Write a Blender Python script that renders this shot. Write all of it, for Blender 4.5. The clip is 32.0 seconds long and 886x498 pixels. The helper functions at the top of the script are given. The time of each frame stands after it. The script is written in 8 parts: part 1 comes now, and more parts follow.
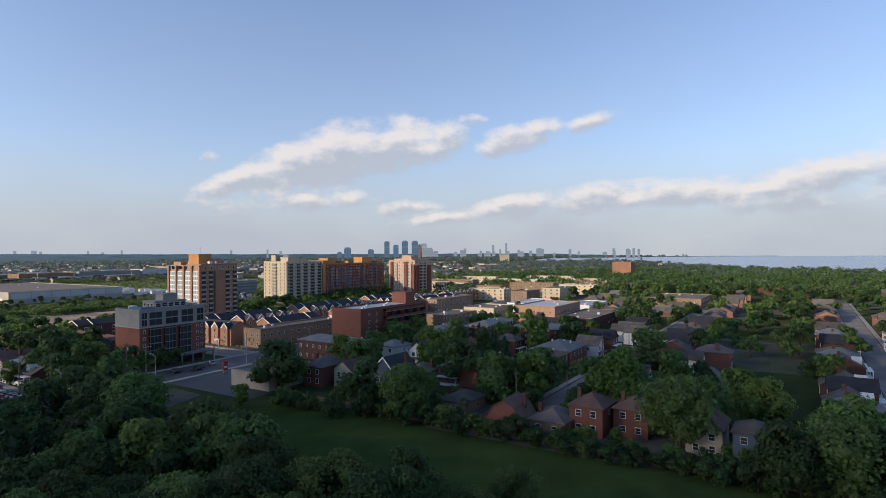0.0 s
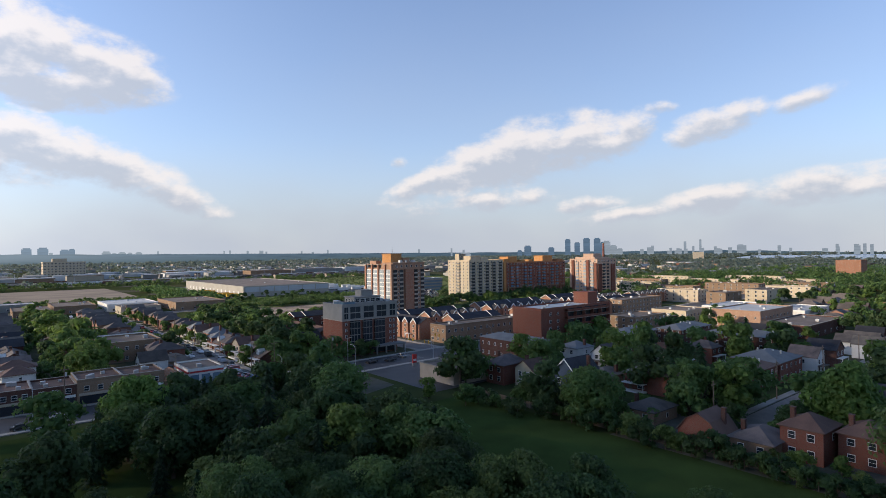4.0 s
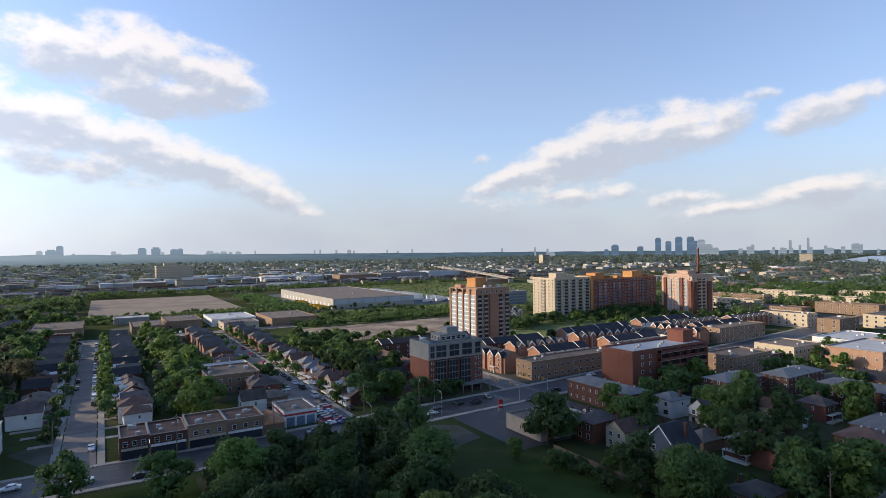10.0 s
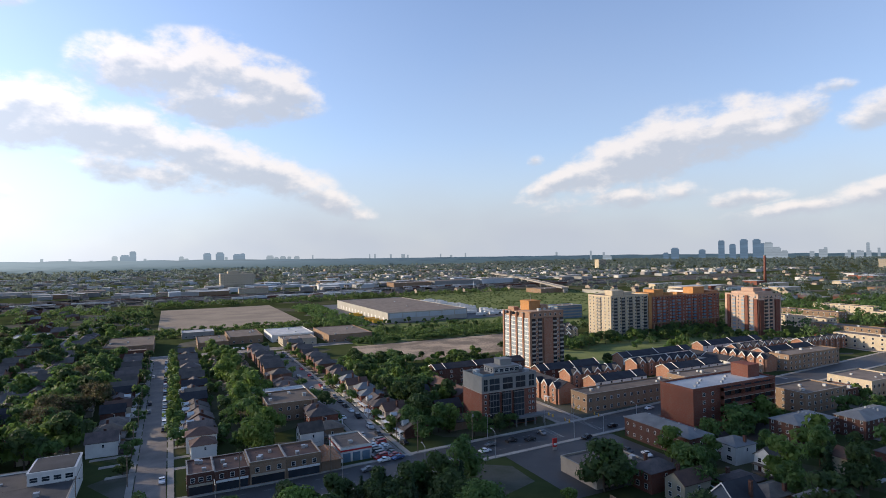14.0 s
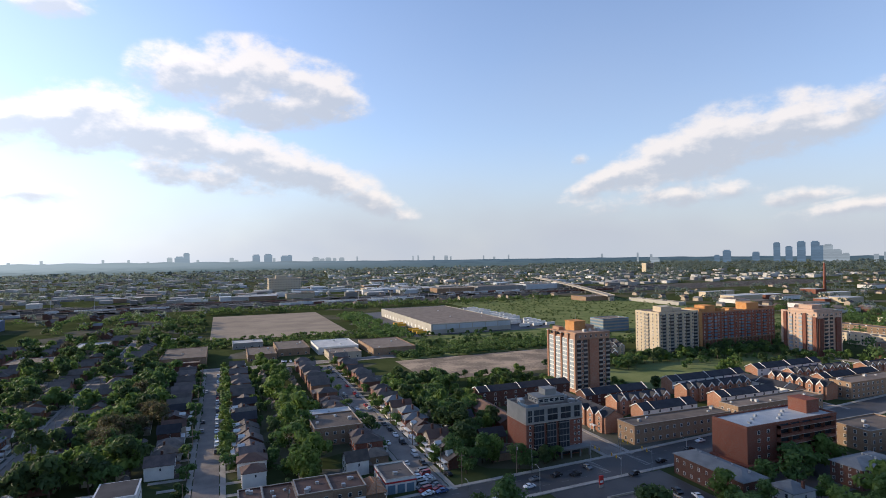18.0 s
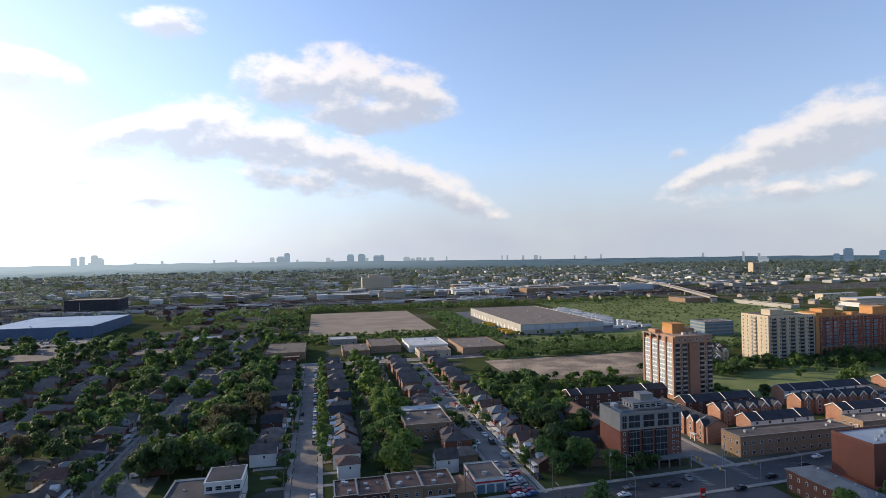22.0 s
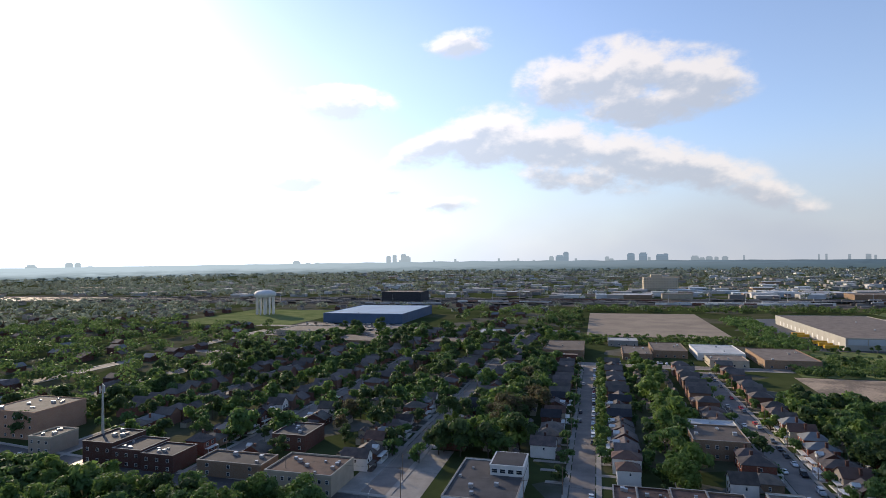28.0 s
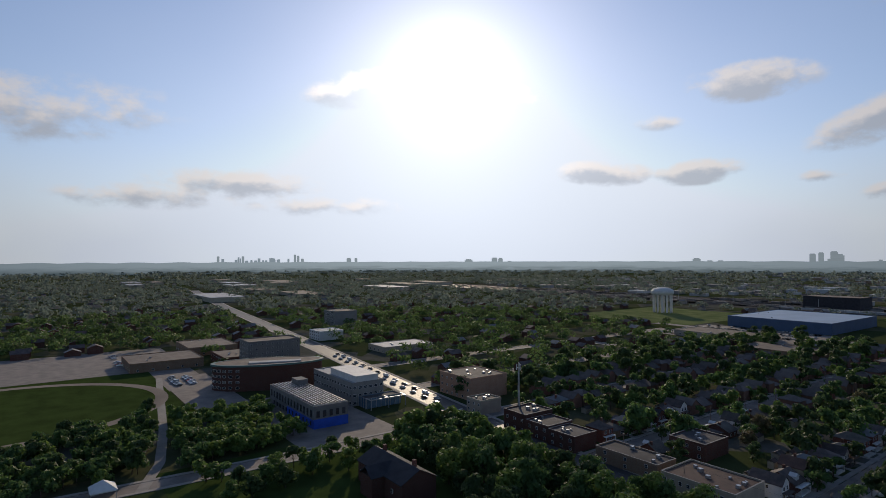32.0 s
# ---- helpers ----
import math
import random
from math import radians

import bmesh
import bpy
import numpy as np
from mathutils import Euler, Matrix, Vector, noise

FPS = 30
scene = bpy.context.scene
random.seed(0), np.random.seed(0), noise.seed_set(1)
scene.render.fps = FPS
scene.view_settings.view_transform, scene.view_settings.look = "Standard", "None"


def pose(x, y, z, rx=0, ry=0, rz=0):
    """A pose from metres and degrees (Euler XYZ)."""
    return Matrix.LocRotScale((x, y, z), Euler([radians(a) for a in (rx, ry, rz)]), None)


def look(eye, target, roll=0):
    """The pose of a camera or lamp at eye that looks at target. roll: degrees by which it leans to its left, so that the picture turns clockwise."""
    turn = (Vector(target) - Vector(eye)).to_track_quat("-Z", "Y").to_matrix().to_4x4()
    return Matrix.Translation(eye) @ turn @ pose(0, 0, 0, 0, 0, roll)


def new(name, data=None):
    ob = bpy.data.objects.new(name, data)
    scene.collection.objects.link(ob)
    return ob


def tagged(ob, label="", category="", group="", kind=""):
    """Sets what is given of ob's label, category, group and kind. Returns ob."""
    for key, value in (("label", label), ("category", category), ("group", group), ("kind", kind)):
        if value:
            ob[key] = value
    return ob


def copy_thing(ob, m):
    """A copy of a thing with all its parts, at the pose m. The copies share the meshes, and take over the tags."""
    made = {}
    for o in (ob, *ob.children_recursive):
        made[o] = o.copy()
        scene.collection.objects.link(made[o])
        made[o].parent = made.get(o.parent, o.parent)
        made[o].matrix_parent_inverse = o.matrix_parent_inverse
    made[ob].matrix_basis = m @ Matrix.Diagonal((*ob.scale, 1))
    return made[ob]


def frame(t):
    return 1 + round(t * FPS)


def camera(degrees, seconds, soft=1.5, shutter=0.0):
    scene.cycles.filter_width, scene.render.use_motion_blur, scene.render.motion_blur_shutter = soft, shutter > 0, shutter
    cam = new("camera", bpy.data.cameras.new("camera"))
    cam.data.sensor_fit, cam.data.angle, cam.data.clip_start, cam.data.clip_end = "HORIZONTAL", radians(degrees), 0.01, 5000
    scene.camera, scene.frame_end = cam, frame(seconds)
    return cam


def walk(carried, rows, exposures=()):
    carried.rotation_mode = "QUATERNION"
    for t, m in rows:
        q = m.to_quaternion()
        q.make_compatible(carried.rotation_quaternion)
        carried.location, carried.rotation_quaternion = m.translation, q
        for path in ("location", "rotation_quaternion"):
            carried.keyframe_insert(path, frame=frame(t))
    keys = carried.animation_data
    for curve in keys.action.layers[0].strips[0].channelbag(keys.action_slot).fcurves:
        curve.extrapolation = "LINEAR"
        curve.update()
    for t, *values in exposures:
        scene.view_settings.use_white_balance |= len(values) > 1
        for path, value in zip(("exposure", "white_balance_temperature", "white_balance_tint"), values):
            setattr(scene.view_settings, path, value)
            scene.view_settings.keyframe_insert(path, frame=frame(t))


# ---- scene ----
cam = camera(75.97, 32.0, 0.85)
PATH = [
    (0.0, 0.0, 0.0, 40.02, -57.44, 0.42, 0.43), (0.5, 0.01, -0.01, 40.04, -52.52, 0.4, 0.41), (1.0, 0.02, -0.03, 40.06, -48.49, 0.4, 0.43),
    (1.5, 0.03, -0.04, 40.09, -44.4, 0.43, 0.48), (2.0, 0.04, -0.04, 40.12, -41.56, 0.46, 0.53), (2.5, 0.05, -0.03, 40.15, -40.72, 0.47, 0.58),
    (3.0, 0.06, -0.01, 40.17, -40.26, 0.46, 0.62), (3.5, 0.07, -0.0, 40.18, -39.84, 0.45, 0.67), (5.5, 0.79, 0.5, 44.35, -37.61, 0.35, 0.95),
    (6.0, 0.95, 0.62, 45.82, -36.87, 0.45, 0.93), (6.5, 1.02, 0.68, 47.42, -36.13, 0.46, 0.89), (7.0, 0.98, 0.72, 48.95, -35.38, 0.4, 0.86),
    (7.5, 0.83, 0.8, 50.41, -34.67, 0.34, 0.85), (8.0, 0.6, 0.91, 51.82, -33.97, 0.29, 0.83), (8.5, 0.36, 1.02, 53.24, -33.26, 0.23, 0.78),
    (9.0, 0.13, 1.12, 54.7, -32.53, 0.2, 0.73), (9.5, -0.05, 1.16, 56.17, -31.78, 0.19, 0.71), (10.0, -0.18, 1.14, 57.66, -31.04, 0.2, 0.72),
    (10.5, -0.25, 1.06, 59.19, -30.28, 0.24, 0.75), (11.0, -0.29, 0.92, 60.75, -29.53, 0.3, 0.81), (11.5, -0.28, 0.76, 62.32, -28.81, 0.35, 0.87),
    (12.0, -0.23, 0.63, 63.89, -28.15, 0.4, 0.92), (12.5, -0.17, 0.53, 65.45, -27.51, 0.43, 0.95), (13.0, -0.13, 0.47, 67.01, -26.88, 0.46, 0.96),
    (13.5, -0.11, 0.42, 68.57, -26.27, 0.48, 0.95), (14.0, -0.11, 0.36, 70.11, -25.66, 0.5, 0.92), (14.5, -0.13, 0.29, 71.62, -25.08, 0.5, 0.89),
    (16.5, -0.33, 0.05, 77.56, -22.85, 0.59, 0.82), (17.0, -0.39, 0.04, 79.04, -22.34, 0.6, 0.82), (17.5, -0.45, 0.11, 80.5, -21.84, 0.6, 0.83),
    (18.0, -0.49, 0.21, 81.92, -21.33, 0.58, 0.83), (18.5, -0.47, 0.24, 81.94, -20.9, 0.6, 0.81), (19.0, -0.45, 0.28, 81.95, -20.53, 0.59, 0.82),
    (19.5, -0.43, 0.32, 81.95, -20.19, 0.58, 0.85), (20.0, -0.4, 0.36, 81.95, -19.86, 0.58, 0.88), (20.5, -0.37, 0.41, 81.95, -19.4, 0.59, 0.91),
    (21.0, -0.33, 0.44, 81.94, -17.77, 0.62, 0.94), (21.5, -0.29, 0.46, 81.94, -15.18, 0.66, 0.94), (22.0, -0.25, 0.48, 81.93, -12.36, 0.68, 0.96),
    (22.5, -0.21, 0.47, 81.93, -9.98, 0.69, 1.0), (23.0, -0.16, 0.45, 81.93, -8.98, 0.69, 1.02), (23.5, -0.11, 0.44, 81.93, -7.58, 0.72, 1.03),
    (24.0, -0.08, 0.43, 81.93, -5.88, 0.77, 1.01), (24.5, -0.04, 0.42, 81.93, -3.9, 0.81, 0.97), (25.0, -0.0, 0.41, 81.93, -1.14, 0.83, 0.92),
    (25.5, 0.04, 0.42, 81.94, 1.64, 0.87, 0.88), (27.5, 0.07, 0.42, 81.94, 12.19, 0.95, 0.82), (28.0, 0.12, 0.42, 81.93, 15.23, 0.97, 0.79),
    (28.5, 0.16, 0.42, 81.93, 18.54, 0.99, 0.75), (29.0, 0.19, 0.43, 81.92, 22.82, 1.01, 0.69), (29.5, 0.23, 0.44, 81.91, 27.92, 1.04, 0.59),
    (30.0, 0.26, 0.45, 81.9, 32.62, 1.04, 0.47), (30.5, 0.29, 0.46, 81.88, 37.18, 1.03, 0.33), (31.0, 0.31, 0.47, 81.87, 42.05, 1.02, 0.23),
    (31.5, 0.33, 0.47, 81.86, 47.47, 1.0, 0.19), (32.0, 0.33, 0.47, 81.86, 53.79, 0.97, 0.15),
]
walk(cam, [(t, pose(x, y, z, 90 + p, r, a)) for t, x, y, z, a, p, r in PATH],
     [(0, 0.06), (2, 0.16), (3.5, 0.17), (9, 0.24), (20, 0.25), (25, 0.22), (28, 0.15), (30, -0.16), (31, -0.50), (32, -0.88)])

# ---- sky, sun and exposure ----
SUN_AZ, SUN_EL = 53.0, 17.5          # degrees to the left of +y, and up
sun_dir = Vector((-math.sin(radians(SUN_AZ)) * math.cos(radians(SUN_EL)), math.cos(radians(SUN_AZ)) * math.cos(radians(SUN_EL)), math.sin(radians(SUN_EL))))


class Nodes:
    """Short forms to wire a node tree."""

    def __init__(self, tree):
        self.t = tree
        tree.nodes.clear()

    def add(self, kind, **inputs):
        n = self.t.nodes.new(kind)
        for key, value in inputs.items():
            self.put(n, key.replace("_", " "), value)
        return n

    def put(self, n, key, value):
        socket = n.inputs[int(key)] if key.isdigit() else n.inputs[key]
        if isinstance(value, bpy.types.NodeSocket):
            self.t.links.new(value, socket)
        else:
            socket.default_value = value

    def math(self, op, a, b=0.0, clamp=False):
        n = self.t.nodes.new("ShaderNodeMath")
        n.operation, n.use_clamp = op, clamp
        self.put(n, "0", a)
        self.put(n, "1", b)
        return n.outputs[0]

    def noise(self, vector, scale, detail=4.0, rough=0.55):
        n = self.add("ShaderNodeTexNoise", Scale=scale, Detail=detail, Roughness=rough)
        if vector is not None:
            self.put(n, "Vector", vector)
        return n.outputs["Fac"]

    def mix(self, fac, a, b, blend="MIX"):
        n = self.t.nodes.new("ShaderNodeMix")
        n.data_type, n.blend_type = "RGBA", blend
        self.put(n, "0", fac)
        self.put(n, "6", a)
        self.put(n, "7", b)
        return n.outputs[2]

    def ramp(self, fac, stops):
        n = self.t.nodes.new("ShaderNodeValToRGB")
        e = n.color_ramp.elements
        while len(e) < len(stops):
            e.new(0.5)
        for el, (p, c) in zip(e, stops):
            el.position, el.color = p, (*c, 1) if len(c) == 3 else c
        self.put(n, "0", fac)
        return n.outputs[0]

    def step(self, x, lo, hi):
        n = self.t.nodes.new("ShaderNodeMapRange")
        n.interpolation_type = "SMOOTHSTEP"
        self.put(n, "0", x)
        self.put(n, "1", lo)
        self.put(n, "2", hi)
        return n.outputs[0]


# clouds: azimuth, elevation, half width, half height (degrees), tilt, weight
CLOUDS = [(-36.5, 6.4, 3.4, 1.0, -24, 1.0), (-41.5, 8.0, 4.8, 1.9, -26, 1.1), (-47, 9.7, 5.0, 2.4, -18, 1.2), (-53, 10.7, 4.8, 2.2, -6, 1.05), (-57.6, 11.0, 3.0, 1.5, -30, 0.75),
          (-43, 5.2, 8, 1.1, -4, 0.55), (-54, 4.6, 3.2, 0.7, -4, 0.8), (-65, 11.3, 4.4, 1.2, -12, 0.95), (-72, 12.5, 2.6, 0.7, -14, 0.7), (-60.5, 13.2, 1.5, 0.5, 0, 0.6), (-35, 9.2, 0.9, 0.5, 0, 0.75),
          (-58, 3.4, 5, 0.7, -6, 0.8), (-65, 4.5, 5, 1.1, -8, 1.0), (-73, 5.3, 6, 1.2, -6, 1.0), (-82, 5.2, 7, 1.2, 0, 1.0), (-91, 6.0, 6, 1.4, -10, 1.0), (-99, 6.9, 6, 1.8, -6, 1.0), (-88, 4.0, 8, 0.7, -3, 0.6),
          (3.6, 16.6, 3.8, 2.0, 0, 1.1), (-2.6, 17.0, 5.2, 2.6, 0, 1.25), (-8.8, 15.8, 4.6, 2.3, 8, 1.2), (-4.5, 13.8, 5.2, 1.6, 0, 1.0), (12.8, 20.7, 2.6, 1.0, -12, 0.9),
          (16, 11.0, 4.6, 1.3, -18, 0.95), (10.5, 12.0, 5.2, 2.3, -4, 1.1), (3.5, 10.8, 6.0, 2.1, 8, 1.2), (-3.5, 9.3, 6.0, 1.9, 10, 1.2), (-9.5, 7.8, 5.0, 1.6, 15, 1.1), (-14.5, 5.4, 4.0, 1.1, 18, 0.95), (2, 7.6, 7, 1.1, 8, 0.8),
          (38, 8.2, 4.0, 0.9, 4, 1.1), (29.5, 7.9, 3.4, 0.9, -4, 1.1), (14.4, 5.4, 2.6, 0.7, -6, 0.9), (20, 6.9, 1.6, 0.5, 0, 0.7), (25.2, 15.4, 4.6, 1.3, 0, 1.05), (14, 21.0, 3.2, 0.8, -14, 0.85), (33, 12.6, 2.0, 0.6, 0, 0.6),
          (63, 16.4, 4.0, 1.3, -12, 1.0), (57, 17.0, 4.6, 1.4, 0, 1.1), (50, 16.4, 4.6, 1.1, 8, 0.9), (74, 7.0, 7, 1.2, 0, 0.8), (82, 5.6, 6, 0.9, 0, 0.7), (66, 5.2, 8, 0.8, 0, 0.5), (92, 12, 12, 2.2, -6, 0.6)]


def build_sky():
    world = bpy.data.worlds.new("sky")
    scene.world = world
    world.use_nodes = True
    k = Nodes(world.node_tree)
    sky = k.add("ShaderNodeTexSky")
    sky.sky_type, sky.sun_disc = "NISHITA", False
    sky.sun_elevation, sky.sun_rotation = radians(SUN_EL), radians(-SUN_AZ)
    sky.air_density, sky.dust_density, sky.ozone_density = 1.0, 0.3, 2.5
    vec = k.add("ShaderNodeTexCoord").outputs["Generated"]
    xyz = k.add("ShaderNodeSeparateXYZ", Vector=vec).outputs
    az = k.math("MULTIPLY", k.math("ARCTAN2", k.math("MULTIPLY", xyz[0], -1.0), xyz[1]), 57.2958)
    el = k.math("MULTIPLY", k.math("ARCSINE", xyz[2]), 57.2958)
    flat = k.add("ShaderNodeCombineXYZ", X=az, Y=el).outputs[0]
    wob = k.add("ShaderNodeVectorMath", **{"0": flat, "1": (0.62, 1.0, 1.0)})
    wob.operation = "MULTIPLY"
    # a second look at the same vapour, a little towards the sun, tells the lit rims from the shaded undersides
    shift = k.add("ShaderNodeVectorMath", **{"0": wob.outputs[0], "1": (0.35, 0.75, 0.0)})
    n1 = k.noise(wob.outputs[0], 0.46, 9.0, 0.60)
    n3 = k.noise(shift.outputs[0], 0.46, 4.0, 0.55)
    n2 = k.noise(wob.outputs[0], 0.11, 3.0, 0.5)
    total, num, den = None, None, None
    for a, e, ra, re, tilt, w in CLOUDS:
        m = k.t.nodes.new("ShaderNodeMapping")
        m.vector_type = "TEXTURE"
        k.put(m, "Vector", flat)
        m.inputs["Location"].default_value = (a, e, 0)
        m.inputs["Rotation"].default_value = (0, 0, radians(tilt))
        m.inputs["Scale"].default_value = (ra * 1.4, re * 1.6, 1)
        ln = k.t.nodes.new("ShaderNodeVectorMath")
        ln.operation = "LENGTH"
        k.put(ln, "0", m.outputs[0])
        v = k.math("MULTIPLY", k.math("SUBTRACT", 1.0, ln.outputs["Value"], clamp=True), w)
        yl = k.math("MULTIPLY", k.add("ShaderNodeSeparateXYZ", Vector=m.outputs[0]).outputs[1], v)
        total = v if total is None else k.math("MAXIMUM", total, v)
        num = yl if num is None else k.math("ADD", num, yl)
        den = v if den is None else k.math("ADD", den, v)
    body = k.math("ADD", total, k.math("MULTIPLY", k.math("SUBTRACT", n1, 0.5), 1.75))
    dens = k.math("MULTIPLY", k.step(body, 0.02, 0.64), k.step(total, 0.0, 0.26))
    dens = k.math("MULTIPLY", dens, 0.86)
    # thin veil near the horizon
    veil = k.math("ADD", k.math("MULTIPLY", k.step(el, 44.0, 0.0), 0.42), k.math("MULTIPLY", k.step(el, 12.0, 0.0), 0.58))
    veil = k.math("MULTIPLY", veil, k.math("ADD", 0.72, k.math("MULTIPLY", n2, 0.5)), clamp=True)
    dot = k.t.nodes.new("ShaderNodeVectorMath")
    dot.operation = "DOT_PRODUCT"
    k.put(dot, "0", vec)
    k.put(dot, "1", tuple(sun_dir))
    near = k.math("MAXIMUM", dot.outputs["Value"], 0.0)
    g1 = k.math("MULTIPLY", k.math("POWER", near, 60.0), SKY_GLOW[0])
    g2 = k.math("MULTIPLY", k.math("POWER", near, 420.0), SKY_GLOW[1])
    glow = k.math("ADD", g1, g2)
    low = k.math("DIVIDE", num, k.math("ADD", den, 0.05))
    relief = k.math("MULTIPLY", k.math("SUBTRACT", n1, n3), 1.5)
    shade = k.step(k.math("ADD", k.math("ADD", low, relief), k.math("MULTIPLY", k.math("SUBTRACT", 0.42, body), 0.35)), 0.22, -0.36)
    white = k.mix(shade, (*CLOUD_LIT, 1), (*CLOUD_DARK, 1))
    lift = k.t.nodes.new("ShaderNodeVectorMath")
    lift.operation = "SCALE"
    k.put(lift, "0", white)
    k.put(lift, "Scale", k.math("ADD", k.math("ADD", 1.0, k.math("POWER", near, 5.0)), k.math("MULTIPLY", k.math("POWER", near, 70.0), 2.4)))
    white = lift.outputs[0]
    haze = k.t.nodes.new("ShaderNodeVectorMath")
    haze.operation = "SCALE"
    k.put(haze, "0", VEIL)
    k.put(haze, "Scale", k.math("ADD", 1.0, k.math("MULTIPLY", k.math("POWER", near, 4.0), 2.35)))
    clear = k.mix(veil, k.mix(1.0, k.mix(1.0, sky.outputs[0], (*SKY_TINT, 1), "MULTIPLY"), (13.6, 14.6, 16.2, 1), "DARKEN"), haze.outputs[0])
    base = k.mix(dens, clear, white)
    scale = k.add("ShaderNodeVectorMath", **{"0": (*SUN_WHITE,)})
    scale.operation = "SCALE"
    k.put(scale, "Scale", glow)
    colour = k.mix(1.0, base, scale.outputs[0], "ADD")
    bg = k.add("ShaderNodeBackground", Color=colour, Strength=SKY_STRENGTH)
    out = k.add("ShaderNodeOutputWorld", Surface=bg.outputs[0])


SKY_STRENGTH = 0.105
SKY_TINT = (1.76, 1.75, 1.98)
VEIL = (4.35, 4.72, 5.42)
CLOUD_LIT, CLOUD_DARK = (7.9, 7.35, 7.15), (4.5, 4.8, 5.5)
SUN_WHITE = (1.0, 0.99, 0.96)
SKY_GLOW = (4.8, 12.0)
build_sky()
sun = new("sun", bpy.data.lights.new("sun", "SUN"))
sun.data.energy, sun.data.angle, sun.data.color = 5.0, radians(0.5), (1.0, 0.82, 0.60)
sun.matrix_world = look(sun_dir * 900, (0, 0, 0))


# ---- materials ----
def surface(name, colour, rough=0.8, second=None, scale=1.0, fine=12.0, spread=0.25, metal=0.0, bump=0.0, vary=0.0, hue=0.0, spec=0.3, island=0.0):
    """A surface with variation at two scales; vary: brightness from thing to thing; island: from piece to piece of one mesh."""
    m = bpy.data.materials.new(name)
    m.use_nodes = True
    k = Nodes(m.node_tree)
    pos = k.add("ShaderNodeTexCoord").outputs["Object"]
    second = second or tuple(c * 0.6 for c in colour)
    big = k.noise(pos, 0.35 * scale, 3.0)
    small = k.noise(pos, fine * scale, 4.0, 0.65)
    f = k.step(k.math("ADD", k.math("MULTIPLY", big, 0.6), k.math("MULTIPLY", small, 0.4)), 0.35, 0.68)
    c = k.mix(k.math("MULTIPLY", f, spread * 2, clamp=True), (*colour, 1), (*second, 1))
    if vary or hue:
        r = k.add("ShaderNodeObjectInfo").outputs["Random"]
        hs = k.add("ShaderNodeHueSaturation", Color=c)
        k.put(hs, "Value", k.math("ADD", 1.0 - vary, k.math("MULTIPLY", r, 2 * vary)))
        k.put(hs, "Hue", k.math("ADD", 0.5 - hue, k.math("MULTIPLY", k.math("FRACT", k.math("MULTIPLY", r, 7.31)), 2 * hue)))
        c = hs.outputs[0]
    if island:
        r = k.add("ShaderNodeNewGeometry").outputs["Random Per Island"]
        hs = k.add("ShaderNodeHueSaturation", Color=c)
        k.put(hs, "Value", k.math("ADD", 1.0 - island, k.math("MULTIPLY", r, 2 * island)))
        k.put(hs, "Hue", k.math("ADD", 0.485, k.math("MULTIPLY", k.math("FRACT", k.math("MULTIPLY", r, 5.7)), 0.03)))
        c = hs.outputs[0]
    p = k.add("ShaderNodeBsdfPrincipled", Roughness=rough, Metallic=metal)
    k.put(p, "Base Color", c)
    k.put(p, "Specular IOR Level", spec)
    if bump:
        b = k.add("ShaderNodeBump", Strength=bump, Height=small)
        k.put(p, "Normal", b.outputs[0])
    k.add("ShaderNodeOutputMaterial", Surface=p.outputs[0])
    return m


def leaf_surface(name, colour, second, island=0.3, vary=0.2, through_light=0.5):
    """Foliage: leaves that let some light through."""
    m = bpy.data.materials.new(name)
    m.use_nodes = True
    k = Nodes(m.node_tree)
    pos = k.add("ShaderNodeTexCoord").outputs["Object"]
    f = k.step(k.noise(pos, 0.45, 3.0), 0.35, 0.65)
    c = k.mix(f, (*colour, 1), (*second, 1))
    r = k.add("ShaderNodeObjectInfo").outputs["Random"]
    ri = k.add("ShaderNodeNewGeometry").outputs["Random Per Island"]
    hs = k.add("ShaderNodeHueSaturation", Color=c)
    v = k.math("ADD", 1.0 - vary - island, k.math("ADD", k.math("MULTIPLY", r, 2 * vary), k.math("MULTIPLY", ri, 2 * island)))
    k.put(hs, "Value", v)
    k.put(hs, "Hue", k.math("ADD", 0.478, k.math("MULTIPLY", k.math("FRACT", k.math("MULTIPLY", r, 9.7)), 0.04)))
    d = k.add("ShaderNodeBsdfPrincipled", Roughness=0.6)
    k.put(d, "Specular IOR Level", 0.2)
    k.put(d, "Base Color", hs.outputs[0])
    tr = k.add("ShaderNodeBsdfTranslucent", Color=hs.outputs[0])
    mx = k.add("ShaderNodeMixShader", **{"0": through_light, "1": d.outputs[0], "2": tr.outputs[0]})
    k.add("ShaderNodeOutputMaterial", Surface=mx.outputs[0])
    return m


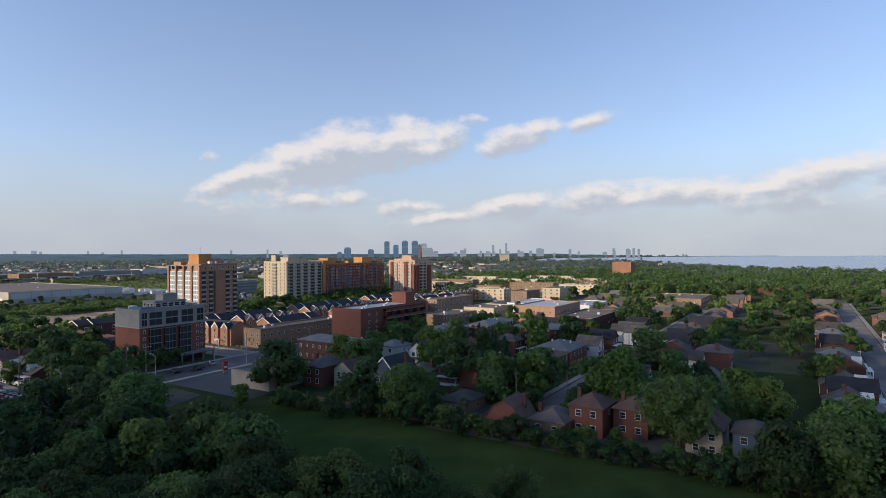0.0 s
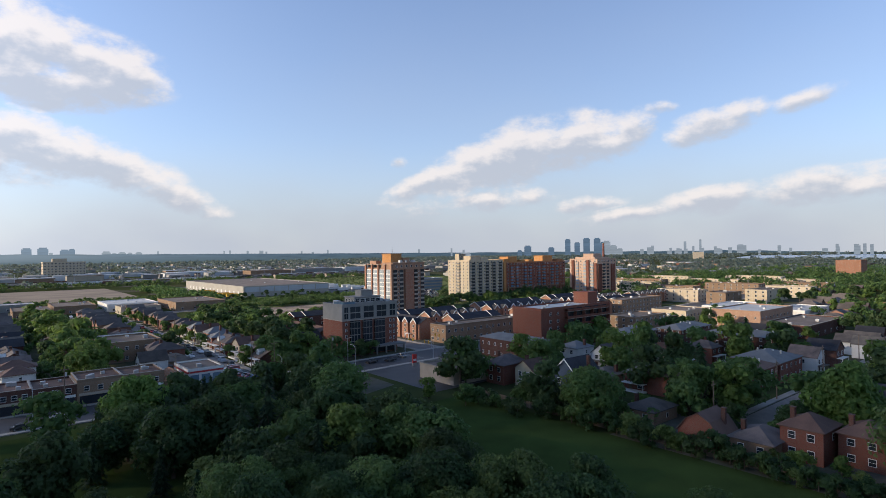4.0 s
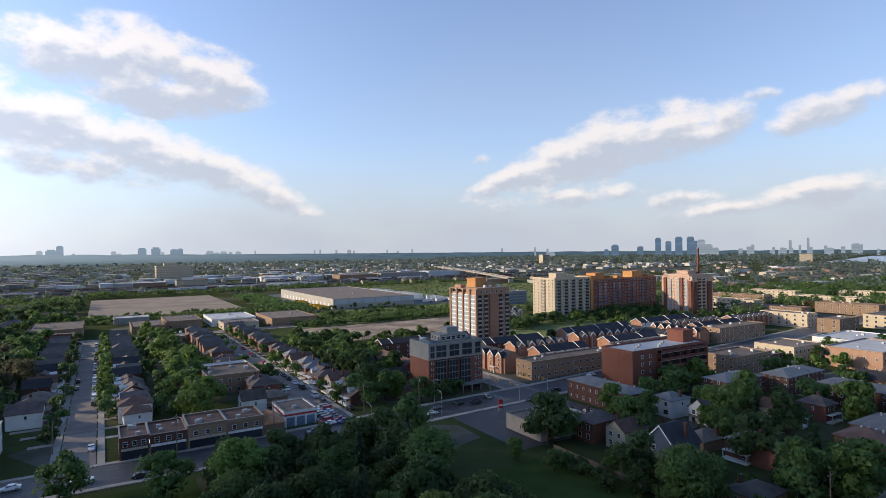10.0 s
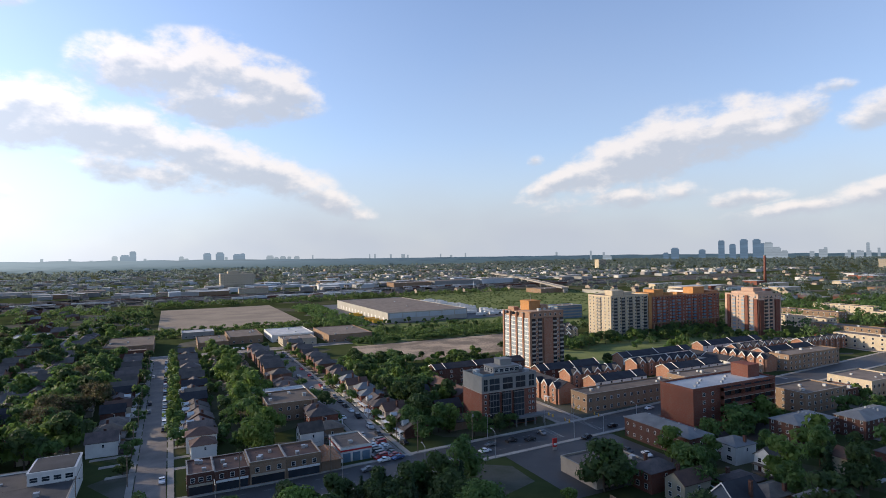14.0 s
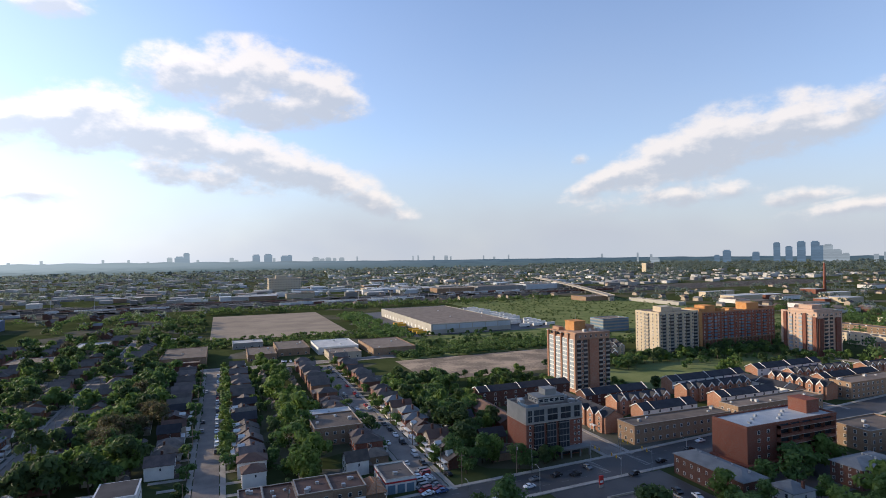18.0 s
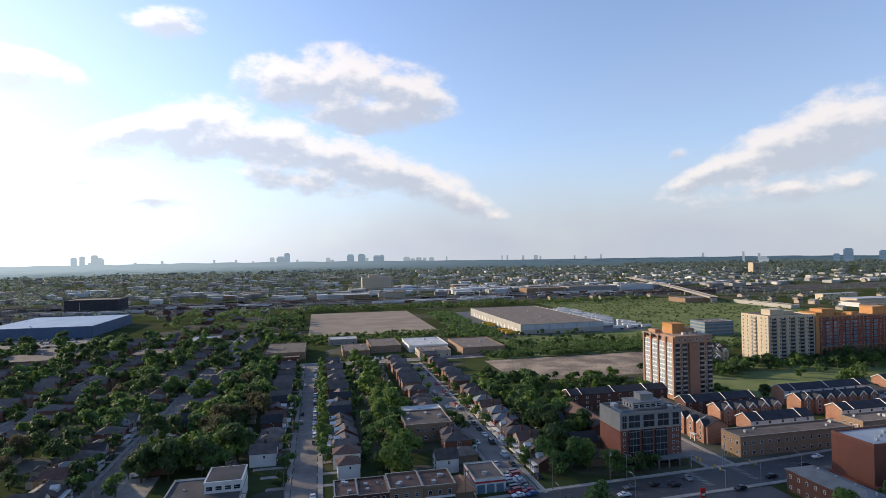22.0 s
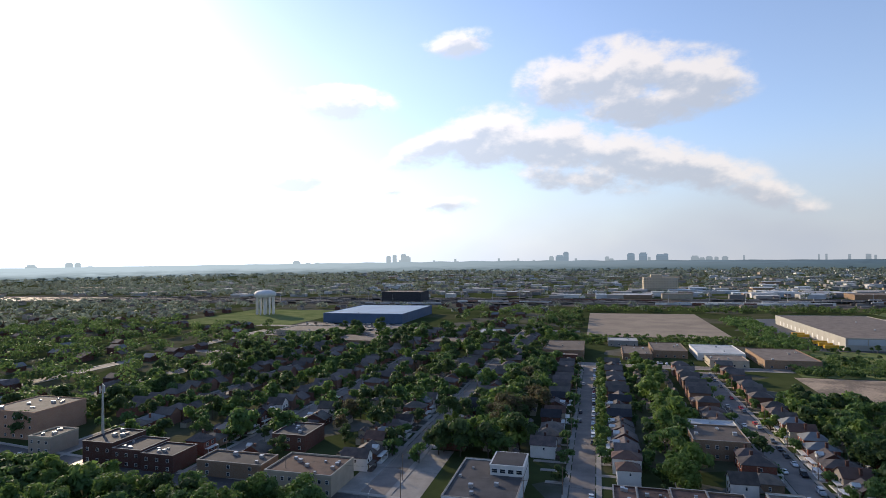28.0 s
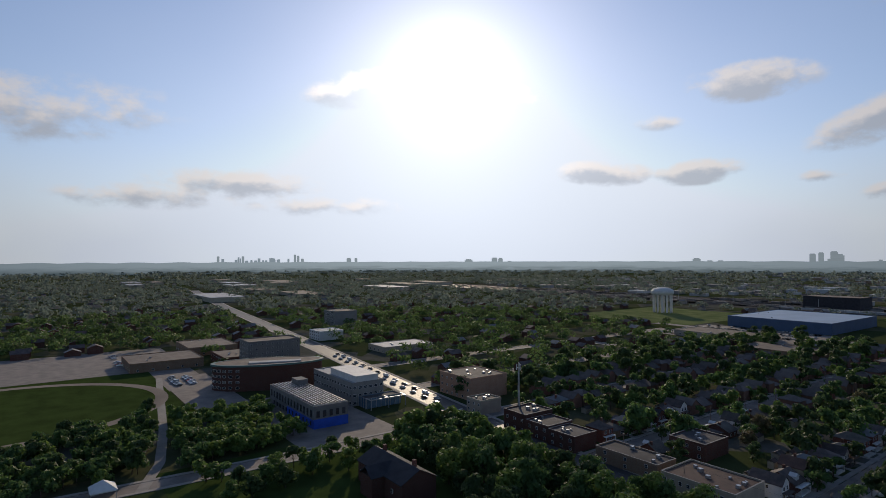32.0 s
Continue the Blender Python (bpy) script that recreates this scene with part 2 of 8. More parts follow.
def brick_surface(name, colour, mortar, vary=0.0):
    m = bpy.data.materials.new(name)
    m.use_nodes = True
    k = Nodes(m.node_tree)
    pos = k.add("ShaderNodeTexCoord").outputs["Object"]
    x, y, z = k.add("ShaderNodeSeparateXYZ", Vector=pos).outputs
    uv = k.add("ShaderNodeCombineXYZ", X=k.math("ADD", x, y), Y=z).outputs[0]
    b = k.add("ShaderNodeTexBrick", Vector=uv, Scale=1.0)
    for key, value in (("Color1", (*colour, 1)), ("Color2", (*[c * 0.72 for c in colour], 1)), ("Mortar", (*mortar, 1)), ("Mortar Size", 0.012), ("Brick Width", 0.24), ("Row Height", 0.075)):
        b.inputs[key].default_value = value
    stain = k.step(k.noise(pos, 0.25, 4.0), 0.3, 0.75)
    c = k.mix(k.math("MULTIPLY", stain, 0.35), b.outputs[0], (*[v * 0.55 for v in colour], 1))
    if vary:
        r = k.add("ShaderNodeObjectInfo").outputs["Random"]
        hs = k.add("ShaderNodeHueSaturation", Color=c)
        k.put(hs, "Value", k.math("ADD", 1.0 - vary, k.math("MULTIPLY", r, 2 * vary)))
        c = hs.outputs[0]
    p = k.add("ShaderNodeBsdfPrincipled", Roughness=0.88)
    k.put(p, "Base Color", c)
    k.put(p, "Specular IOR Level", 0.2)
    k.add("ShaderNodeOutputMaterial", Surface=p.outputs[0])
    return m


M = {}
def ground_surface():
    """Suburban ground: plots of grass, dry grass, yard and pale hard standing."""
    m = bpy.data.materials.new("suburban ground")
    m.use_nodes = True
    k = Nodes(m.node_tree)
    pos = k.add("ShaderNodeTexCoord").outputs["Object"]
    vor = k.add("ShaderNodeTexVoronoi", Vector=pos, Scale=0.022)
    plot = k.add("ShaderNodeSeparateColor", Color=vor.outputs["Color"]).outputs[0]
    c = k.ramp(plot, [(0.0, (0.050, 0.066, 0.025)), (0.35, (0.072, 0.086, 0.034)), (0.55, (0.050, 0.062, 0.026)), (0.72, (0.11, 0.105, 0.06)), (0.86, (0.13, 0.122, 0.105)), (1.0, (0.16, 0.15, 0.13))])
    f = k.step(k.noise(pos, 0.06, 5.0, 0.65), 0.32, 0.7)
    c = k.mix(k.math("MULTIPLY", f, 0.55), c, (0.036, 0.048, 0.019, 1))
    c = k.mix(k.math("MULTIPLY", k.noise(pos, 2.0, 3.0), 0.3), c, (0.03, 0.034, 0.016, 1))
    p = k.add("ShaderNodeBsdfPrincipled", Roughness=1.0)
    k.put(p, "Base Color", c)
    k.put(p, "Specular IOR Level", 0.0)
    k.add("ShaderNodeOutputMaterial", Surface=p.outputs[0])
    return m


M["grass"] = ground_surface()
M["lawn"] = surface("lawn", (0.054, 0.080, 0.022), 1.0, (0.034, 0.050, 0.015), 0.25, 20.0, 0.5, bump=0.2, spec=0.0)
M["meadow"] = surface("meadow", (0.185, 0.205, 0.088), 1.0, (0.100, 0.130, 0.050), 0.12, 40.0, 0.5, spec=0.0)
M["earth"] = surface("earth", (0.12, 0.11, 0.08), 0.95, (0.055, 0.065, 0.035), 0.06, 30.0, 0.6)
M["asphalt"] = surface("asphalt", (0.066, 0.062, 0.060), 0.6, (0.042, 0.040, 0.040), 0.3, 16.0, 0.5, spec=0.4)
M["street"] = surface("street", (0.235, 0.200, 0.172), 0.9, (0.150, 0.130, 0.115), 0.4, 14.0, 0.5, bump=0.1)
M["concrete"] = surface("concrete", (0.33, 0.30, 0.26), 0.9, (0.21, 0.19, 0.17), 0.6, 9.0, 0.4, bump=0.1, vary=0.12)
M["gravel"] = surface("gravel", (0.33, 0.275, 0.215), 1.0, (0.22, 0.185, 0.15), 0.08, 30.0, 0.45, bump=0.2, spec=0.0)
M["ballast"] = surface("ballast", (0.13, 0.115, 0.10), 1.0, (0.075, 0.07, 0.06), 0.1, 20.0, 0.5, spec=0.0)
M["dirt"] = surface("dirt", (0.38, 0.29, 0.205), 0.95, (0.15, 0.115, 0.085), 0.14, 5.0, 0.8, bump=0.2)
M["paint"] = surface("road paint", (0.24, 0.23, 0.21), 0.7, (0.17, 0.165, 0.15), 2.0, 8.0, 0.4)
M["brick_red"] = brick_surface("red brick", (0.215, 0.064, 0.040), (0.17, 0.11, 0.085), 0.18)
M["brick_dark"] = brick_surface("dark brick", (0.125, 0.046, 0.032), (0.11, 0.085, 0.07), 0.2)
M["brick_orange"] = brick_surface("orange brick", (0.46, 0.17, 0.06), (0.4, 0.3, 0.22), 0.1)
M["brick_town"] = brick_surface("townhouse brick", (0.37, 0.155, 0.09), (0.33, 0.24, 0.18), 0.15)
M["shed_mix"] = surface("mixed shed cladding", (0.36, 0.345, 0.32), 0.8, (0.25, 0.24, 0.225), 0.05, 0.6, 0.4, island=0.55)
M["wagon_mix"] = surface("mixed wagon paint", (0.17, 0.155, 0.14), 0.8, (0.10, 0.09, 0.085), 0.05, 0.6, 0.4, island=0.6)
M["brick_tan"] = brick_surface("tan brick", (0.27, 0.165, 0.10), (0.24, 0.19, 0.14), 0.15)
M["brick_cream"] = brick_surface("cream brick", (0.60, 0.48, 0.32), (0.48, 0.43, 0.35), 0.08)
M["brick_ochre"] = brick_surface("ochre brick", (0.55, 0.245, 0.075), (0.45, 0.27, 0.14), 0.06)
M["brick_salmon"] = brick_surface("salmon tan brick", (0.405, 0.232, 0.150), (0.36, 0.25, 0.18), 0.1)
M["brick_pink"] = brick_surface("pale pink brick", (0.58, 0.36, 0.25), (0.46, 0.38, 0.31), 0.08)
M["white"] = surface("white siding", (0.62, 0.61, 0.58), 0.7, (0.44, 0.43, 0.41), 1.0, 6.0, 0.3, vary=0.06)
M["grey_beige"] = surface("grey beige cladding", (0.36, 0.34, 0.295), 0.7, (0.28, 0.265, 0.23), 0.3, 3.0, 0.35)
M["grey_wall"] = surface("grey stucco", (0.25, 0.242, 0.225), 0.85, (0.18, 0.175, 0.165), 0.8, 8.0, 0.35, bump=0.05)
M["stucco"] = surface("tan stucco", (0.42, 0.36, 0.27), 0.9, (0.3, 0.26, 0.2), 0.8, 8.0, 0.35, vary=0.15, hue=0.02)
M["trim"] = surface("white trim", (0.7, 0.69, 0.66), 0.5, (0.55, 0.54, 0.5), 3.0, 8.0, 0.3)
M["shingle"] = surface("asphalt shingle", (0.135, 0.108, 0.092), 0.8, (0.06, 0.052, 0.048), 0.8, 14.0, 0.5, bump=0.2, vary=0.35, hue=0.03, spec=0.3)
M["shingle_red"] = surface("brown red shingle", (0.15, 0.085, 0.06), 0.8, (0.085, 0.05, 0.04), 0.8, 14.0, 0.5, bump=0.2, vary=0.2, spec=0.3)
M["shingle_dark"] = surface("charcoal shingle", (0.042, 0.042, 0.048), 0.85, (0.026, 0.026, 0.03), 0.8, 14.0, 0.5, bump=0.2, vary=0.12, spec=0.25)
M["shingle_grey"] = surface("pale grey shingle", (0.185, 0.19, 0.19), 0.85, (0.12, 0.124, 0.126), 0.8, 14.0, 0.45, bump=0.2, vary=0.12)
M["membrane"] = surface("roof membrane", (0.165, 0.132, 0.108), 0.9, (0.095, 0.078, 0.067), 0.5, 9.0, 0.5, vary=0.2)
M["membrane_dark"] = surface("dark roof felt", (0.085, 0.078, 0.076), 0.9, (0.052, 0.048, 0.047), 0.5, 9.0, 0.5, vary=0.15)
M["membrane_pale"] = surface("pale roof membrane", (0.42, 0.425, 0.42), 0.8, (0.30, 0.31, 0.32), 0.4, 9.0, 0.5, vary=0.15)
M["metal_roof"] = surface("metal roof", (0.42, 0.45, 0.48), 0.45, (0.33, 0.36, 0.39), 0.3, 9.0, 0.4, metal=0.2)
M["raw_concrete"] = surface("raw grey concrete", (0.19, 0.185, 0.175), 0.9, (0.12, 0.118, 0.112), 0.6, 9.0, 0.4, bump=0.1)
M["fence"] = surface("weathered fence boards", (0.17, 0.13, 0.095), 0.9, (0.1, 0.08, 0.06), 1.0, 14.0, 0.5, vary=0.2)
M["steel"] = surface("galvanised steel", (0.45, 0.46, 0.47), 0.45, (0.32, 0.33, 0.34), 2.0, 9.0, 0.4, metal=0.7)
M["pole_wood"] = surface("weathered pole wood", (0.2, 0.15, 0.11), 0.9, (0.12, 0.09, 0.07), 2.0, 14.0, 0.4)
M["bark"] = surface("bark", (0.12, 0.09, 0.065), 0.95, (0.06, 0.045, 0.035), 2.0, 16.0, 0.5, bump=0.4)
M["leaf"] = leaf_surface("broad leaves", (0.088, 0.146, 0.046), (0.120, 0.184, 0.056), 0.16)
M["leaf_light"] = leaf_surface("young leaves", (0.112, 0.186, 0.044), (0.150, 0.220, 0.056), 0.18)
M["leaf_dark"] = leaf_surface("dark leaves", (0.042, 0.076, 0.029), (0.060, 0.100, 0.035), 0.18)
M["meadow_leaf"] = leaf_surface("pale meadow scrub", (0.085, 0.125, 0.045), (0.11, 0.15, 0.055), 0.15)
M["needle"] = leaf_surface("conifer needles", (0.022, 0.048, 0.022), (0.036, 0.066, 0.026))
M["twig"] = leaf_surface("sparse twigs", (0.13, 0.10, 0.06), (0.09, 0.10, 0.045))
M["glass"] = surface("window glass", (0.022, 0.027, 0.033), 0.16, (0.035, 0.042, 0.05), 0.6, 2.0, 0.4, spec=0.45, vary=0.3)
# Pale base colour stands in for sky reflected in the bays.
M["glass_pale"] = surface("glazing with painted sky sheen", (0.34, 0.38, 0.40), 0.18, (0.22, 0.26, 0.29), 0.6, 1.2, 0.45, spec=0.7)
M["teal"] = surface("weathered green copper edge", (0.09, 0.17, 0.16), 0.6, (0.06, 0.11, 0.11), 0.4, 4.0, 0.4)
M["siding_blue"] = surface("slate blue siding", (0.075, 0.10, 0.14), 0.7, (0.05, 0.07, 0.10), 0.6, 6.0, 0.35)
M["glass_blue"] = surface("blue curtain glass", (0.10, 0.16, 0.22), 0.12, (0.16, 0.23, 0.28), 0.3, 2.0, 0.4, spec=0.8)
M["door"] = surface("painted door", (0.14, 0.08, 0.05), 0.5, (0.08, 0.05, 0.03), 1.0, 6.0, 0.3, vary=0.4, hue=0.08)
M["tyre"] = surface("tyre rubber", (0.02, 0.02, 0.02), 0.85)
M["blue_wrap"] = surface("blue sheathing", (0.03, 0.10, 0.50), 0.6, (0.02, 0.06, 0.3), 0.5, 4.0, 0.4)
M["yellow"] = surface("yellow trailer paint", (0.62, 0.36, 0.03), 0.5, (0.45, 0.25, 0.03), 0.6, 4.0, 0.3)
M["red_paint"] = surface("red paint", (0.45, 0.035, 0.03), 0.45, (0.3, 0.025, 0.02), 1.0, 4.0, 0.3)
M["blue_roof"] = surface("pale blue metal roof", (0.26, 0.34, 0.43), 0.5, (0.20, 0.26, 0.33), 0.1, 0.6, 0.4, metal=0.2)
M["navy"] = surface("dull blue cladding", (0.060, 0.105, 0.185), 0.5, (0.045, 0.078, 0.14), 0.3, 4.0, 0.4)
# Paler and bluer than the near leaves: air haze put into the colour.
M["leaf_far"] = leaf_surface("distant foliage with painted haze", (0.135, 0.172, 0.142), (0.160, 0.192, 0.158), 0.12, 0.0, 0.55)
M["water"] = surface("lake water", (0.16, 0.21, 0.28), 0.22, (0.20, 0.25, 0.31), 0.004, 10.0, 0.4, spec=0.6)
CAR_PAINTS = [surface("car paint " + n, c, 0.25, tuple(v * 0.85 for v in c), 1.0, 6.0, 0.2, spec=0.6) for n, c in
              (("white", (0.72, 0.72, 0.71)), ("silver", (0.42, 0.43, 0.44)), ("black", (0.02, 0.02, 0.022)), ("grey", (0.13, 0.135, 0.14)), ("red", (0.32, 0.03, 0.03)), ("blue", (0.04, 0.08, 0.2)))]


# ---- mesh tools ----
class Mesh:
    """Collects corners and faces for one mesh, with up to three materials."""

    def __init__(self):
        self.v, self.f, self.m = [], [], []

    def face(self, pts, mi=0):
        i = len(self.v)
        self.v += [tuple(p) for p in pts]
        self.f.append(tuple(range(i, i + len(pts))))
        self.m.append(mi)

    def box(self, x0, x1, y0, y1, z0, z1, mi=0, skip=""):
        i = len(self.v)
        self.v += [(x0, y0, z0), (x1, y0, z0), (x1, y1, z0), (x0, y1, z0), (x0, y0, z1), (x1, y0, z1), (x1, y1, z1), (x0, y1, z1)]
        sides = {"b": (3, 2, 1, 0), "t": (4, 5, 6, 7), "s": (0, 1, 5, 4), "e": (1, 2, 6, 5), "n": (2, 3, 7, 6), "w": (3, 0, 4, 7)}
        for key, q in sides.items():
            if key not in skip:
                self.f.append(tuple(i + a for a in q))
                self.m.append(mi)
        return self

    def gable(self, x0, x1, y0, y1, z0, h, over=0.4, along="y", thick=0.18, mi=0):
        """Two sloping slabs that meet in a ridge along x or y."""
        def put(a, b, z):
            return (a, b, z) if along == "y" else (b, a, z)
        a0, a1, b0, b1 = (x0, x1, y0, y1) if along == "y" else (y0, y1, x0, x1)
        mid, half = (a0 + a1) / 2, (a1 - a0) / 2
        drop = h / half * over
        for sgn in (-1, 1):
            e = mid + sgn * (half + over)
            lo = [put(e, b0 - over, z0 - drop), put(e, b1 + over, z0 - drop), put(mid, b1 + over, z0 + h), put(mid, b0 - over, z0 + h)]
            if (sgn > 0) == (along == "y"):
                lo = lo[::-1]
            lo = lo[::-1]
            up = [(p[0], p[1], p[2] + thick) for p in lo]
            i = len(self.v)
            self.v += lo + up
            self.f += [(i + 3, i + 2, i + 1, i), (i + 4, i + 5, i + 6, i + 7)] + [(i + k, i + (k + 1) % 4, i + 4 + (k + 1) % 4, i + 4 + k) for k in range(4)]
            self.m += [mi] * 6
        return self

    def gable_ends(self, x0, x1, y0, y1, z0, h, along="y", mi=0):
        if along == "y":
            m = (x0 + x1) / 2
            self.face([(x0, y0, z0), (x1, y0, z0), (m, y0, z0 + h)], mi)
            self.face([(x1, y1, z0), (x0, y1, z0), (m, y1, z0 + h)], mi)
        else:
            m = (y0 + y1) / 2
            self.face([(x0, y1, z0), (x0, y0, z0), (x0, m, z0 + h)], mi)
            self.face([(x1, y0, z0), (x1, y1, z0), (x1, m, z0 + h)], mi)
        return self

    def hip(self, x0, x1, y0, y1, z0, h, over=0.45, mi=0):
        x0, x1, y0, y1 = x0 - over, x1 + over, y0 - over, y1 + over
        w, d = x1 - x0, y1 - y0
        t = 0.16
        if w >= d:
            r0, r1 = (x0 + d / 2, (y0 + y1) / 2, z0 + h), (x1 - d / 2, (y0 + y1) / 2, z0 + h)
        else:
            r0, r1 = ((x0 + x1) / 2, y0 + w / 2, z0 + h), ((x0 + x1) / 2, y1 - w / 2, z0 + h)
        self.box(x0, x1, y0, y1, z0 - t, z0, mi, skip="t")
        c = [(x0, y0, z0), (x1, y0, z0), (x1, y1, z0), (x0, y1, z0)]
        if w >= d:
            self.face([c[0], c[1], r1, r0], mi), self.face([c[1], c[2], r1], mi), self.face([c[2], c[3], r0, r1], mi), self.face([c[3], c[0], r0], mi)
        else:
            self.face([c[0], c[1], r0], mi), self.face([c[1], c[2], r1, r0], mi), self.face([c[2], c[3], r1], mi), self.face([c[3], c[0], r0, r1], mi)
        return self

    def tube(self, p, q, r0, r1, n=8, mi=0, cap=True):
        p, q = Vector(p), Vector(q)
        ax = (q - p).normalized()
        u = ax.orthogonal().normalized()
        w = ax.cross(u)
        i = len(self.v)
        for c, r in ((p, r0), (q, r1)):
            for k in range(n):
                a = 2 * math.pi * k / n
                self.v.append(tuple(c + r * (math.cos(a) * u + math.sin(a) * w)))
        for k in range(n):
            self.f.append((i + k, i + (k + 1) % n, i + n + (k + 1) % n, i + n + k))
            self.m.append(mi)
        if cap:
            self.f += [tuple(i + k for k in range(n))[::-1], tuple(i + n + k for k in range(n))]
            self.m += [mi, mi]
        return self

    def data(self, name, *mats, smooth=False):
        me = bpy.data.meshes.new(name)
        me.from_pydata(self.v, [], self.f)
        for m in mats:
            me.materials.append(m)
        if len(mats) > 1:
            me.polygons.foreach_set("material_index", self.m)
        if smooth:
            me.polygons.foreach_set("use_smooth", [True] * len(self.f))
        me.update()
        return me


def part(name, mesh, mats, parent=None, label="", at=None, smooth=False):
    """Links a mesh as one object under a thing or part. mesh: a Mesh or shared mesh data."""
    if isinstance(mesh, Mesh):
        mesh = mesh.data(name, *(mats if isinstance(mats, (list, tuple)) else (mats,)), smooth=smooth)
    ob = new(name, mesh)
    if parent is not None:
        ob.parent = parent
    if at is not None:
        ob.matrix_basis = at
    return tagged(ob, label)


def thing(name, label, category, at=None, group="", kind=""):
    ob = new(name)
    ob.empty_display_size = 0.5
    if at is not None:
        ob.matrix_basis = at
    return tagged(ob, label, category, group, kind)


def setting(name, mesh, mats, label, category="", smooth=False):
    return tagged(part(name, mesh, mats, smooth=smooth), label, category, "", "structure")


def flat_strip(points, width, z=0.0, step=30.0, thick=0.0):
    """A road ribbon along a line of points."""
    m = Mesh()
    left, right = [], []
    for i, p in enumerate(points):
        a, b = Vector(points[max(i - 1, 0)]), Vector(points[min(i + 1, len(points) - 1)])
        d = (b - a).normalized()
        nrm = Vector((-d.y, d.x)) * width / 2
        left.append((p[0] + nrm.x, p[1] + nrm.y, z)), right.append((p[0] - nrm.x, p[1] - nrm.y, z))
    for i in range(len(points) - 1):
        m.face([right[i], right[i + 1], left[i + 1], left[i]])
    return m

# ---- ground, roads and open land ----
def ground_sheet():
    m = Mesh()
    rings = [0, 60, 150, 300, 500, 800, 1300, 2000, 3000, 4900]
    n = 48
    for a, b in zip(rings[:-1], rings[1:]):
        for k in range(n):
            t0, t1 = 2 * math.pi * k / n, 2 * math.pi * (k + 1) / n
            q = [(b * math.cos(t0), b * math.sin(t0), 0), (b * math.cos(t1), b * math.sin(t1), 0)]
            if a:
                m.face([(a * math.cos(t0), a * math.sin(t0), 0), *q, (a * math.cos(t1), a * math.sin(t1), 0)])
            else:
                m.face([(0, 0, 0), *q])
    return m


def slab(name, x0, x1, y0, y1, mat, label, z=0.03, category="ground"):
    m = Mesh()
    nx, ny = max(1, int((x1 - x0) / 40)), max(1, int((y1 - y0) / 40))
    for i in range(nx):
        for j in range(ny):
            a, b = x0 + (x1 - x0) * i / nx, x0 + (x1 - x0) * (i + 1) / nx
            c, d = y0 + (y1 - y0) * j / ny, y0 + (y1 - y0) * (j + 1) / ny
            m.face([(a, c, z), (b, c, z), (b, d, z), (a, d, z)])
    return setting(name, m, mat, label, category)


setting("ground", ground_sheet(), M["grass"], "green and brown suburban ground reaching the horizon", "ground")
slab("park_lawn", 20, 108, -70, 122, M["lawn"], "dark green mown park lawn behind the houses", 0.03)
slab("lawn_west", -240, 20, 40, 160, M["lawn"], "shaded lawn under the park trees", 0.03)
slab("gravel_lot", -12, 128, 606, 850, M["gravel"], "wide empty beige gravel lot", 0.06)
slab("dirt_lot", 124, 262, 348, 424, M["dirt"], "bare brown dirt lot with tracks", 0.06)
slab("meadow", 352, 660, 440, 900, M["meadow"], "pale green overgrown meadow", 0.03)
slab("meadow_strip", 130, 352, 427, 541, M["meadow"], "rough green strip beside the warehouse", 0.03)
slab("warehouse_yard", 180, 352, 541, 800, M["asphalt"], "grey asphalt loading yard round the warehouse", 0.05)
slab("green_common", 222, 420, 272, 352, M["meadow"], "bright green common in front of the towers", 0.05)
slab("tower_lawn", -560, -380, 640, 850, M["meadow"], "pale green field round the water tower", 0.04)
slab("rail_yard", -1500, 1500, 960, 1130, M["ballast"], "brown ballast of the rail yard", 0.04)
slab("store_lot", -372, -234, 556, 678, M["street"], "grey car park before the blue hall", 0.05)
slab("college_lot", -430, -320, 73, 104, M["street"], "grey asphalt car park beside the path", 0.09)
slab("campus_lot", -580, -385, -40, 100, M["street"], "grey asphalt college car park", 0.05)
slab("track_lawn", -462, -300, -110, 72, M["lawn"], "bright green sports field", 0.07)
slab("building_site", -332, -232, 96, 146, M["street"], "dusty grey ground of a building site", 0.05)
slab("corner_lot", 103, 152, 130, 170, M["asphalt"], "asphalt forecourt at the crossing", 0.05)
slab("plaza_lot", -90, -60, 176, 235, M["concrete"], "pale concrete yard beside the low shops", 0.05)
slab("apartment_lot", 170, 230, 130, 152, M["asphalt"], "asphalt yard behind the brick block", 0.05)

MAIN = [(-1580, 352), (-990, 271), (-435, 211), (-255, 189), (-183, 181), (-52, 175), (25, 174), (95, 178), (160, 181), (215, 186), (330, 196), (520, 215), (900, 260), (1400, 330)]


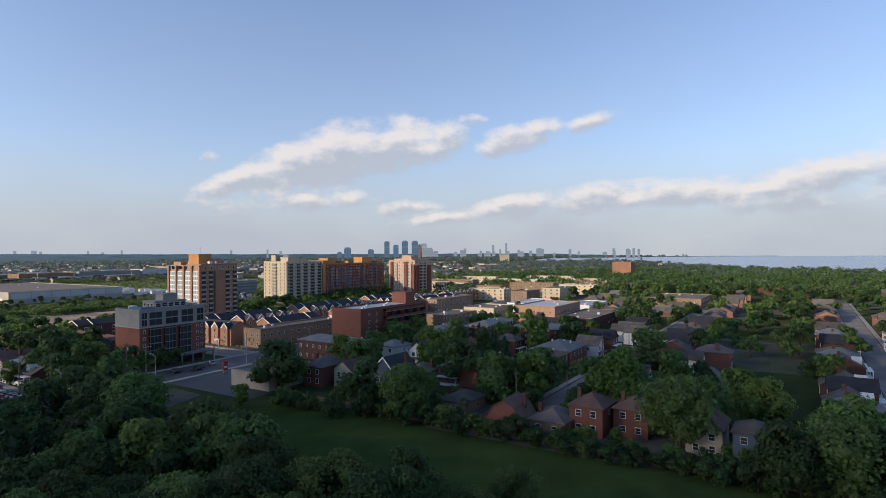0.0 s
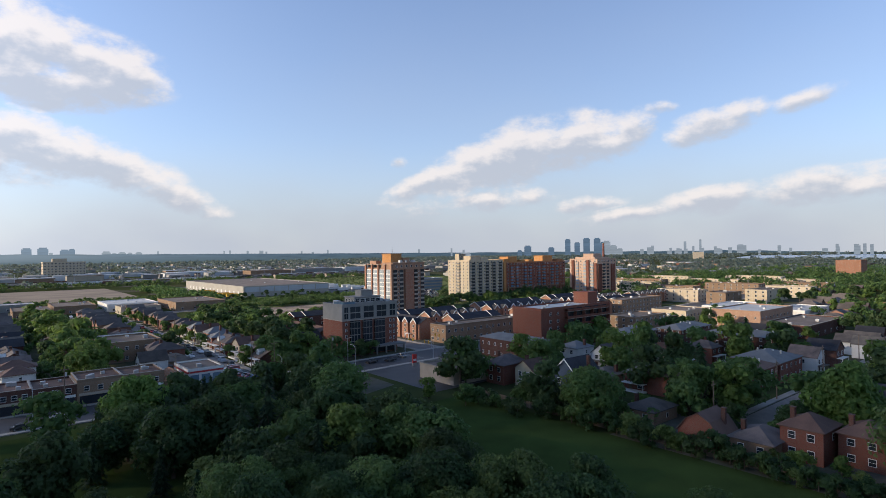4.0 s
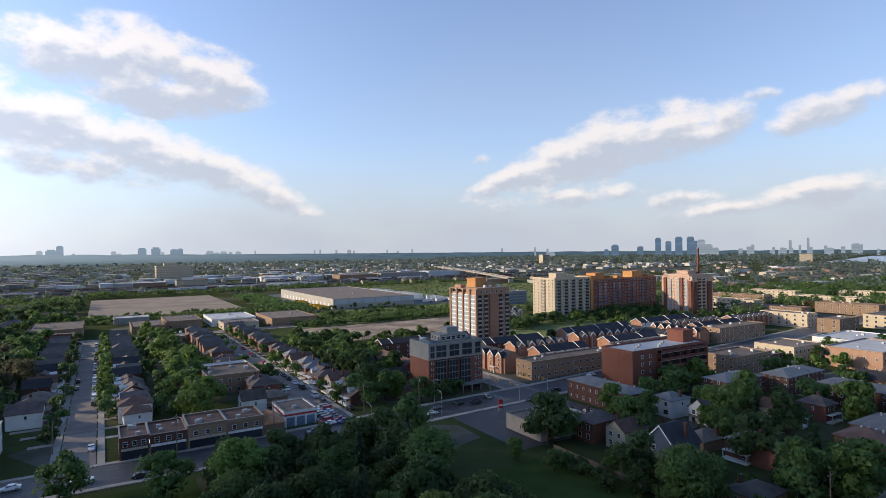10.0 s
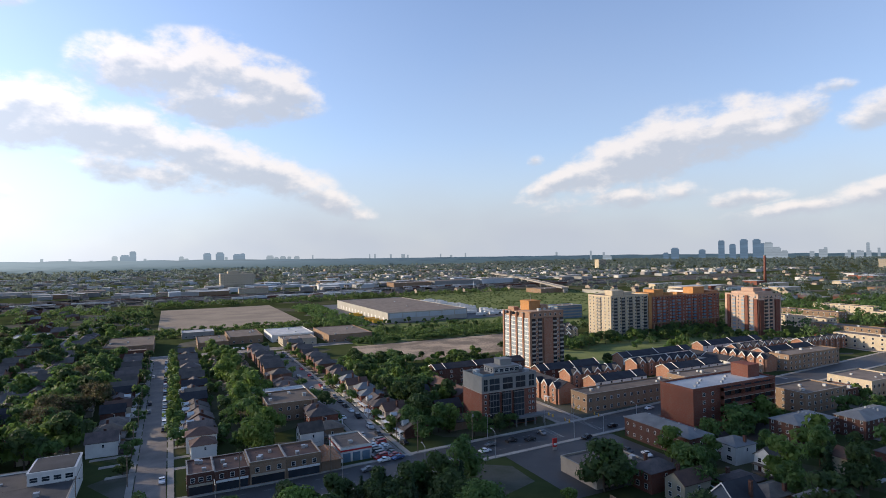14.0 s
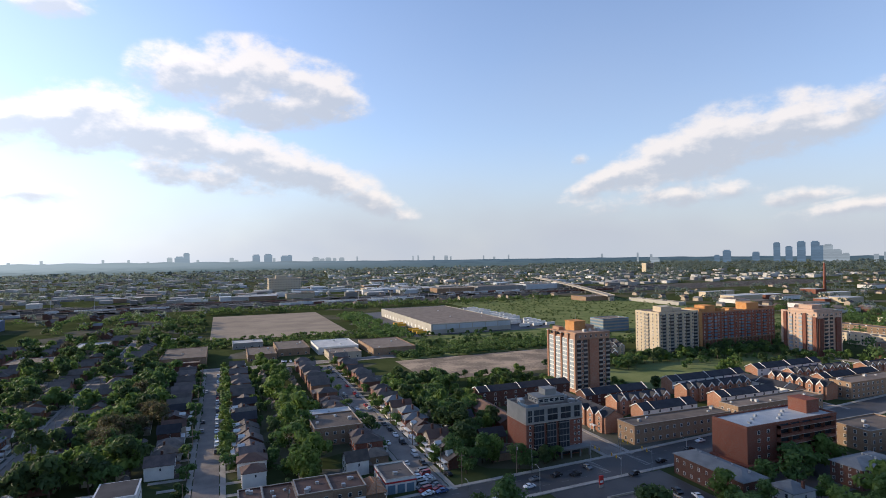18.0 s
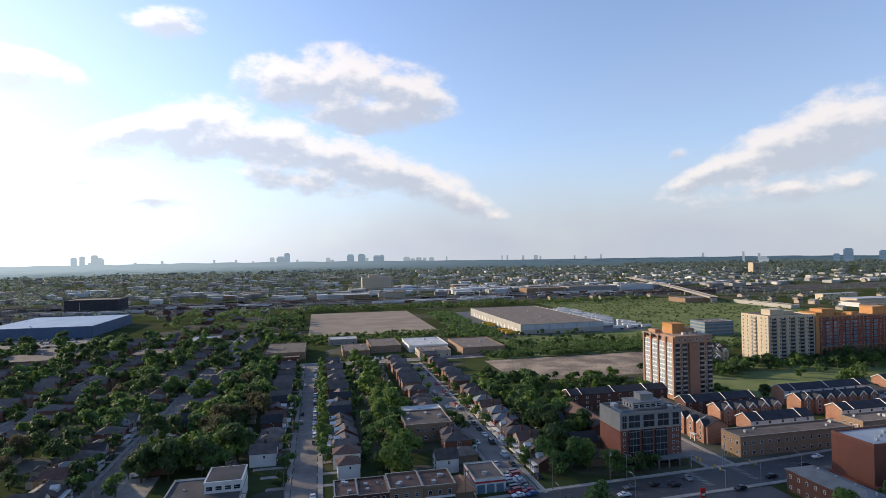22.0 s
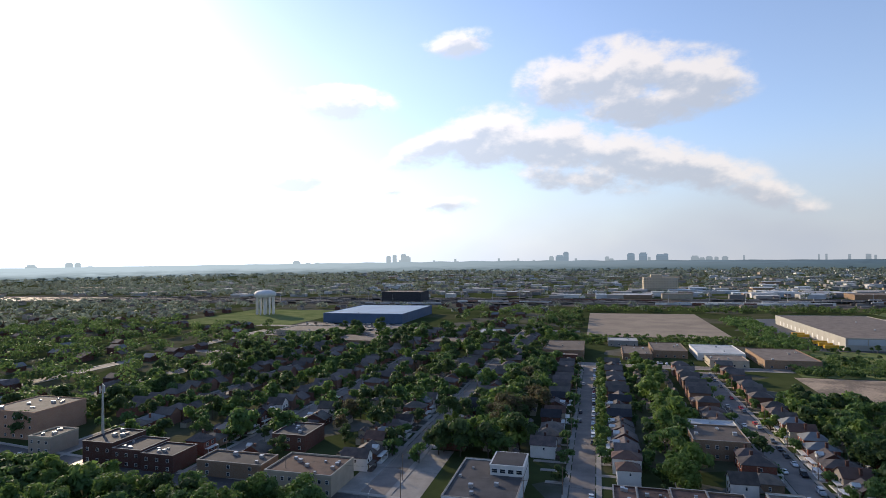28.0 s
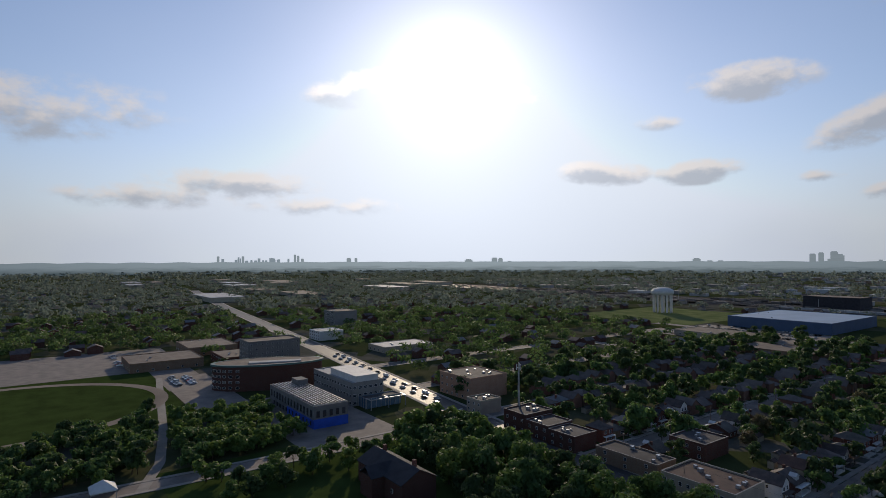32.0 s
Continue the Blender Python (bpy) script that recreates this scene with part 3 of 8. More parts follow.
def road(name, pts, width, label, walks=True, z=0.09, mat="street"):
    r = setting(name, flat_strip(pts, width, z), M[mat], label, "road")
    if walks:
        for s in (-1, 1):
            side = []
            for i, p in enumerate(pts):
                a, b = Vector(pts[max(i - 1, 0)]), Vector(pts[min(i + 1, len(pts) - 1)])
                d = (b - a).normalized()
                side.append((p[0] - s * d.y * (width / 2 + 1.3), p[1] + s * d.x * (width / 2 + 1.3)))
            m = Mesh()
            for (x0, y0), (x1, y1) in zip(side[:-1], side[1:]):
                d = Vector((x1 - x0, y1 - y0)).normalized()
                nx, ny = -d.y * 0.95, d.x * 0.95
                base = [(x0 + nx, y0 + ny), (x0 - nx, y0 - ny), (x1 - nx, y1 - ny), (x1 + nx, y1 + ny)]
                lo, hi = [(*p, 0.0) for p in base], [(*p, z + 0.14) for p in base]
                m.face(hi)
                for k in range(4):
                    m.face([lo[k], lo[(k + 1) % 4], hi[(k + 1) % 4], hi[k]])
            setting("pavement", m, M["concrete"], "pale concrete pavement with a raised kerb", "pavement")
    return r


road("main_street", MAIN, 15.5, "wide four-lane grey asphalt main street", mat="asphalt", z=0.12)
NORTH_STREETS = [(-6.5, 184, 455), (69, 184, 432), (148.5, 188, 300), (-77, 184, 640), (-152, 186, 640), (-228, 188, 620), (-304, 198, 600), (-380, 206, 600), (292, 196, 290), (430, 210, 420)]
for x, y0, y1 in NORTH_STREETS:
    road("side_street", [(x, y0), (x, (y0 + y1) / 2), (x, y1)], 8.8, "worn pale asphalt residential street")
for y, x0, x1 in ((446, -380, 130), (56, 124, 560), (-22, 124, 520), (118, 230, 520), (640, -420, -20)):
    road("cross_street", [(x0, y), ((x0 + x1) / 2, y), (x1, y)], 8.4, "worn pale asphalt residential street", z=0.08)
road("campus_road", [(-226, 166), (-227, 100), (-229, 40), (-235, -60)], 8.0, "grey campus road beside a lawn", z=0.08)
road("campus_path", [(-431, 74), (-360, 63), (-296, 53), (-252, 44), (-224, 33)], 4.0, "pale gravel footpath", False, 0.1, "concrete")
for y in (985, 1000, 1015, 1030, 1050, 1075, 1095):
    setting("rail_track", Mesh().box(-1500, 1500, y - 1.2, y + 1.2, 0.05, 0.35), M["asphalt"], "dark railway track on ballast", "railway")

# lake
SHORE = [(1180, -60), (1300, 90), (1800, 330), (2300, 620), (1950, 1010), (2600, 1150), (3700, 1500), (4830, 500), (4700, -1200), (3000, -3500), (900, -3500), (1100, -900)]


def lake_sheet():
    m = Mesh()
    m.face([(x, y, 0.4) for x, y in SHORE])
    return m


setting("lake", lake_sheet(), M["water"], "calm pale blue lake stretching to the far shore", "water")

# ---- trees ----
def ico(sub=1):
    bm = bmesh.new()
    bmesh.ops.create_icosphere(bm, subdivisions=sub, radius=1.0)
    v = np.array([p.co[:] for p in bm.verts])
    f = np.array([[q.index for q in t.verts] for t in bm.faces])
    bm.free()
    return v, f


ICO1 = ico(1)


def raw(name, verts, faces, mats, smooth=False):
    me = bpy.data.meshes.new(name)
    n, k = faces.shape
    me.vertices.add(len(verts))
    me.vertices.foreach_set("co", np.asarray(verts, np.float32).ravel())
    me.loops.add(n * k)
    me.loops.foreach_set("vertex_index", faces.astype(np.int32).ravel())
    me.polygons.add(n)
    me.polygons.foreach_set("loop_start", np.arange(0, n * k, k, dtype=np.int32))
    if smooth:
        me.polygons.foreach_set("use_smooth", np.ones(n, bool))
    for m in mats:
        me.materials.append(m)
    me.update(calc_edges=True)
    return me


def leaf_cards(rng, centres, radii, per, size, loose=0.42):
    """Leaf sprays through the outer half of each clump, one triangle each."""
    V = []
    for c, r in zip(centres, radii):
        d = rng.normal(size=(per, 3))
        d /= np.linalg.norm(d, axis=1)[:, None]
        d[:, 2] = np.where(d[:, 2] < -0.45, -d[:, 2], d[:, 2])
        p = c + d * r * (1.2 - 0.58 * rng.uniform(0, 1, (per, 1)) ** 1.4)
        nrm = d + rng.normal(scale=loose, size=(per, 3))
        nrm /= np.linalg.norm(nrm, axis=1)[:, None]
        u = np.cross(nrm, rng.normal(size=(per, 3)))
        u /= np.linalg.norm(u, axis=1)[:, None] + 1e-9
        w = np.cross(nrm, u)
        s = size * rng.uniform(0.6, 1.3, (per, 1))
        V.append(np.stack([p - u * s * 1.05 - w * s * 0.7, p + u * s * 1.05 - w * s * 0.6, p + w * s * 1.25], 1).reshape(-1, 3))
    V = np.concatenate(V)
    return V, np.arange(len(V)).reshape(-1, 3)


def lump_mesh(rng, centres, radii, base, rough=0.22):
    v, f = base
    V, F = [], []
    for c, r in zip(centres, radii):
        V.append(c + v * r * (1 + rng.normal(scale=rough, size=(len(v), 1))))
        F.append(f + len(v) * (len(V) - 1))
    return np.concatenate(V), np.concatenate(F)


def crown_mesh(name, seed, height, width, clumps, per, size, mat, base=0.28):
    rng = np.random.default_rng(seed)
    cs, rs = [], []
    for k in range(clumps):
        z = rng.uniform(0, 1)
        ring = math.sin(math.pi * min(1, 0.12 + 0.80 * z)) ** 0.7
        a = rng.uniform(0, 2 * math.pi)
        rad = width / 2 * ring * math.sqrt(rng.uniform(0.05, 1)) * 0.78
        cs.append((rad * math.cos(a), rad * math.sin(a), height * (base + (0.93 - base) * z)))
        r = width * rng.uniform(0.13, 0.24) * (0.75 + 0.4 * ring)
        rs.append((r, r, r * 0.86))
    cs, rs = np.array(cs), np.array(rs)
    v0, f0 = lump_mesh(rng, cs, rs * 0.56, ICO1, 0.12)
    v1, f1 = leaf_cards(rng, cs, rs, per, size)
    return raw(name, np.concatenate([v0, v1]), np.concatenate([f0, f1 + len(v0)]), [mat])


def trunk_mesh(name, seed, height, r):
    rng = random.Random(seed)
    m = Mesh()
    top = (rng.uniform(-.4, .4), rng.uniform(-.4, .4), height * 0.42)
    m.tube((0, 0, -0.2), top, r, r * 0.66, 8)
    for k in range(5):
        a = 2 * math.pi * k / 5 + rng.uniform(-.4, .4)
        ln = height * rng.uniform(0.22, 0.36)
        start = Vector(top) * rng.uniform(0.75, 1.0)
        end = start + Vector((math.cos(a) * ln * 0.55, math.sin(a) * ln * 0.55, ln * 0.85))
        m.tube(start, end, r * 0.42, r * 0.14, 5)
    return m.data(name, M["bark"])


def conifer_mesh(name, seed, height, width, per=46, size=0.42):
    rng = np.random.default_rng(seed)
    V, F = [], []
    n = 0
    for k in range(15):
        z = height * (0.10 + 0.88 * k / 15)
        r = width / 2 * (1 - k / 15.5) * rng.uniform(0.85, 1.1)
        c = np.array([[0, 0, z]])
        m = max(10, int(per * (1 - k / 18)))
        a = rng.uniform(0, 2 * math.pi, m)
        rad = r * np.sqrt(rng.uniform(0.1, 1, m))
        p = np.stack([rad * np.cos(a), rad * np.sin(a), z - rad * 0.28 + rng.normal(scale=0.25, size=m)], 1)
        out = np.stack([np.cos(a), np.sin(a), -0.35 * np.ones(m)], 1)
        side = np.stack([-np.sin(a), np.cos(a), rng.normal(scale=0.3, size=m)], 1)
        s = size * rng.uniform(0.7, 1.4, (m, 1))
        q = np.stack([p - side * s * 0.7, p + out * s * 1.8, p + side * s * 0.7, p - out * s * 0.5 + [0, 0, 0.25]], 1).reshape(-1, 3)
        b = n + np.arange(m)[:, None] * 4
        V.append(q), F.append(np.concatenate([b + [0, 1, 2], b + [0, 2, 3]], 0))
        n += 4 * m
    cone = Mesh().tube((0, 0, height * 0.1), (0, 0, height * 0.97), width * 0.33, 0.05, 9)
    cv = np.array(cone.v[:18])
    cf = np.array([t for q in cone.f[:9] for t in ((q[0], q[1], q[2]), (q[0], q[2], q[3]))])
    return raw(name, np.concatenate(V + [cv]), np.concatenate(F + [cf + n]), [M["needle"]])


TREES = {}


def tree_kind(key, label, height, crown, trunk_r=0.3, category="tree"):
    TREES[key] = (label, height, crown, trunk_mesh("trunk", hash_of(key), height, trunk_r), category)


def hash_of(s):
    return sum(ord(c) * (i + 3) for i, c in enumerate(s))


for i, (mat, name, size) in enumerate((("leaf", "broad-crowned green maple in full leaf", 12.5), ("leaf_light", "bright yellow-green young maple in full leaf", 10.5), ("leaf_dark", "dense dark green street tree", 11.0))):
    for j in range(2):
        tree_kind(f"near{i}{j}", name, size, crown_mesh("crown", 10 * i + j, size, size * (0.92 + 0.12 * j), 32, 160, 0.33, M[mat], 0.20), 0.34)
        tree_kind(f"close{i}{j}", name, size, crown_mesh("crown", 10 * i + j, size, size * (0.92 + 0.12 * j), 40, 330, 0.19, M[mat], 0.20), 0.34)
        tree_kind(f"mid{i}{j}", name, size, crown_mesh("crown", 50 + 10 * i + j, size, size * (0.94 + 0.14 * j), 12, 84, 0.53, M[mat], 0.15), 0.3)
        tree_kind(f"far{i}{j}", name, size, crown_mesh("crown", 80 + 10 * i + j, size, size * (1.0 + 0.1 * j), 7, 48, 0.82, M[mat], 0.13), 0.3)
for i, mat in enumerate(("leaf", "leaf_dark", "leaf_light")):
    tree_kind(f"bush{i}", "rounded leafy garden shrub", 4.0, crown_mesh("crown", 120 + i, 4.0, 4.8, 9, 90, 0.24, M[mat], 0.10), 0.12, "shrub")
tree_kind("bare0", "half-bare brown tree with thin sparse twigs", 13.0, crown_mesh("crown", 91, 13, 10, 22, 90, 0.22, M["twig"]), 0.3)
tree_kind("spruce0", "tall dark spruce with drooping boughs", 13.5, conifer_mesh("crown", 77, 13.5, 5.6), 0.24)
tree_kind("spruce1", "slim dark conifer", 9.0, conifer_mesh("crown", 78, 9.0, 3.4, 30, 0.36), 0.18)
LOW_TRUNK = Mesh().tube((0, 0, -0.2), (0, 0, 4.5), 0.28, 0.16, 4, cap=False).data("trunk", M["bark"])
PLACED = []


SPOTS = []


# Shaped to fit the camera's sightlines over the lawn, not the mown edge.
LAWN_VIEW = [(72, 136), (70, 84), (56, 62), (68, 46), (79, 21), (84, -40), (109, -40), (109, 136)]


def inside(x, y, ring):
    odd = False
    for (xa, ya), (xb, yb) in zip(ring, ring[1:] + ring[:1]):
        if (ya > y) != (yb > y) and x < xa + (y - ya) / (yb - ya) * (xb - xa):
            odd = not odd
    return odd


def tree(key, x, y, height=None, rot=None, group=""):
    """Notes a tree; the trees are set once all places are known. Park trees that would hide the lawn from the camera
    are dropped.
    """
    if group.endswith("the park") and inside(x, y, LAWN_VIEW):
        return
    h = height or TREES[key][1]
    SPOTS.append((math.hypot(x, y), key, x, y, h, (x * 37.7 + y * 91.3) % 360, group))
    PLACED.append((x, y, h * 0.38))


def set_trees(limit):
    """The nearest trees are things; those further off are joined by the kind of leaf."""
    joined = {}
    for i, (dist, key, x, y, height, rot, group) in enumerate(sorted(SPOTS)):
        if dist < 92 and key[:4] in ("near", "mid0", "mid1", "mid2"):
            key = "close" + key[-2:]
        if i >= limit and key.startswith("near"):
            key = "mid" + key[4:]
        if dist > 225 and key.startswith("mid"):
            key = "far" + key[3:]
        label, h, crown, trunk, cat = TREES[key]
        s = height / h
        m = pose(x, y, 0, 0, 0, rot) @ Matrix.Diagonal((s, s, s, 1))
        if i < limit:
            e = thing(cat, label, cat, m, group)
            part("trunk", trunk, None, e)
            part("crown", crown, None, e)
        else:
            joined.setdefault(crown.materials[0].name, []).append((crown, m))
            joined.setdefault(trunk.materials[0].name, []).append((trunk if dist < 262 else LOW_TRUNK, m))
    for name, items in joined.items():
        V, F, n = [], [], 0
        for me, m in items:
            if me not in ARRAYS:
                me.calc_loop_triangles()
                v, f = np.empty(len(me.vertices) * 3), np.empty(len(me.loop_triangles) * 3, np.int32)
                me.vertices.foreach_get("co", v), me.loop_triangles.foreach_get("vertices", f)
                ARRAYS[me] = v.reshape(-1, 3), f.reshape(-1, 3)
            v, f = ARRAYS[me]
            a = np.array(m)
            V.append(v @ a[:3, :3].T + a[:3, 3]), F.append(f + n)
            n += len(v)
        mat = bpy.data.materials[name]
        ob = new("garden_trees" if name != "bark" else "garden_trunks", raw("garden_trees", np.concatenate(V), np.concatenate(F), [mat]))
        tagged(ob, "leafy garden and street trees among the roofs" if name != "bark" else "brown trunks of the garden trees", "trees", "", "stuff")


ARRAYS = {}

def edge_boards(x, c, half, z0, z1, along, tall=0.4):
    """Two slanting boards along a gable's edges, in the plane x."""
    m = Mesh()
    w = 0.12 if along == "x" else 0.0
    v = 0.12 - w
    for s in (-1, 1):
        lo = [(c + s * half, z0), (c, z1), (c, z1 + tall), (c + s * half, z0 + tall)]
        near = [(x, p, z) if along == "x" else (p, x, z) for p, z in lo]
        far = [(p[0] + w, p[1] + v, p[2]) for p in near]
        m.face(near), m.face(far[::-1]), m.face([near[3], near[2], far[2], far[3]])
    return m


# ---- houses ----


def window_data(w, h, depth=0.09):
    m = Mesh()
    m.box(-w / 2, w / 2, -depth, 0.02, 0, h, 0)
    m.box(-w / 2 + 0.09, w / 2 - 0.09, -depth - 0.012, -depth + 0.02, 0.09, h / 2 - 0.03, 1)
    m.box(-w / 2 + 0.09, w / 2 - 0.09, -depth - 0.012, -depth + 0.02, h / 2 + 0.03, h - 0.09, 1)
    return m.data("window", M["trim"], M["glass"])


WIN = {k: window_data(*s) for k, s in {"small": (0.9, 1.2), "mid": (1.3, 1.4), "wide": (2.1, 1.5), "shop": (2.8, 2.2)}.items()}
DOOR = Mesh().box(-0.5, 0.5, -0.10, 0.02, 0, 2.1).data("door", M["door"])
SIDE = {"s": 0, "e": 90, "n": 180, "w": 270}


def on_wall(x0, x1, y0, y1, side, along, z):
    """The pose of a window on one side of a box; along: 0 to 1."""
    if side == "s":
        return pose(x0 + (x1 - x0) * along, y0, z, 0, 0, 0)
    if side == "n":
        return pose(x1 - (x1 - x0) * along, y1, z, 0, 0, 180)
    if side == "e":
        return pose(x1, y0 + (y1 - y0) * along, z, 0, 0, 90)
    return pose(x0, y1 - (y1 - y0) * along, z, 0, 0, 270)


def house(label, w, d, eave, rise, roof, wall_mat, roof_mat, porch=True, chimney=True, dormer=False, windows=("s", "n", "w", "e")):
    """A detached house, its front to -y; the roof is hip, front (gable to the street) or side."""
    e = thing("house", label, "house")
    x0, x1, y0, y1 = -w / 2, w / 2, -d / 2, d / 2
    wall = Mesh().box(x0, x1, y0, y1, -0.2, eave, skip="b")
    r = Mesh()
    if roof == "hip":
        r.hip(x0, x1, y0, y1, eave, rise)
    elif roof == "gambrel":
        knee, kz = w * 0.30, eave + rise * 0.62
        line = [(x0 - 0.3, eave - 0.15), (-knee, kz), (0.0, eave + rise), (knee, kz), (x1 + 0.3, eave - 0.15)]
        for y in (y0, y1):
            wall.face([(x0, y, eave), (x1, y, eave), (knee, y, kz - 0.05), (0.0, y, eave + rise - 0.05), (-knee, y, kz - 0.05)])
        for (xa, za), (xb, zb) in zip(line[:-1], line[1:]):
            r.face([(xa, y0 - 0.35, za), (xb, y0 - 0.35, zb), (xb, y1 + 0.35, zb), (xa, y1 + 0.35, za)])
            r.face([(xa, y0 - 0.35, za - 0.18), (xa, y1 + 0.35, za - 0.18), (xb, y1 + 0.35, zb - 0.18), (xb, y0 - 0.35, zb - 0.18)])
            for y in (y0 - 0.35, y1 + 0.35):
                r.face([(xa, y, za - 0.18), (xb, y, zb - 0.18), (xb, y, zb), (xa, y, za)])
    else:
        along = "y" if roof == "front" else "x"
        wall.gable_ends(x0, x1, y0, y1, eave, rise, along)
        r.gable(x0, x1, y0, y1, eave, rise, 0.4, along)
    part("wall", wall, M[wall_mat], e)
    part("roof", r, M[roof_mat], e)
    if wall_mat == "siding_blue" and roof == "front":
        part("gable_trim", edge_boards(y0 - 0.46, 0.0, w / 2 + 0.4, eave - 0.4 * rise / (w / 2) - 0.1, eave + rise - 0.1, "y"), M["trim"], e, "white gable edge boards")
    if chimney:
        part("chimney", Mesh().box(x1 - 1.6, x1 - 0.8, 0.6, 1.5, eave - 0.5, eave + rise + 0.7).box(x1 - 1.66, x1 - 0.74, 0.54, 1.56, eave + rise + 0.55, eave + rise + 0.72), M["brick_dark"], e)
    if porch:
        p = Mesh()
        p.box(x0 + 0.3, x1 - 0.3, y0 - 2.0, y0 - 0.003, 2.6, 2.8).box(x0 + 0.3, x1 - 0.3, y0 - 2.0, y0 - 0.003, -0.1, 0.5)
        for px in (x0 + 0.5, x1 - 0.7):
            p.box(px, px + 0.2, y0 - 1.95, y0 - 1.75, 0.5, 2.6)
        part("porch", p, M["trim"] if wall_mat != "white" else M["shingle"], e)
    if dormer:
        dm = Mesh().box(-1.2, 1.2, y0 + 0.8, y0 + 3.0, eave, eave + 1.7).gable(-1.2, 1.2, y0 + 0.8, y0 + 3.2, eave + 1.7, 0.8, 0.2, "y")
        dm.gable_ends(-1.2, 1.2, y0 + 0.8, y0 + 3.0, eave + 1.7, 0.8)
        part("dormer", dm, M["white"], e)
    part("door", DOOR, None, e, at=on_wall(x0, x1, y0, y1, "s", 0.28, 0.5))
    two = eave > 4.5
    for side in windows:
        n = 2 if side in "sn" else 1
        for st in range(2 if two else 1):
            for k in range(n):
                if (side == "s" and st == 0 and k == 0) or (side in "we" and two and st == 0):
                    continue
                kind = "wide" if (side == "s" and st == 0) else ("mid" if side in "sn" else "small")
                part("window", WIN[kind], None, e, at=on_wall(x0, x1, y0, y1, side, (0.28 + 0.44 * k) if n == 2 else 0.55, (1.0 if st == 0 else eave - 2.1)))
    return e


def park_template(e):
    """Templates stand far below the last copy's needs: drop them from the scene once copied."""
    for o in (*e.children_recursive, e):
        bpy.data.objects.remove(o, do_unlink=True)


KINDS = [("two-storey red brick house with a brown hip roof", 7.6, 10.5, 5.6, 2.3, "hip", "brick_red", "shingle", True, True, False, ("s", "n", "w")),
         ("narrow white-sided house with a dark gable roof", 6.6, 10.0, 5.2, 2.6, "front", "white", "shingle", True, False, False, ("s", "n", "w")),
         ("one-and-a-half-storey brick bungalow with a gable roof", 8.2, 11.0, 3.4, 2.8, "side", "brick_dark", "shingle", True, True, True, ("s", "n", "w")),
         ("low brown brick bungalow with a hip roof", 8.6, 11.0, 3.2, 2.0, "hip", "brick_tan", "shingle", False, True, False, ("s", "n", "w")),
         ("tan stucco two-storey house with a gable roof", 7.4, 10.0, 5.4, 2.4, "front", "stucco", "shingle_red", True, True, False, ("s", "n", "w")),
         ("red brick house with a pale grey shingle roof", 7.8, 10.0, 5.6, 2.3, "hip", "brick_red", "shingle_grey", True, True, False, ("s", "n", "w")),
         ("dark brick house with a charcoal gable roof", 7.2, 11.0, 5.4, 2.7, "front", "brick_dark", "shingle_dark", True, False, False, ("s", "n", "w")),
         ("white upper-storey house with a pale grey hip roof", 9.0, 10.5, 5.8, 1.9, "hip", "white", "shingle_grey", False, True, False, ("s", "n", "w", "e")),
         ("two-storey white house with a brown-red hip roof", 7.6, 9.4, 6.2, 2.2, "hip", "white", "shingle_red", False, False, False, ("s", "n", "w", "e")),
         ("slate-blue house with white-edged dark gables", 9.4, 11.5, 5.6, 4.2, "front", "siding_blue", "shingle_dark", False, True, False, ("s", "n", "w", "e")),
         ("red brick house with a gambrel brown roof", 8.4, 9.0, 3.4, 4.2, "gambrel", "brick_red", "shingle_red", False, True, False, ("s", "n")),
         ("two-storey red brick house with a red-brown hip roof", 7.4, 8.6, 6.0, 2.2, "hip", "brick_red", "shingle_red", False, True, False, ("s", "n", "w", "e")),
         ("two-storey grey-blue house with a low dark hip roof", 6.8, 8.0, 6.2, 1.8, "hip", "siding_blue", "shingle", False, False, False, ("s", "n", "w", "e"))]
TEMPLATES = [house(*k) for k in KINDS]


HOUSE_SPOTS = []


def put_house(kind, x, y, face, group="houses along the residential streets"):
    """Notes a house; face: the side of the street in front of it."""
    HOUSE_SPOTS.append((math.hypot(x, y), kind, x, y, {"s": 0, "e": 90, "n": 180, "w": 270}[face], group))
    PLACED.append((x, y, 6.0))


def set_houses(limit):
    """The nearest houses are things with all their parts; the rest are joined."""
    wall, roof = Mesh(), Mesh()
    for i, (dist, kind, x, y, rot, group) in enumerate(sorted(HOUSE_SPOTS)):
        if i < limit:
            q = random.Random(int(x * 13 + y * 7))
            m = pose(x, y, 0, 0, 0, rot + q.uniform(-2.5, 2.5)) @ Matrix.Diagonal((q.uniform(0.9, 1.06), q.uniform(0.82, 1.14), q.uniform(0.9, 1.1), 1))
            copy_thing(TEMPLATES[kind], m)["group"] = group
            continue
        label, w, d, eave, rise, form = KINDS[kind][:6]
        if rot in (90, 270):
            w, d = d, w
        along = "y" if (form == "front") == (rot in (0, 180)) else "x"
        box = (x - w / 2, x + w / 2, y - d / 2, y + d / 2)
        wall.box(*box, -0.2, eave, skip="bt")
        if form == "hip":
            roof.hip(*box, eave, rise)
        else:
            wall.gable_ends(*box, eave, rise, along), roof.gable(*box, eave, rise, 0.4, along)
    if wall.v:
        tagged(part("outer_houses", wall, M["brick_far"]), "brick walls of houses further off", "houses", "", "stuff")
        tagged(part("outer_roofs", roof, M["shingle_far"]), "dark shingle roofs of houses further off", "roofs", "", "stuff")


M["brick_far"] = surface("mixed brick", (0.22, 0.12, 0.085), 0.9, (0.14, 0.08, 0.06), 0.4, 6.0, 0.4, island=0.35)
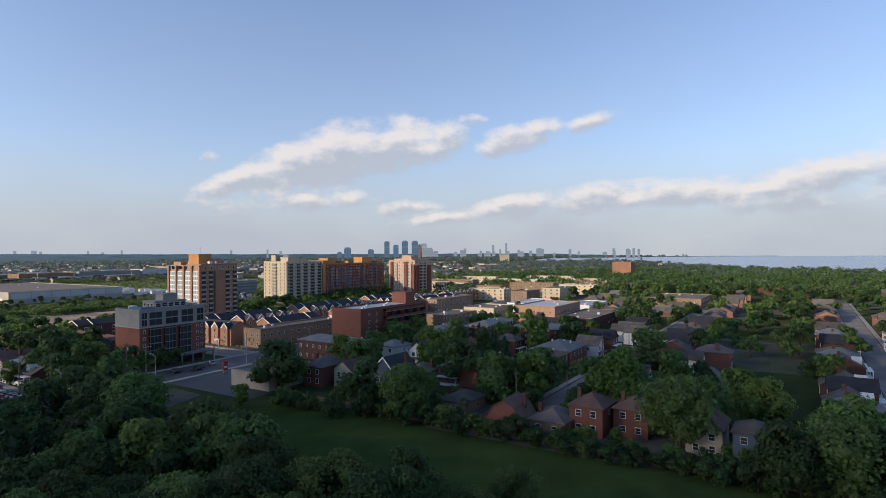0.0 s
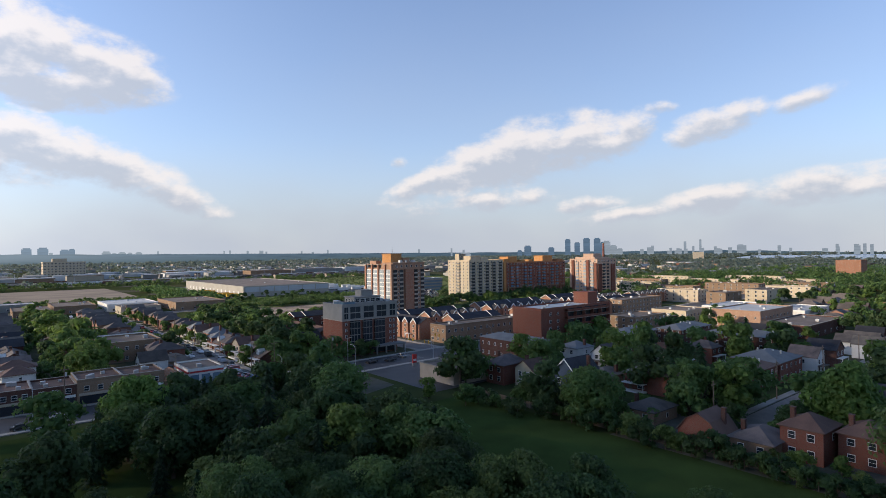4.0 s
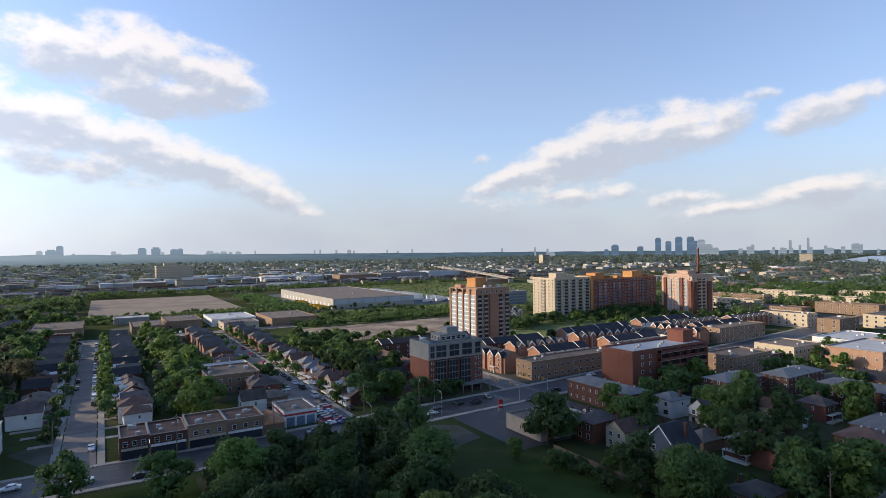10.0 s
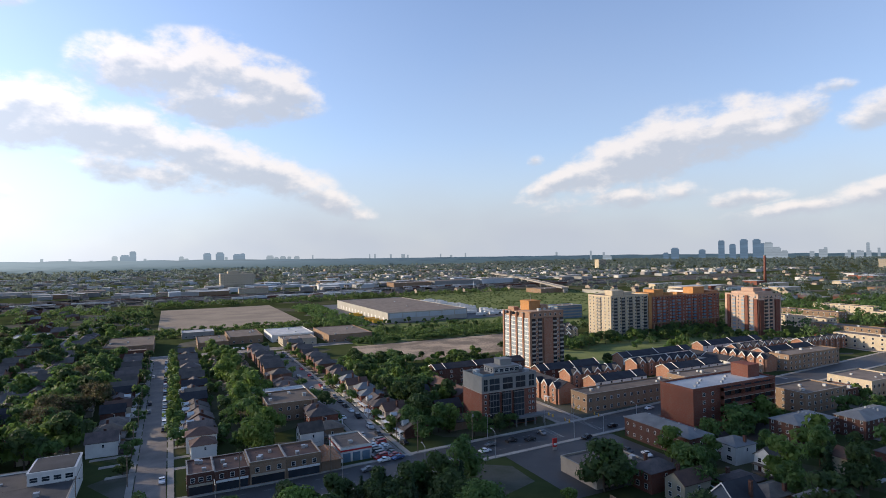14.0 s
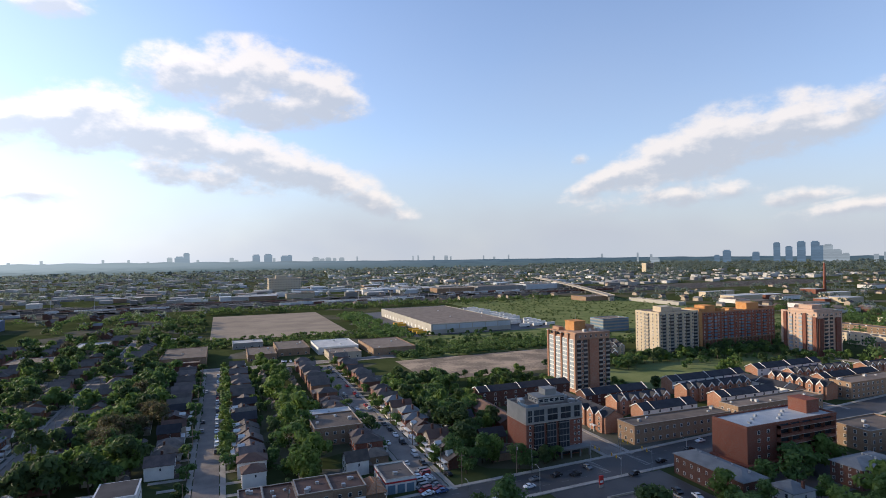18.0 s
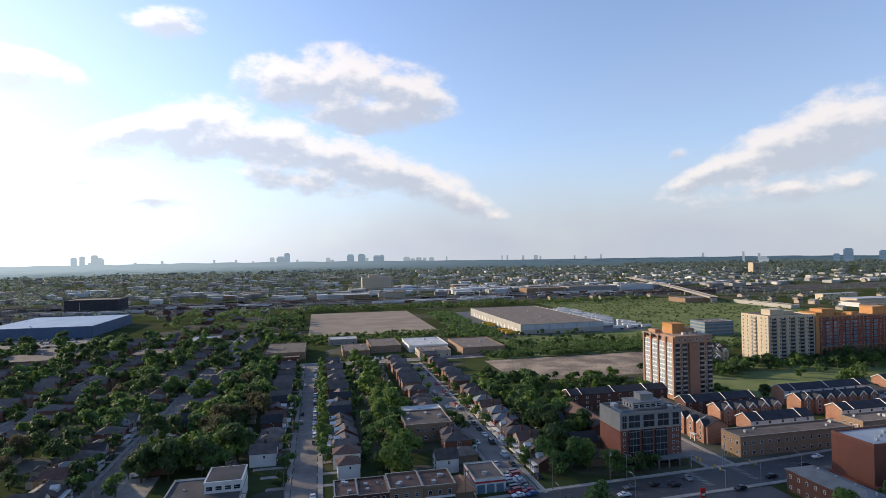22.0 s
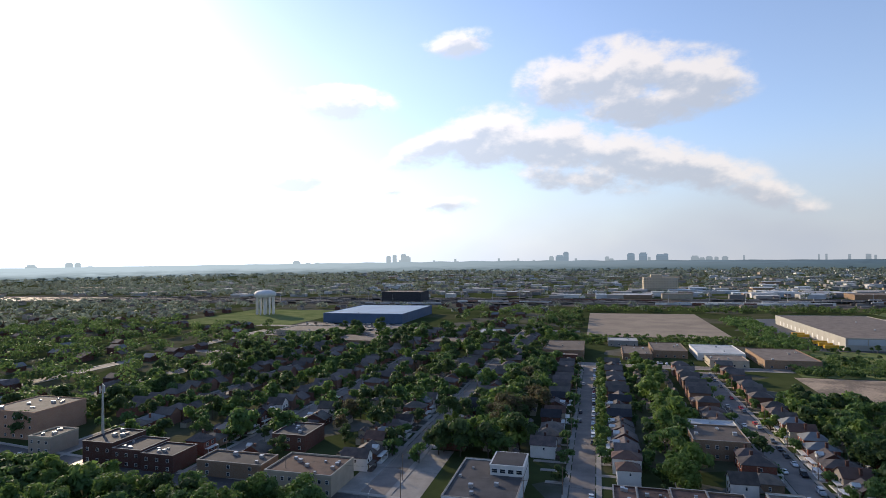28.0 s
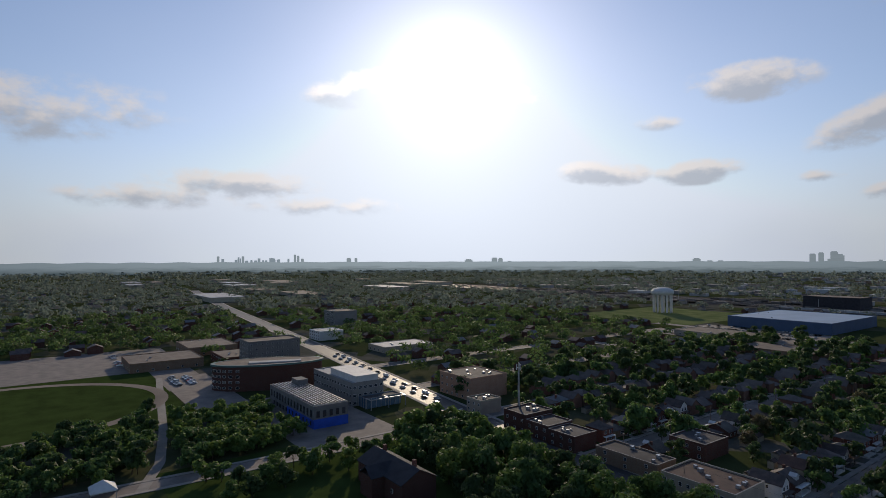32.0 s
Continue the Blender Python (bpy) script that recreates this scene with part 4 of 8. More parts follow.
M["shingle_far"] = surface("mixed shingle", (0.130, 0.108, 0.094), 0.8, (0.065, 0.056, 0.052), 0.8, 10.0, 0.4, island=0.3, spec=0.3)
rng = random.Random(5)


RECTS = []


def free(x, y, r):
    if any(a - r < x < b + r and c - r < y < d + r for a, b, c, d in RECTS):
        return False
    return all((x - a) ** 2 + (y - b) ** 2 > (r + c) ** 2 for a, b, c in PLACED)


def block(x0, x1, y0, y1):
    RECTS.append((x0, x1, y0, y1))

# ---- apartment blocks, towers and shops ----
def tower(name, label, x0, x1, y0, y1, h, mats, floors, bays_w, bays_s, roof_mat="membrane", base=0.0, pent=None, win="mid", band=None, sides="ws", inset=True, group="", bal=False):
    """A block of storeys: wall, roof with a parapet, floor bands, windows bay by bay on the seen sides, and a roof house."""
    e = thing(name, label, "building", pose(x0, y0, 0), group)
    w, d = x1 - x0, y1 - y0
    part("wall", Mesh().box(0, w, 0, d, -0.3, h, skip="b"), M[mats[0]], e)
    r = Mesh().box(0.35, w - 0.35, 0.35, d - 0.35, h - 0.05, h + 0.06)
    part("roof", r, M[roof_mat], e)
    p = Mesh()
    for a in ((-0.06, w + 0.06, -0.06, 0.32), (-0.06, w + 0.06, d - 0.32, d + 0.06), (-0.06, 0.32, 0.32, d - 0.32), (w - 0.32, w + 0.06, 0.32, d - 0.32)):
        p.box(*a, h - 0.25, h + 0.75)
    part("parapet", p, M[mats[1]], e)
    fh = (h - base) / floors
    ww, wh = {"small": (0.9, 1.2), "mid": (1.3, 1.4), "wide": (2.1, 1.5), "shop": (2.8, 2.2)}[win]
    for side in sides:
        bays = bays_w if side in "we" else bays_s
        for f in range(floors):
            z = base + f * fh + (fh - wh) * 0.5
            if math.hypot(x0, y0) > 455:
                tagged(part("window_strip", window_row(0, w, 0, d, side, bays, z, ww, wh), [M["trim"], M["glass"]], e), "strip of small white-framed glazing", "", "", "stuff")
                continue
            for k in range(bays):
                part("window", WIN[win], None, e, at=on_wall(0, w, 0, d, side, (k + 0.5) / bays, z))
    if band:
        for f in range(1, floors):
            z = base + f * fh
            part("floor_band", Mesh().box(-0.05, w + 0.05, -0.05, d + 0.05, z - 0.12, z + 0.12, skip="tb"), M[band], e)
    if pent:
        px0, px1, py0, py1, ph = pent
        q = Mesh().box(px0, px1, py0, py1, h, h + ph).box(px0 - 0.2, px1 + 0.2, py0 - 0.2, py1 + 0.2, h + ph, h + ph + 0.3)
        part("roof_house", q, M[mats[1]], e)
    block(x0, x1, y0, y1)
    return e


def window_row(x0, x1, y0, y1, side, bays, z, ww, wh):
    """One storey of framed windows on a far wall."""
    m = Mesh()
    for k in range(bays):
        at = on_wall(x0, x1, y0, y1, side, (k + 0.5) / bays, z)
        for g, (a, b, c, d, lo, hi) in enumerate(((-ww / 2, ww / 2, -0.09, 0.02, 0, wh), (-ww / 2 + 0.1, ww / 2 - 0.1, -0.11, -0.07, 0.1, wh - 0.1))):
            i = len(m.v)
            m.box(a, b, c, d, lo, hi, g)
            m.v[i:] = [tuple(at @ Vector(p)) for p in m.v[i:]]
    return m


def balcony_stack(e, x, y, side, w, depth, floors, fh, z0, mat, rail):
    for f in range(floors):
        z = z0 + f * fh
        b = Mesh()
        if side == "s":
            b.box(x, x + w, y - depth, y + 0.02, z - 0.1, z + 0.1)
            b.box(x, x + w, y - depth, y - depth + 0.08, z + 0.1, z + 1.1, 1), b.box(x, x + 0.08, y - depth + 0.08, y, z + 0.1, z + 1.1, 1), b.box(x + w - 0.08, x + w, y - depth + 0.08, y, z + 0.1, z + 1.1, 1)
        else:
            b.box(x - depth, x + 0.02, y, y + w, z - 0.1, z + 0.1)
            b.box(x - depth, x - depth + 0.08, y, y + w, z + 0.1, z + 1.1, 1), b.box(x - depth + 0.08, x, y, y + 0.08, z + 0.1, z + 1.1, 1), b.box(x - depth + 0.08, x, y + w - 0.08, y + w, z + 0.1, z + 1.1, 1)
        part("balcony", b, [M[mat], M[rail]], e)


# seven-storey corner block: red brick below, grey above
mid = tower("corner_apartment_block", "seven-storey red brick apartment block with grey upper floors", 111, 137, 198, 214, 20, ("brick_red", "grey_wall"), 6, 3, 7, base=1.5, sides="")
part("upper_wall", Mesh().box(-0.06, 26.06, -0.06, 16.06, 14.4, 19.8, skip="tb"), M["grey_wall"], mid, "grey stuccoed top floors")
part("cornice", Mesh().box(-0.3, 26.3, -0.35, 16.3, 14.1, 14.5, skip="tb"), M["concrete"], mid, "pale ledge under the grey floors")
for f in range(2):
    for a, wd in ((0.9, 1.7), (3.6, 4.6), (9.8, 4.6), (16.0, 4.6), (22.4, 2.6)):
        up = part("window_wall", Mesh().box(a, a + wd, -0.16, 0.0, 14.9 + f * 2.5, 17.0 + f * 2.5), M["glass"], mid, "dark wide glazing")
        part("mullion", Mesh().box(a + wd / 2 - 0.05, a + wd / 2 + 0.05, -0.22, -0.15, 14.9 + f * 2.5, 17.0 + f * 2.5), M["raw_concrete"], up)
for x0, x1 in ((3.4, 7.6), (9.2, 13.2), (14.8, 19.4)):
    bay = part("glass_bay", Mesh().box(x0, x1, -0.9, 0.02, 3.2, 14.0), M["glass"], mid, "dark glazed bay window stack")
    for f in range(5):
        part("floor_band", Mesh().box(x0 - 0.05, x1 + 0.05, -1.0, 0.0, 3.2 + f * 2.55, 3.5 + f * 2.55), M["raw_concrete"], bay)
    for k in range(4):
        a = x0 + (x1 - x0) * k / 3
        part("mullion", Mesh().box(a - 0.05, a + 0.05, -0.96, -0.88, 3.2, 14.0), M["raw_concrete"], bay)
for f in range(5):
    for c in (0.065, 0.87, 0.94):
        part("window", WIN["small"], None, mid, at=on_wall(0, 26, 0, 16, "s", c, 2.6 + f * 2.4))
part("canopy", Mesh().box(13.0, 27.5, -4.2, 0, 3.0, 3.6), M["raw_concrete"], mid, "concrete street canopy")
for k in range(4):
    part("canopy_post", Mesh().box(13.4 + k * 4.4, 13.9 + k * 4.4, -4.0, -3.5, 0, 3.0), M["raw_concrete"], mid)
part("shopfront", Mesh().box(1.0, 25.0, -0.12, 0.02, 0.3, 2.7), M["glass"], mid, "dark ground-floor glazing")
ph = part("penthouse", Mesh().box(8.5, 21, 5, 13, 20, 22.7).box(8.2, 21.3, 4.7, 13.3, 22.7, 23.0), M["grey_wall"], mid, "stepped grey penthouse")
part("upper_step", Mesh().box(13, 18.5, 7, 12, 23.0, 25.2).box(12.8, 18.7, 6.8, 12.2, 25.2, 25.5), M["grey_wall"], ph)
for k in range(5):
    part("window", WIN["wide"], None, ph, at=pose(9.8 + k * 2.5, 5.0, 20.7))
for k in range(3):
    part("window", WIN["mid"], None, ph, at=pose(8.5, 6.6 + k * 2.4, 20.7, 0, 0, 270))
part("terrace_screen", Mesh().box(1.2, 6.4, 1.0, 1.12, 20, 21.5), M["glass_blue"], mid, "blue-green glass terrace screen")
part("terrace_screen", Mesh().box(1.2, 1.32, 1.2, 9.0, 20, 21.5), M["glass_blue"], mid, "blue-green glass terrace screen")
for a in ((3, 5, 10, 13), (22, 24, 2, 4), (23, 25, 9, 12)):
    part("rooftop_unit", Mesh().box(a[0], a[1], a[2], a[3], 20.0, 21.5), M["steel"], mid)

red = tower("brick_slab_block", "long dark red brick apartment slab with a white roof", 178, 226, 154, 170, 16.5, ("brick_red", "brick_red"), 5, 4, 16, "membrane_pale", 0.8, (38, 45, 5, 13, 5.0), sides="")
balcony_stack(red, 15, 0, "s", 30, 1.7, 5, 3.1, 2.6, "concrete", "brick_red")
# Dark strips on the flat wall stand for the shaded balcony recesses.
for f in range(5):
    part("balcony_recess", Mesh().box(15.1, 44.9, -0.12, 0.02, 3.5 + f * 3.1 - (0.3 if f == 4 else 0), min(16.2, 5.4 + f * 3.1)), M["glass"], red, "dark strip for the shade behind the balconies")
    for c in (0.12, 0.22):
        part("window", WIN["mid"], None, red, at=on_wall(0, 48, 0, 16, "s", c, 1.8 + f * 3.0))
for k in range(6):
    part("balcony_wall", Mesh().box(15 + k * 5.96, 15.2 + k * 5.96, -1.66, 0.0, 2.7, 16.3), M["brick_red"], red)
part("base_floor", Mesh().box(-1.6, 16, -1.4, 0.0, -0.2, 3.4).box(-1.6, 0.0, 0.0, 16.0, -0.2, 3.4), M["brick_red"], red, "projecting brick ground floor")
for k in range(6):
    part("roof_vent", Mesh().box(6 + k * 5, 7 + k * 5, 4 + (k % 3) * 3, 5 + (k % 3) * 3, 16.5, 17.4), M["steel"], red)


def bay_stack(e, side, a, width, z0, z1, fh, glass="glass_blue", band="white"):
    """A glazed bay that runs up a wall, with a spandrel at each floor."""
    b = part("glass_bay", Mesh().box(-0.5, 0.02, a, a + width, z0, z1) if side == "w" else Mesh().box(a, a + width, -0.5, 0.02, z0, z1), M[glass], e, "glazed bay stack")
    z = z0 + fh * 0.62
    while z < z1 - 0.4:
        q = (-0.6, 0.0, a - 0.05, a + width + 0.05) if side == "w" else (a - 0.05, a + width + 0.05, -0.6, 0.0)
        part("spandrel", Mesh().box(*q, z, z + fh * 0.36), M[band], b)
        z += fh


def glazed_bay(e, side, a, width, z0, z1, fh, depth=0.6):
    """A pale glazed bay: panes between white floor bands and thin uprights."""
    def put(a0, a1, d0, d1, lo, hi):
        return Mesh().box(-d1, -d0, a0, a1, lo, hi) if side == "w" else Mesh().box(a0, a1, -d1, -d0, lo, hi)
    b = part("glass_bay", put(a, a + width, -0.02, depth, z0, z1), M["glass_pale"], e, "pale glazed bay stack")
    n = int((z1 - z0) / fh)
    for f in range(n + 1):
        z = z0 + f * fh
        part("spandrel", put(a - 0.04, a + width + 0.04, 0.0, depth + 0.06, z, z + fh * (0.24 if f < n else 0.12)), M["trim"], b)
    for k in range(4):
        c = a + width * k / 3
        part("mullion", put(c - 0.07, c + 0.07, depth, depth + 0.09, z0, z1), M["trim"], b)


t1 = tower("brick_tower", "orange-brown brick apartment tower with pale glazed bays and a stepped top", 192, 215, 281, 311, 31.2, ("brick_salmon", "brick_salmon"), 11, 5, 6, base=1.5, sides="")
for a in (1.6, 8.9, 16.2, 23.5):
    glazed_bay(t1, "w", a, 4.9, 2.0, 30.6, 2.6)
for a in (0.0, 6.9, 14.2, 21.5, 28.8):
    part("pier", Mesh().box(-1.2, 0.02, a, a + 1.3, 0, 33.6 if a else 34.4), M["brick_town" if a else "brick_salmon"], t1)
    if a:
        part("pier_cap", Mesh().box(-1.5, 2.2, a - 0.5, a + 1.8, 33.6, 34.1), M["concrete"], t1)
part("top_recess", Mesh().box(0.9, 15.5, 12.4, 29.0, 31.2, 33.8), M["glass"], t1, "dark set-back top floor")
part("top_slab", Mesh().box(-0.6, 16.2, 12.2, 29.6, 33.8, 34.3), M["brick_salmon"], t1)
sh = part("south_shoulder", Mesh().box(-0.4, 23.0, -0.5, 12.0, 31.2, 34.6).box(-0.7, 23.3, -0.8, 12.2, 34.6, 35.1), M["brick_salmon"], t1, "brick top floors with a flat slab roof")
for k in range(6):
    part("window", WIN["mid"], None, sh, at=pose(2.2 + k * 3.7, -0.5, 32.2))
# Darker brick here and on base_floor puts the south side's shade into colour.
part("south_pier", Mesh().box(8.2, 14.6, -1.4, 0.02, 0, 31.0), M["brick_town"], t1, "plain brick pier toned darker for its shaded side")
for a in (0.3, 4.8, 15.6, 20.6):
    glazed = part("glass_bay", Mesh().box(a, a + 2.4, -0.5, 0.02, 2.0, 30.8), M["glass"], t1, "dark glazed bay stack")
    for f in range(11):
        part("spandrel", Mesh().box(a - 0.03, a + 2.43, -0.56, 0.0, 2.0 + f * 2.62, 3.0 + f * 2.62), M["grey_beige"], glazed)
for a in (3.0, 18.3):
    for f in range(11):
        part("window", WIN["small"], None, t1, at=pose(a + 0.9, 0.0, 2.7 + f * 2.62))
part("base_floor", Mesh().box(-1.4, 23.4, -1.6, 30.4, -0.2, 1.9, skip="b"), M["brick_town"], t1)
part("roof_house", Mesh().box(5, 13, 9.5, 19, 34.3, 40.2).box(4.7, 13.3, 9.2, 19.3, 40.2, 40.6), M["brick_ochre"], t1, "ochre brick lift house")
part("roof_step", Mesh().box(13, 18, 8, 16, 34.3, 37.6).box(12.8, 18.2, 7.8, 16.2, 37.6, 37.9), M["brick_salmon"], t1)
part("roof_step", Mesh().box(1.5, 5.0, 21, 28, 34.3, 36.2), M["brick_salmon"], t1)
for x, y, s in ((7, 2.5, 1.8), (12, 4.0, 1.4), (17, 3.0, 2.0), (20, 7.0, 1.3), (15, 22, 1.6), (9, 24, 1.5)):
    part("rooftop_unit", Mesh().box(x, x + s, y, y + s, 34.3, 35.6 + s * 0.5), M["steel"], t1)
for x, y in ((8, 12), (11, 17)):
    part("aerial", Mesh().tube((x, y, 40.6), (x, y, 44.5), 0.07, 0.03, 5), M["steel"], t1)
cream = tower("cream_tower", "cream brick apartment tower with rows of balconies", 317, 357, 352, 379, 33.5, ("brick_cream", "brick_cream"), 12, 6, 10, base=1.5, pent=(9, 21, 8, 17, 4.0), win="mid")
balcony_stack(cream, 0, 11.5, "w", 4.4, 1.2, 11, 2.7, 4.0, "concrete", "grey_wall")
part("roof_house", Mesh().box(22.5, 31, 9, 18, 33.5, 36.2), M["brick_cream"], cream)
# No recess is cut: a dark strip on the wall paints its shade.
for a in (3.2, 11.2, 19.2, 27.2, 35.2):
    rc = part("balcony_bay", Mesh().box(a, a + 3.6, -0.22, 0.02, 1.5, 32.0), M["glass"], cream, "dark strip standing for shaded balconies")
    for f in range(11):
        part("balcony", Mesh().box(a - 0.1, a + 3.7, -1.0, -0.2, 3.4 + f * 2.65, 4.5 + f * 2.65), M["grey_wall"], rc)
orange = tower("orange_block", "long orange and red brick apartment block with stepped ends", 363, 448.5, 357, 374, 31, ("brick_red", "brick_orange"), 10, 4, 22, base=3.0, win="mid")
part("end_wall", Mesh().box(-0.25, 3.0, -0.25, 17.2, 0, 32.6), M["brick_ochre"], orange, "bright orange brick end bay")
for f in range(10):
    for c in (0.24, 0.5, 0.76):
        part("window", WIN["mid"], None, orange, at=on_wall(-0.25, 3, -0.25, 17.2, "w", c, 3.4 + f * 2.8))
for a in (9, 16, 27, 34, 46, 53, 65, 72):
    bay_stack(orange, "s", a, 3.0, 9, 28, 2.8, "glass_blue", "brick_red")
for k in range(20):
    part("arcade_pier", Mesh().box(4 + k * 4.1, 4.9 + k * 4.1, -1.2, 0.02, 0, 8.2), M["brick_tan"], orange)
part("arcade_band", Mesh().box(3.2, 84.8, -1.3, 0.0, 8.2, 8.9), M["brick_tan"], orange)
for a in ((0.4, 8, 0.4, 16, 34.0), (9, 20, 3, 14, 36.2), (25, 29, 1, 8, 33.2), (34, 39, 1, 8, 33.2), (56, 70, 3, 14, 36.6), (75, 84, 1, 15, 33.0)):
    part("top_step", Mesh().box(a[0], a[1], a[2], a[3], 31, a[4]).box(a[0] - 0.2, a[1] + 0.2, a[2] - 0.2, a[3] + 0.2, a[4], a[4] + 0.3), M["brick_ochre" if a[0] < 60 else "brick_orange"], orange)
pink = tower("pink_tower", "pale pink and red brick apartment tower", 422, 450, 300, 330, 33, ("brick_pink", "brick_pink"), 11, 6, 6, base=1.5, pent=(7, 18, 9, 20, 5.0), win="mid")
for a in (4.0, 12.0, 20.0):
    bay_stack(pink, "w", a, 2.8, 2, 31, 2.85, "glass_pale", "brick_pink")
for a in (0.2, 8.6, 24.8):
    part("pier", Mesh().box(-1.0, 0.02, a, a + 2.6, 0, 30 + (a > 5) * 2.5), M["brick_red"], pink)
for a in (0.5, 20):
    part("pier", Mesh().box(a, a + 5, -1.2, 0.02, 0, 29), M["brick_red"], pink)
for a in (8, 14):
    bay_stack(pink, "s", a, 3.0, 2, 31, 2.85, "glass", "brick_pink")
part("top_step", Mesh().box(3, 25, 5, 26, 33, 35.2), M["brick_pink"], pink)
stack = thing("chimney_stack", "tall slim red brick chimney stack", "chimney", pose(1044, 726, 0))
part("shaft", Mesh().tube((0, 0, 0), (0, 0, 57), 2.8, 1.9, 14), M["brick_red"], stack, smooth=True)
part("cap", Mesh().tube((0, 0, 56.4), (0, 0, 58), 2.2, 2.2, 14), M["concrete"], stack)


# ---- warehouse and low flat buildings ----
def low_block(name, label, x0, x1, y0, y1, h, wall, roof, bays_w=3, bays_s=5, floors=1, win="mid", sides="sw", vents=4, category="building", parapet=0.5, windows=True):
    e = thing(name, label, category, pose(x0, y0, 0))
    w, d = x1 - x0, y1 - y0
    part("wall", Mesh().box(0, w, 0, d, -0.3, h, skip="b"), M[wall], e)
    part("roof", Mesh().box(0.3, w - 0.3, 0.3, d - 0.3, h - 0.1, h + 0.05), M[roof], e)
    p = Mesh()
    for a in ((-0.04, w + 0.04, -0.04, 0.3), (-0.04, w + 0.04, d - 0.3, d + 0.04), (-0.04, 0.3, 0.3, d - 0.3), (w - 0.3, w + 0.04, 0.3, d - 0.3)):
        p.box(*a, h - 0.2, h + parapet)
    part("parapet", p, M[wall] if wall != "white" else M["trim"], e)
    if math.hypot(x0, y0) < 345:
        c = Mesh()
        for a in ((-0.1, w + 0.1, -0.1, 0.36), (-0.1, w + 0.1, d - 0.36, d + 0.1), (-0.1, 0.36, 0.36, d - 0.36), (w - 0.36, w + 0.1, 0.36, d - 0.36)):
            c.box(*a, h + parapet, h + parapet + 0.1)
        part("coping", c, M["concrete"], e, "pale concrete coping")
    fh = h / floors
    if windows and math.hypot(x0, y0) < 440:
        for side in sides:
            for f in range(floors):
                bays = bays_w if side in "we" else bays_s
                for k in range(bays):
                    part("window", WIN[win], None, e, at=on_wall(0, w, 0, d, side, (k + 0.5) / bays, f * fh + 0.9))
    elif windows and math.hypot(x0, y0) < 800:
        for side in sides:
            for f in range(floors):
                bays = bays_w if side in "we" else bays_s
                tagged(part("window_strip", window_row(0, w, 0, d, side, bays, f * fh + 0.9, 1.5, 1.5), [M["trim"], M["glass"]], e), "strip of small white-framed glazing", "", "", "stuff")
    q = random.Random(int(x0 * 7 + y0 * 3))
    for k in range(vents if math.hypot(x0, y0) < 440 else min(vents, 3)):
        vx, vy = q.uniform(1.5, w - 3), q.uniform(1.5, d - 3)
        s = q.uniform(0.7, 1.6)
        part("rooftop_unit", Mesh().box(vx, vx + s, vy, vy + s, h, h + s * 0.8), M["steel"], e)
    block(x0, x1, y0, y1)
    return e


wh = low_block("warehouse", "long beige metal warehouse with a flat roof", 200, 292, 550, 745, 10, "grey_beige", "membrane", 0, 0, vents=14, windows=False)
for k in range(14):
    part("loading_door", Mesh().box(-0.12, 0.02, 12 + k * 12.5, 15.4 + k * 12.5, 1.2, 5.0), M["white"], wh)
for k in range(6):
    part("wall_panel", Mesh().box(2 + k * 15, 16 + k * 15, -0.08, 0.02, 4.6, 9.4), M["metal_roof"], wh)
for i in range(54):
    x, y = 314 + (i % 3) * 14.5 + (i * 7 % 5), 558 + (i // 3) * 12.5
    if i % 7 != 3:
        t = thing("trailer", "white box trailer parked in the yard", "trailer", pose(x, y, 0, 0, 0, 4 * (i % 3)), "trailers behind the warehouse")
        part("box", Mesh().box(-6, 6, -1.25, 1.25, 1.1, 3.9), M["white"], t)
        part("wheels", Mesh().tube((3.5, -1.2, 0.5), (3.5, 1.2, 0.5), 0.5, 0.5, 10).tube((4.8, -1.2, 0.5), (4.8, 1.2, 0.5), 0.5, 0.5, 10), M["tyre"], t)
for i in range(6):
    t = thing("trailer", "yellow box trailer at the loading doors", "trailer", pose(190.5, 553 + i * 9 + (i % 3) * 4 + (30 if i > 3 else 0), 0), "yellow trailers at the warehouse")
    part("box", Mesh().box(-5.5, 5.5, -1.25, 1.25, 1.1, 3.9), M["yellow"], t)
    part("wheels", Mesh().tube((-3.5, -1.2, 0.5), (-3.5, 1.2, 0.5), 0.5, 0.5, 10), M["tyre"], t)

# shops along the main street
for i, (x0, x1, y1, h, wall, roof) in enumerate(((3.5, 11, 197, 6.0, "brick_dark", "shingle_red"), (11, 21, 198, 5.6, "brick_dark", "shingle_red"), (21, 32, 197, 6.6, "brick_tan", "shingle_red"), (32, 43, 197, 6.4, "brick_tan", "shingle_red"))):
    b = low_block("shop", "two-storey brown brick shop with a flat roof", x0 + 0.05, x1 - 0.05, 183.5, y1, h, wall, roof, 2, 3, 1, "mid", "w" if i == 0 else "", 3, windows=i == 0)
    part("shopfront", Mesh().box(0.6, x1 - x0 - 0.6, -0.1, 0.02, 0.4, 2.6), M["glass"], b)
    part("fascia", Mesh().box(0.4, x1 - x0 - 0.4, -0.25, 0.02, 2.75, 3.4), M["trim" if i % 2 else "stucco"], b)
    for k in range(3):
        part("window", WIN["mid"], None, b, at=on_wall(0, x1 - x0, 0, 10, "s", 0.2 + 0.3 * k, 3.9))
g = thing("shop", "small house-like shop with an orange hip roof", "building", pose(43.2, 184, 0))
part("wall", Mesh().box(0, 6.5, 0, 12, -0.2, 3.6), M["brick_tan"], g)
part("roof", Mesh().hip(0, 6.5, 0, 12, 3.6, 2.4), M["brick_orange"], g)
block(43, 50, 184, 196)
garage = low_block("garage_workshop", "white single-storey car workshop with a red stripe", 51, 62, 189, 205, 4.6, "white", "membrane", 0, 0, windows=False, vents=2)
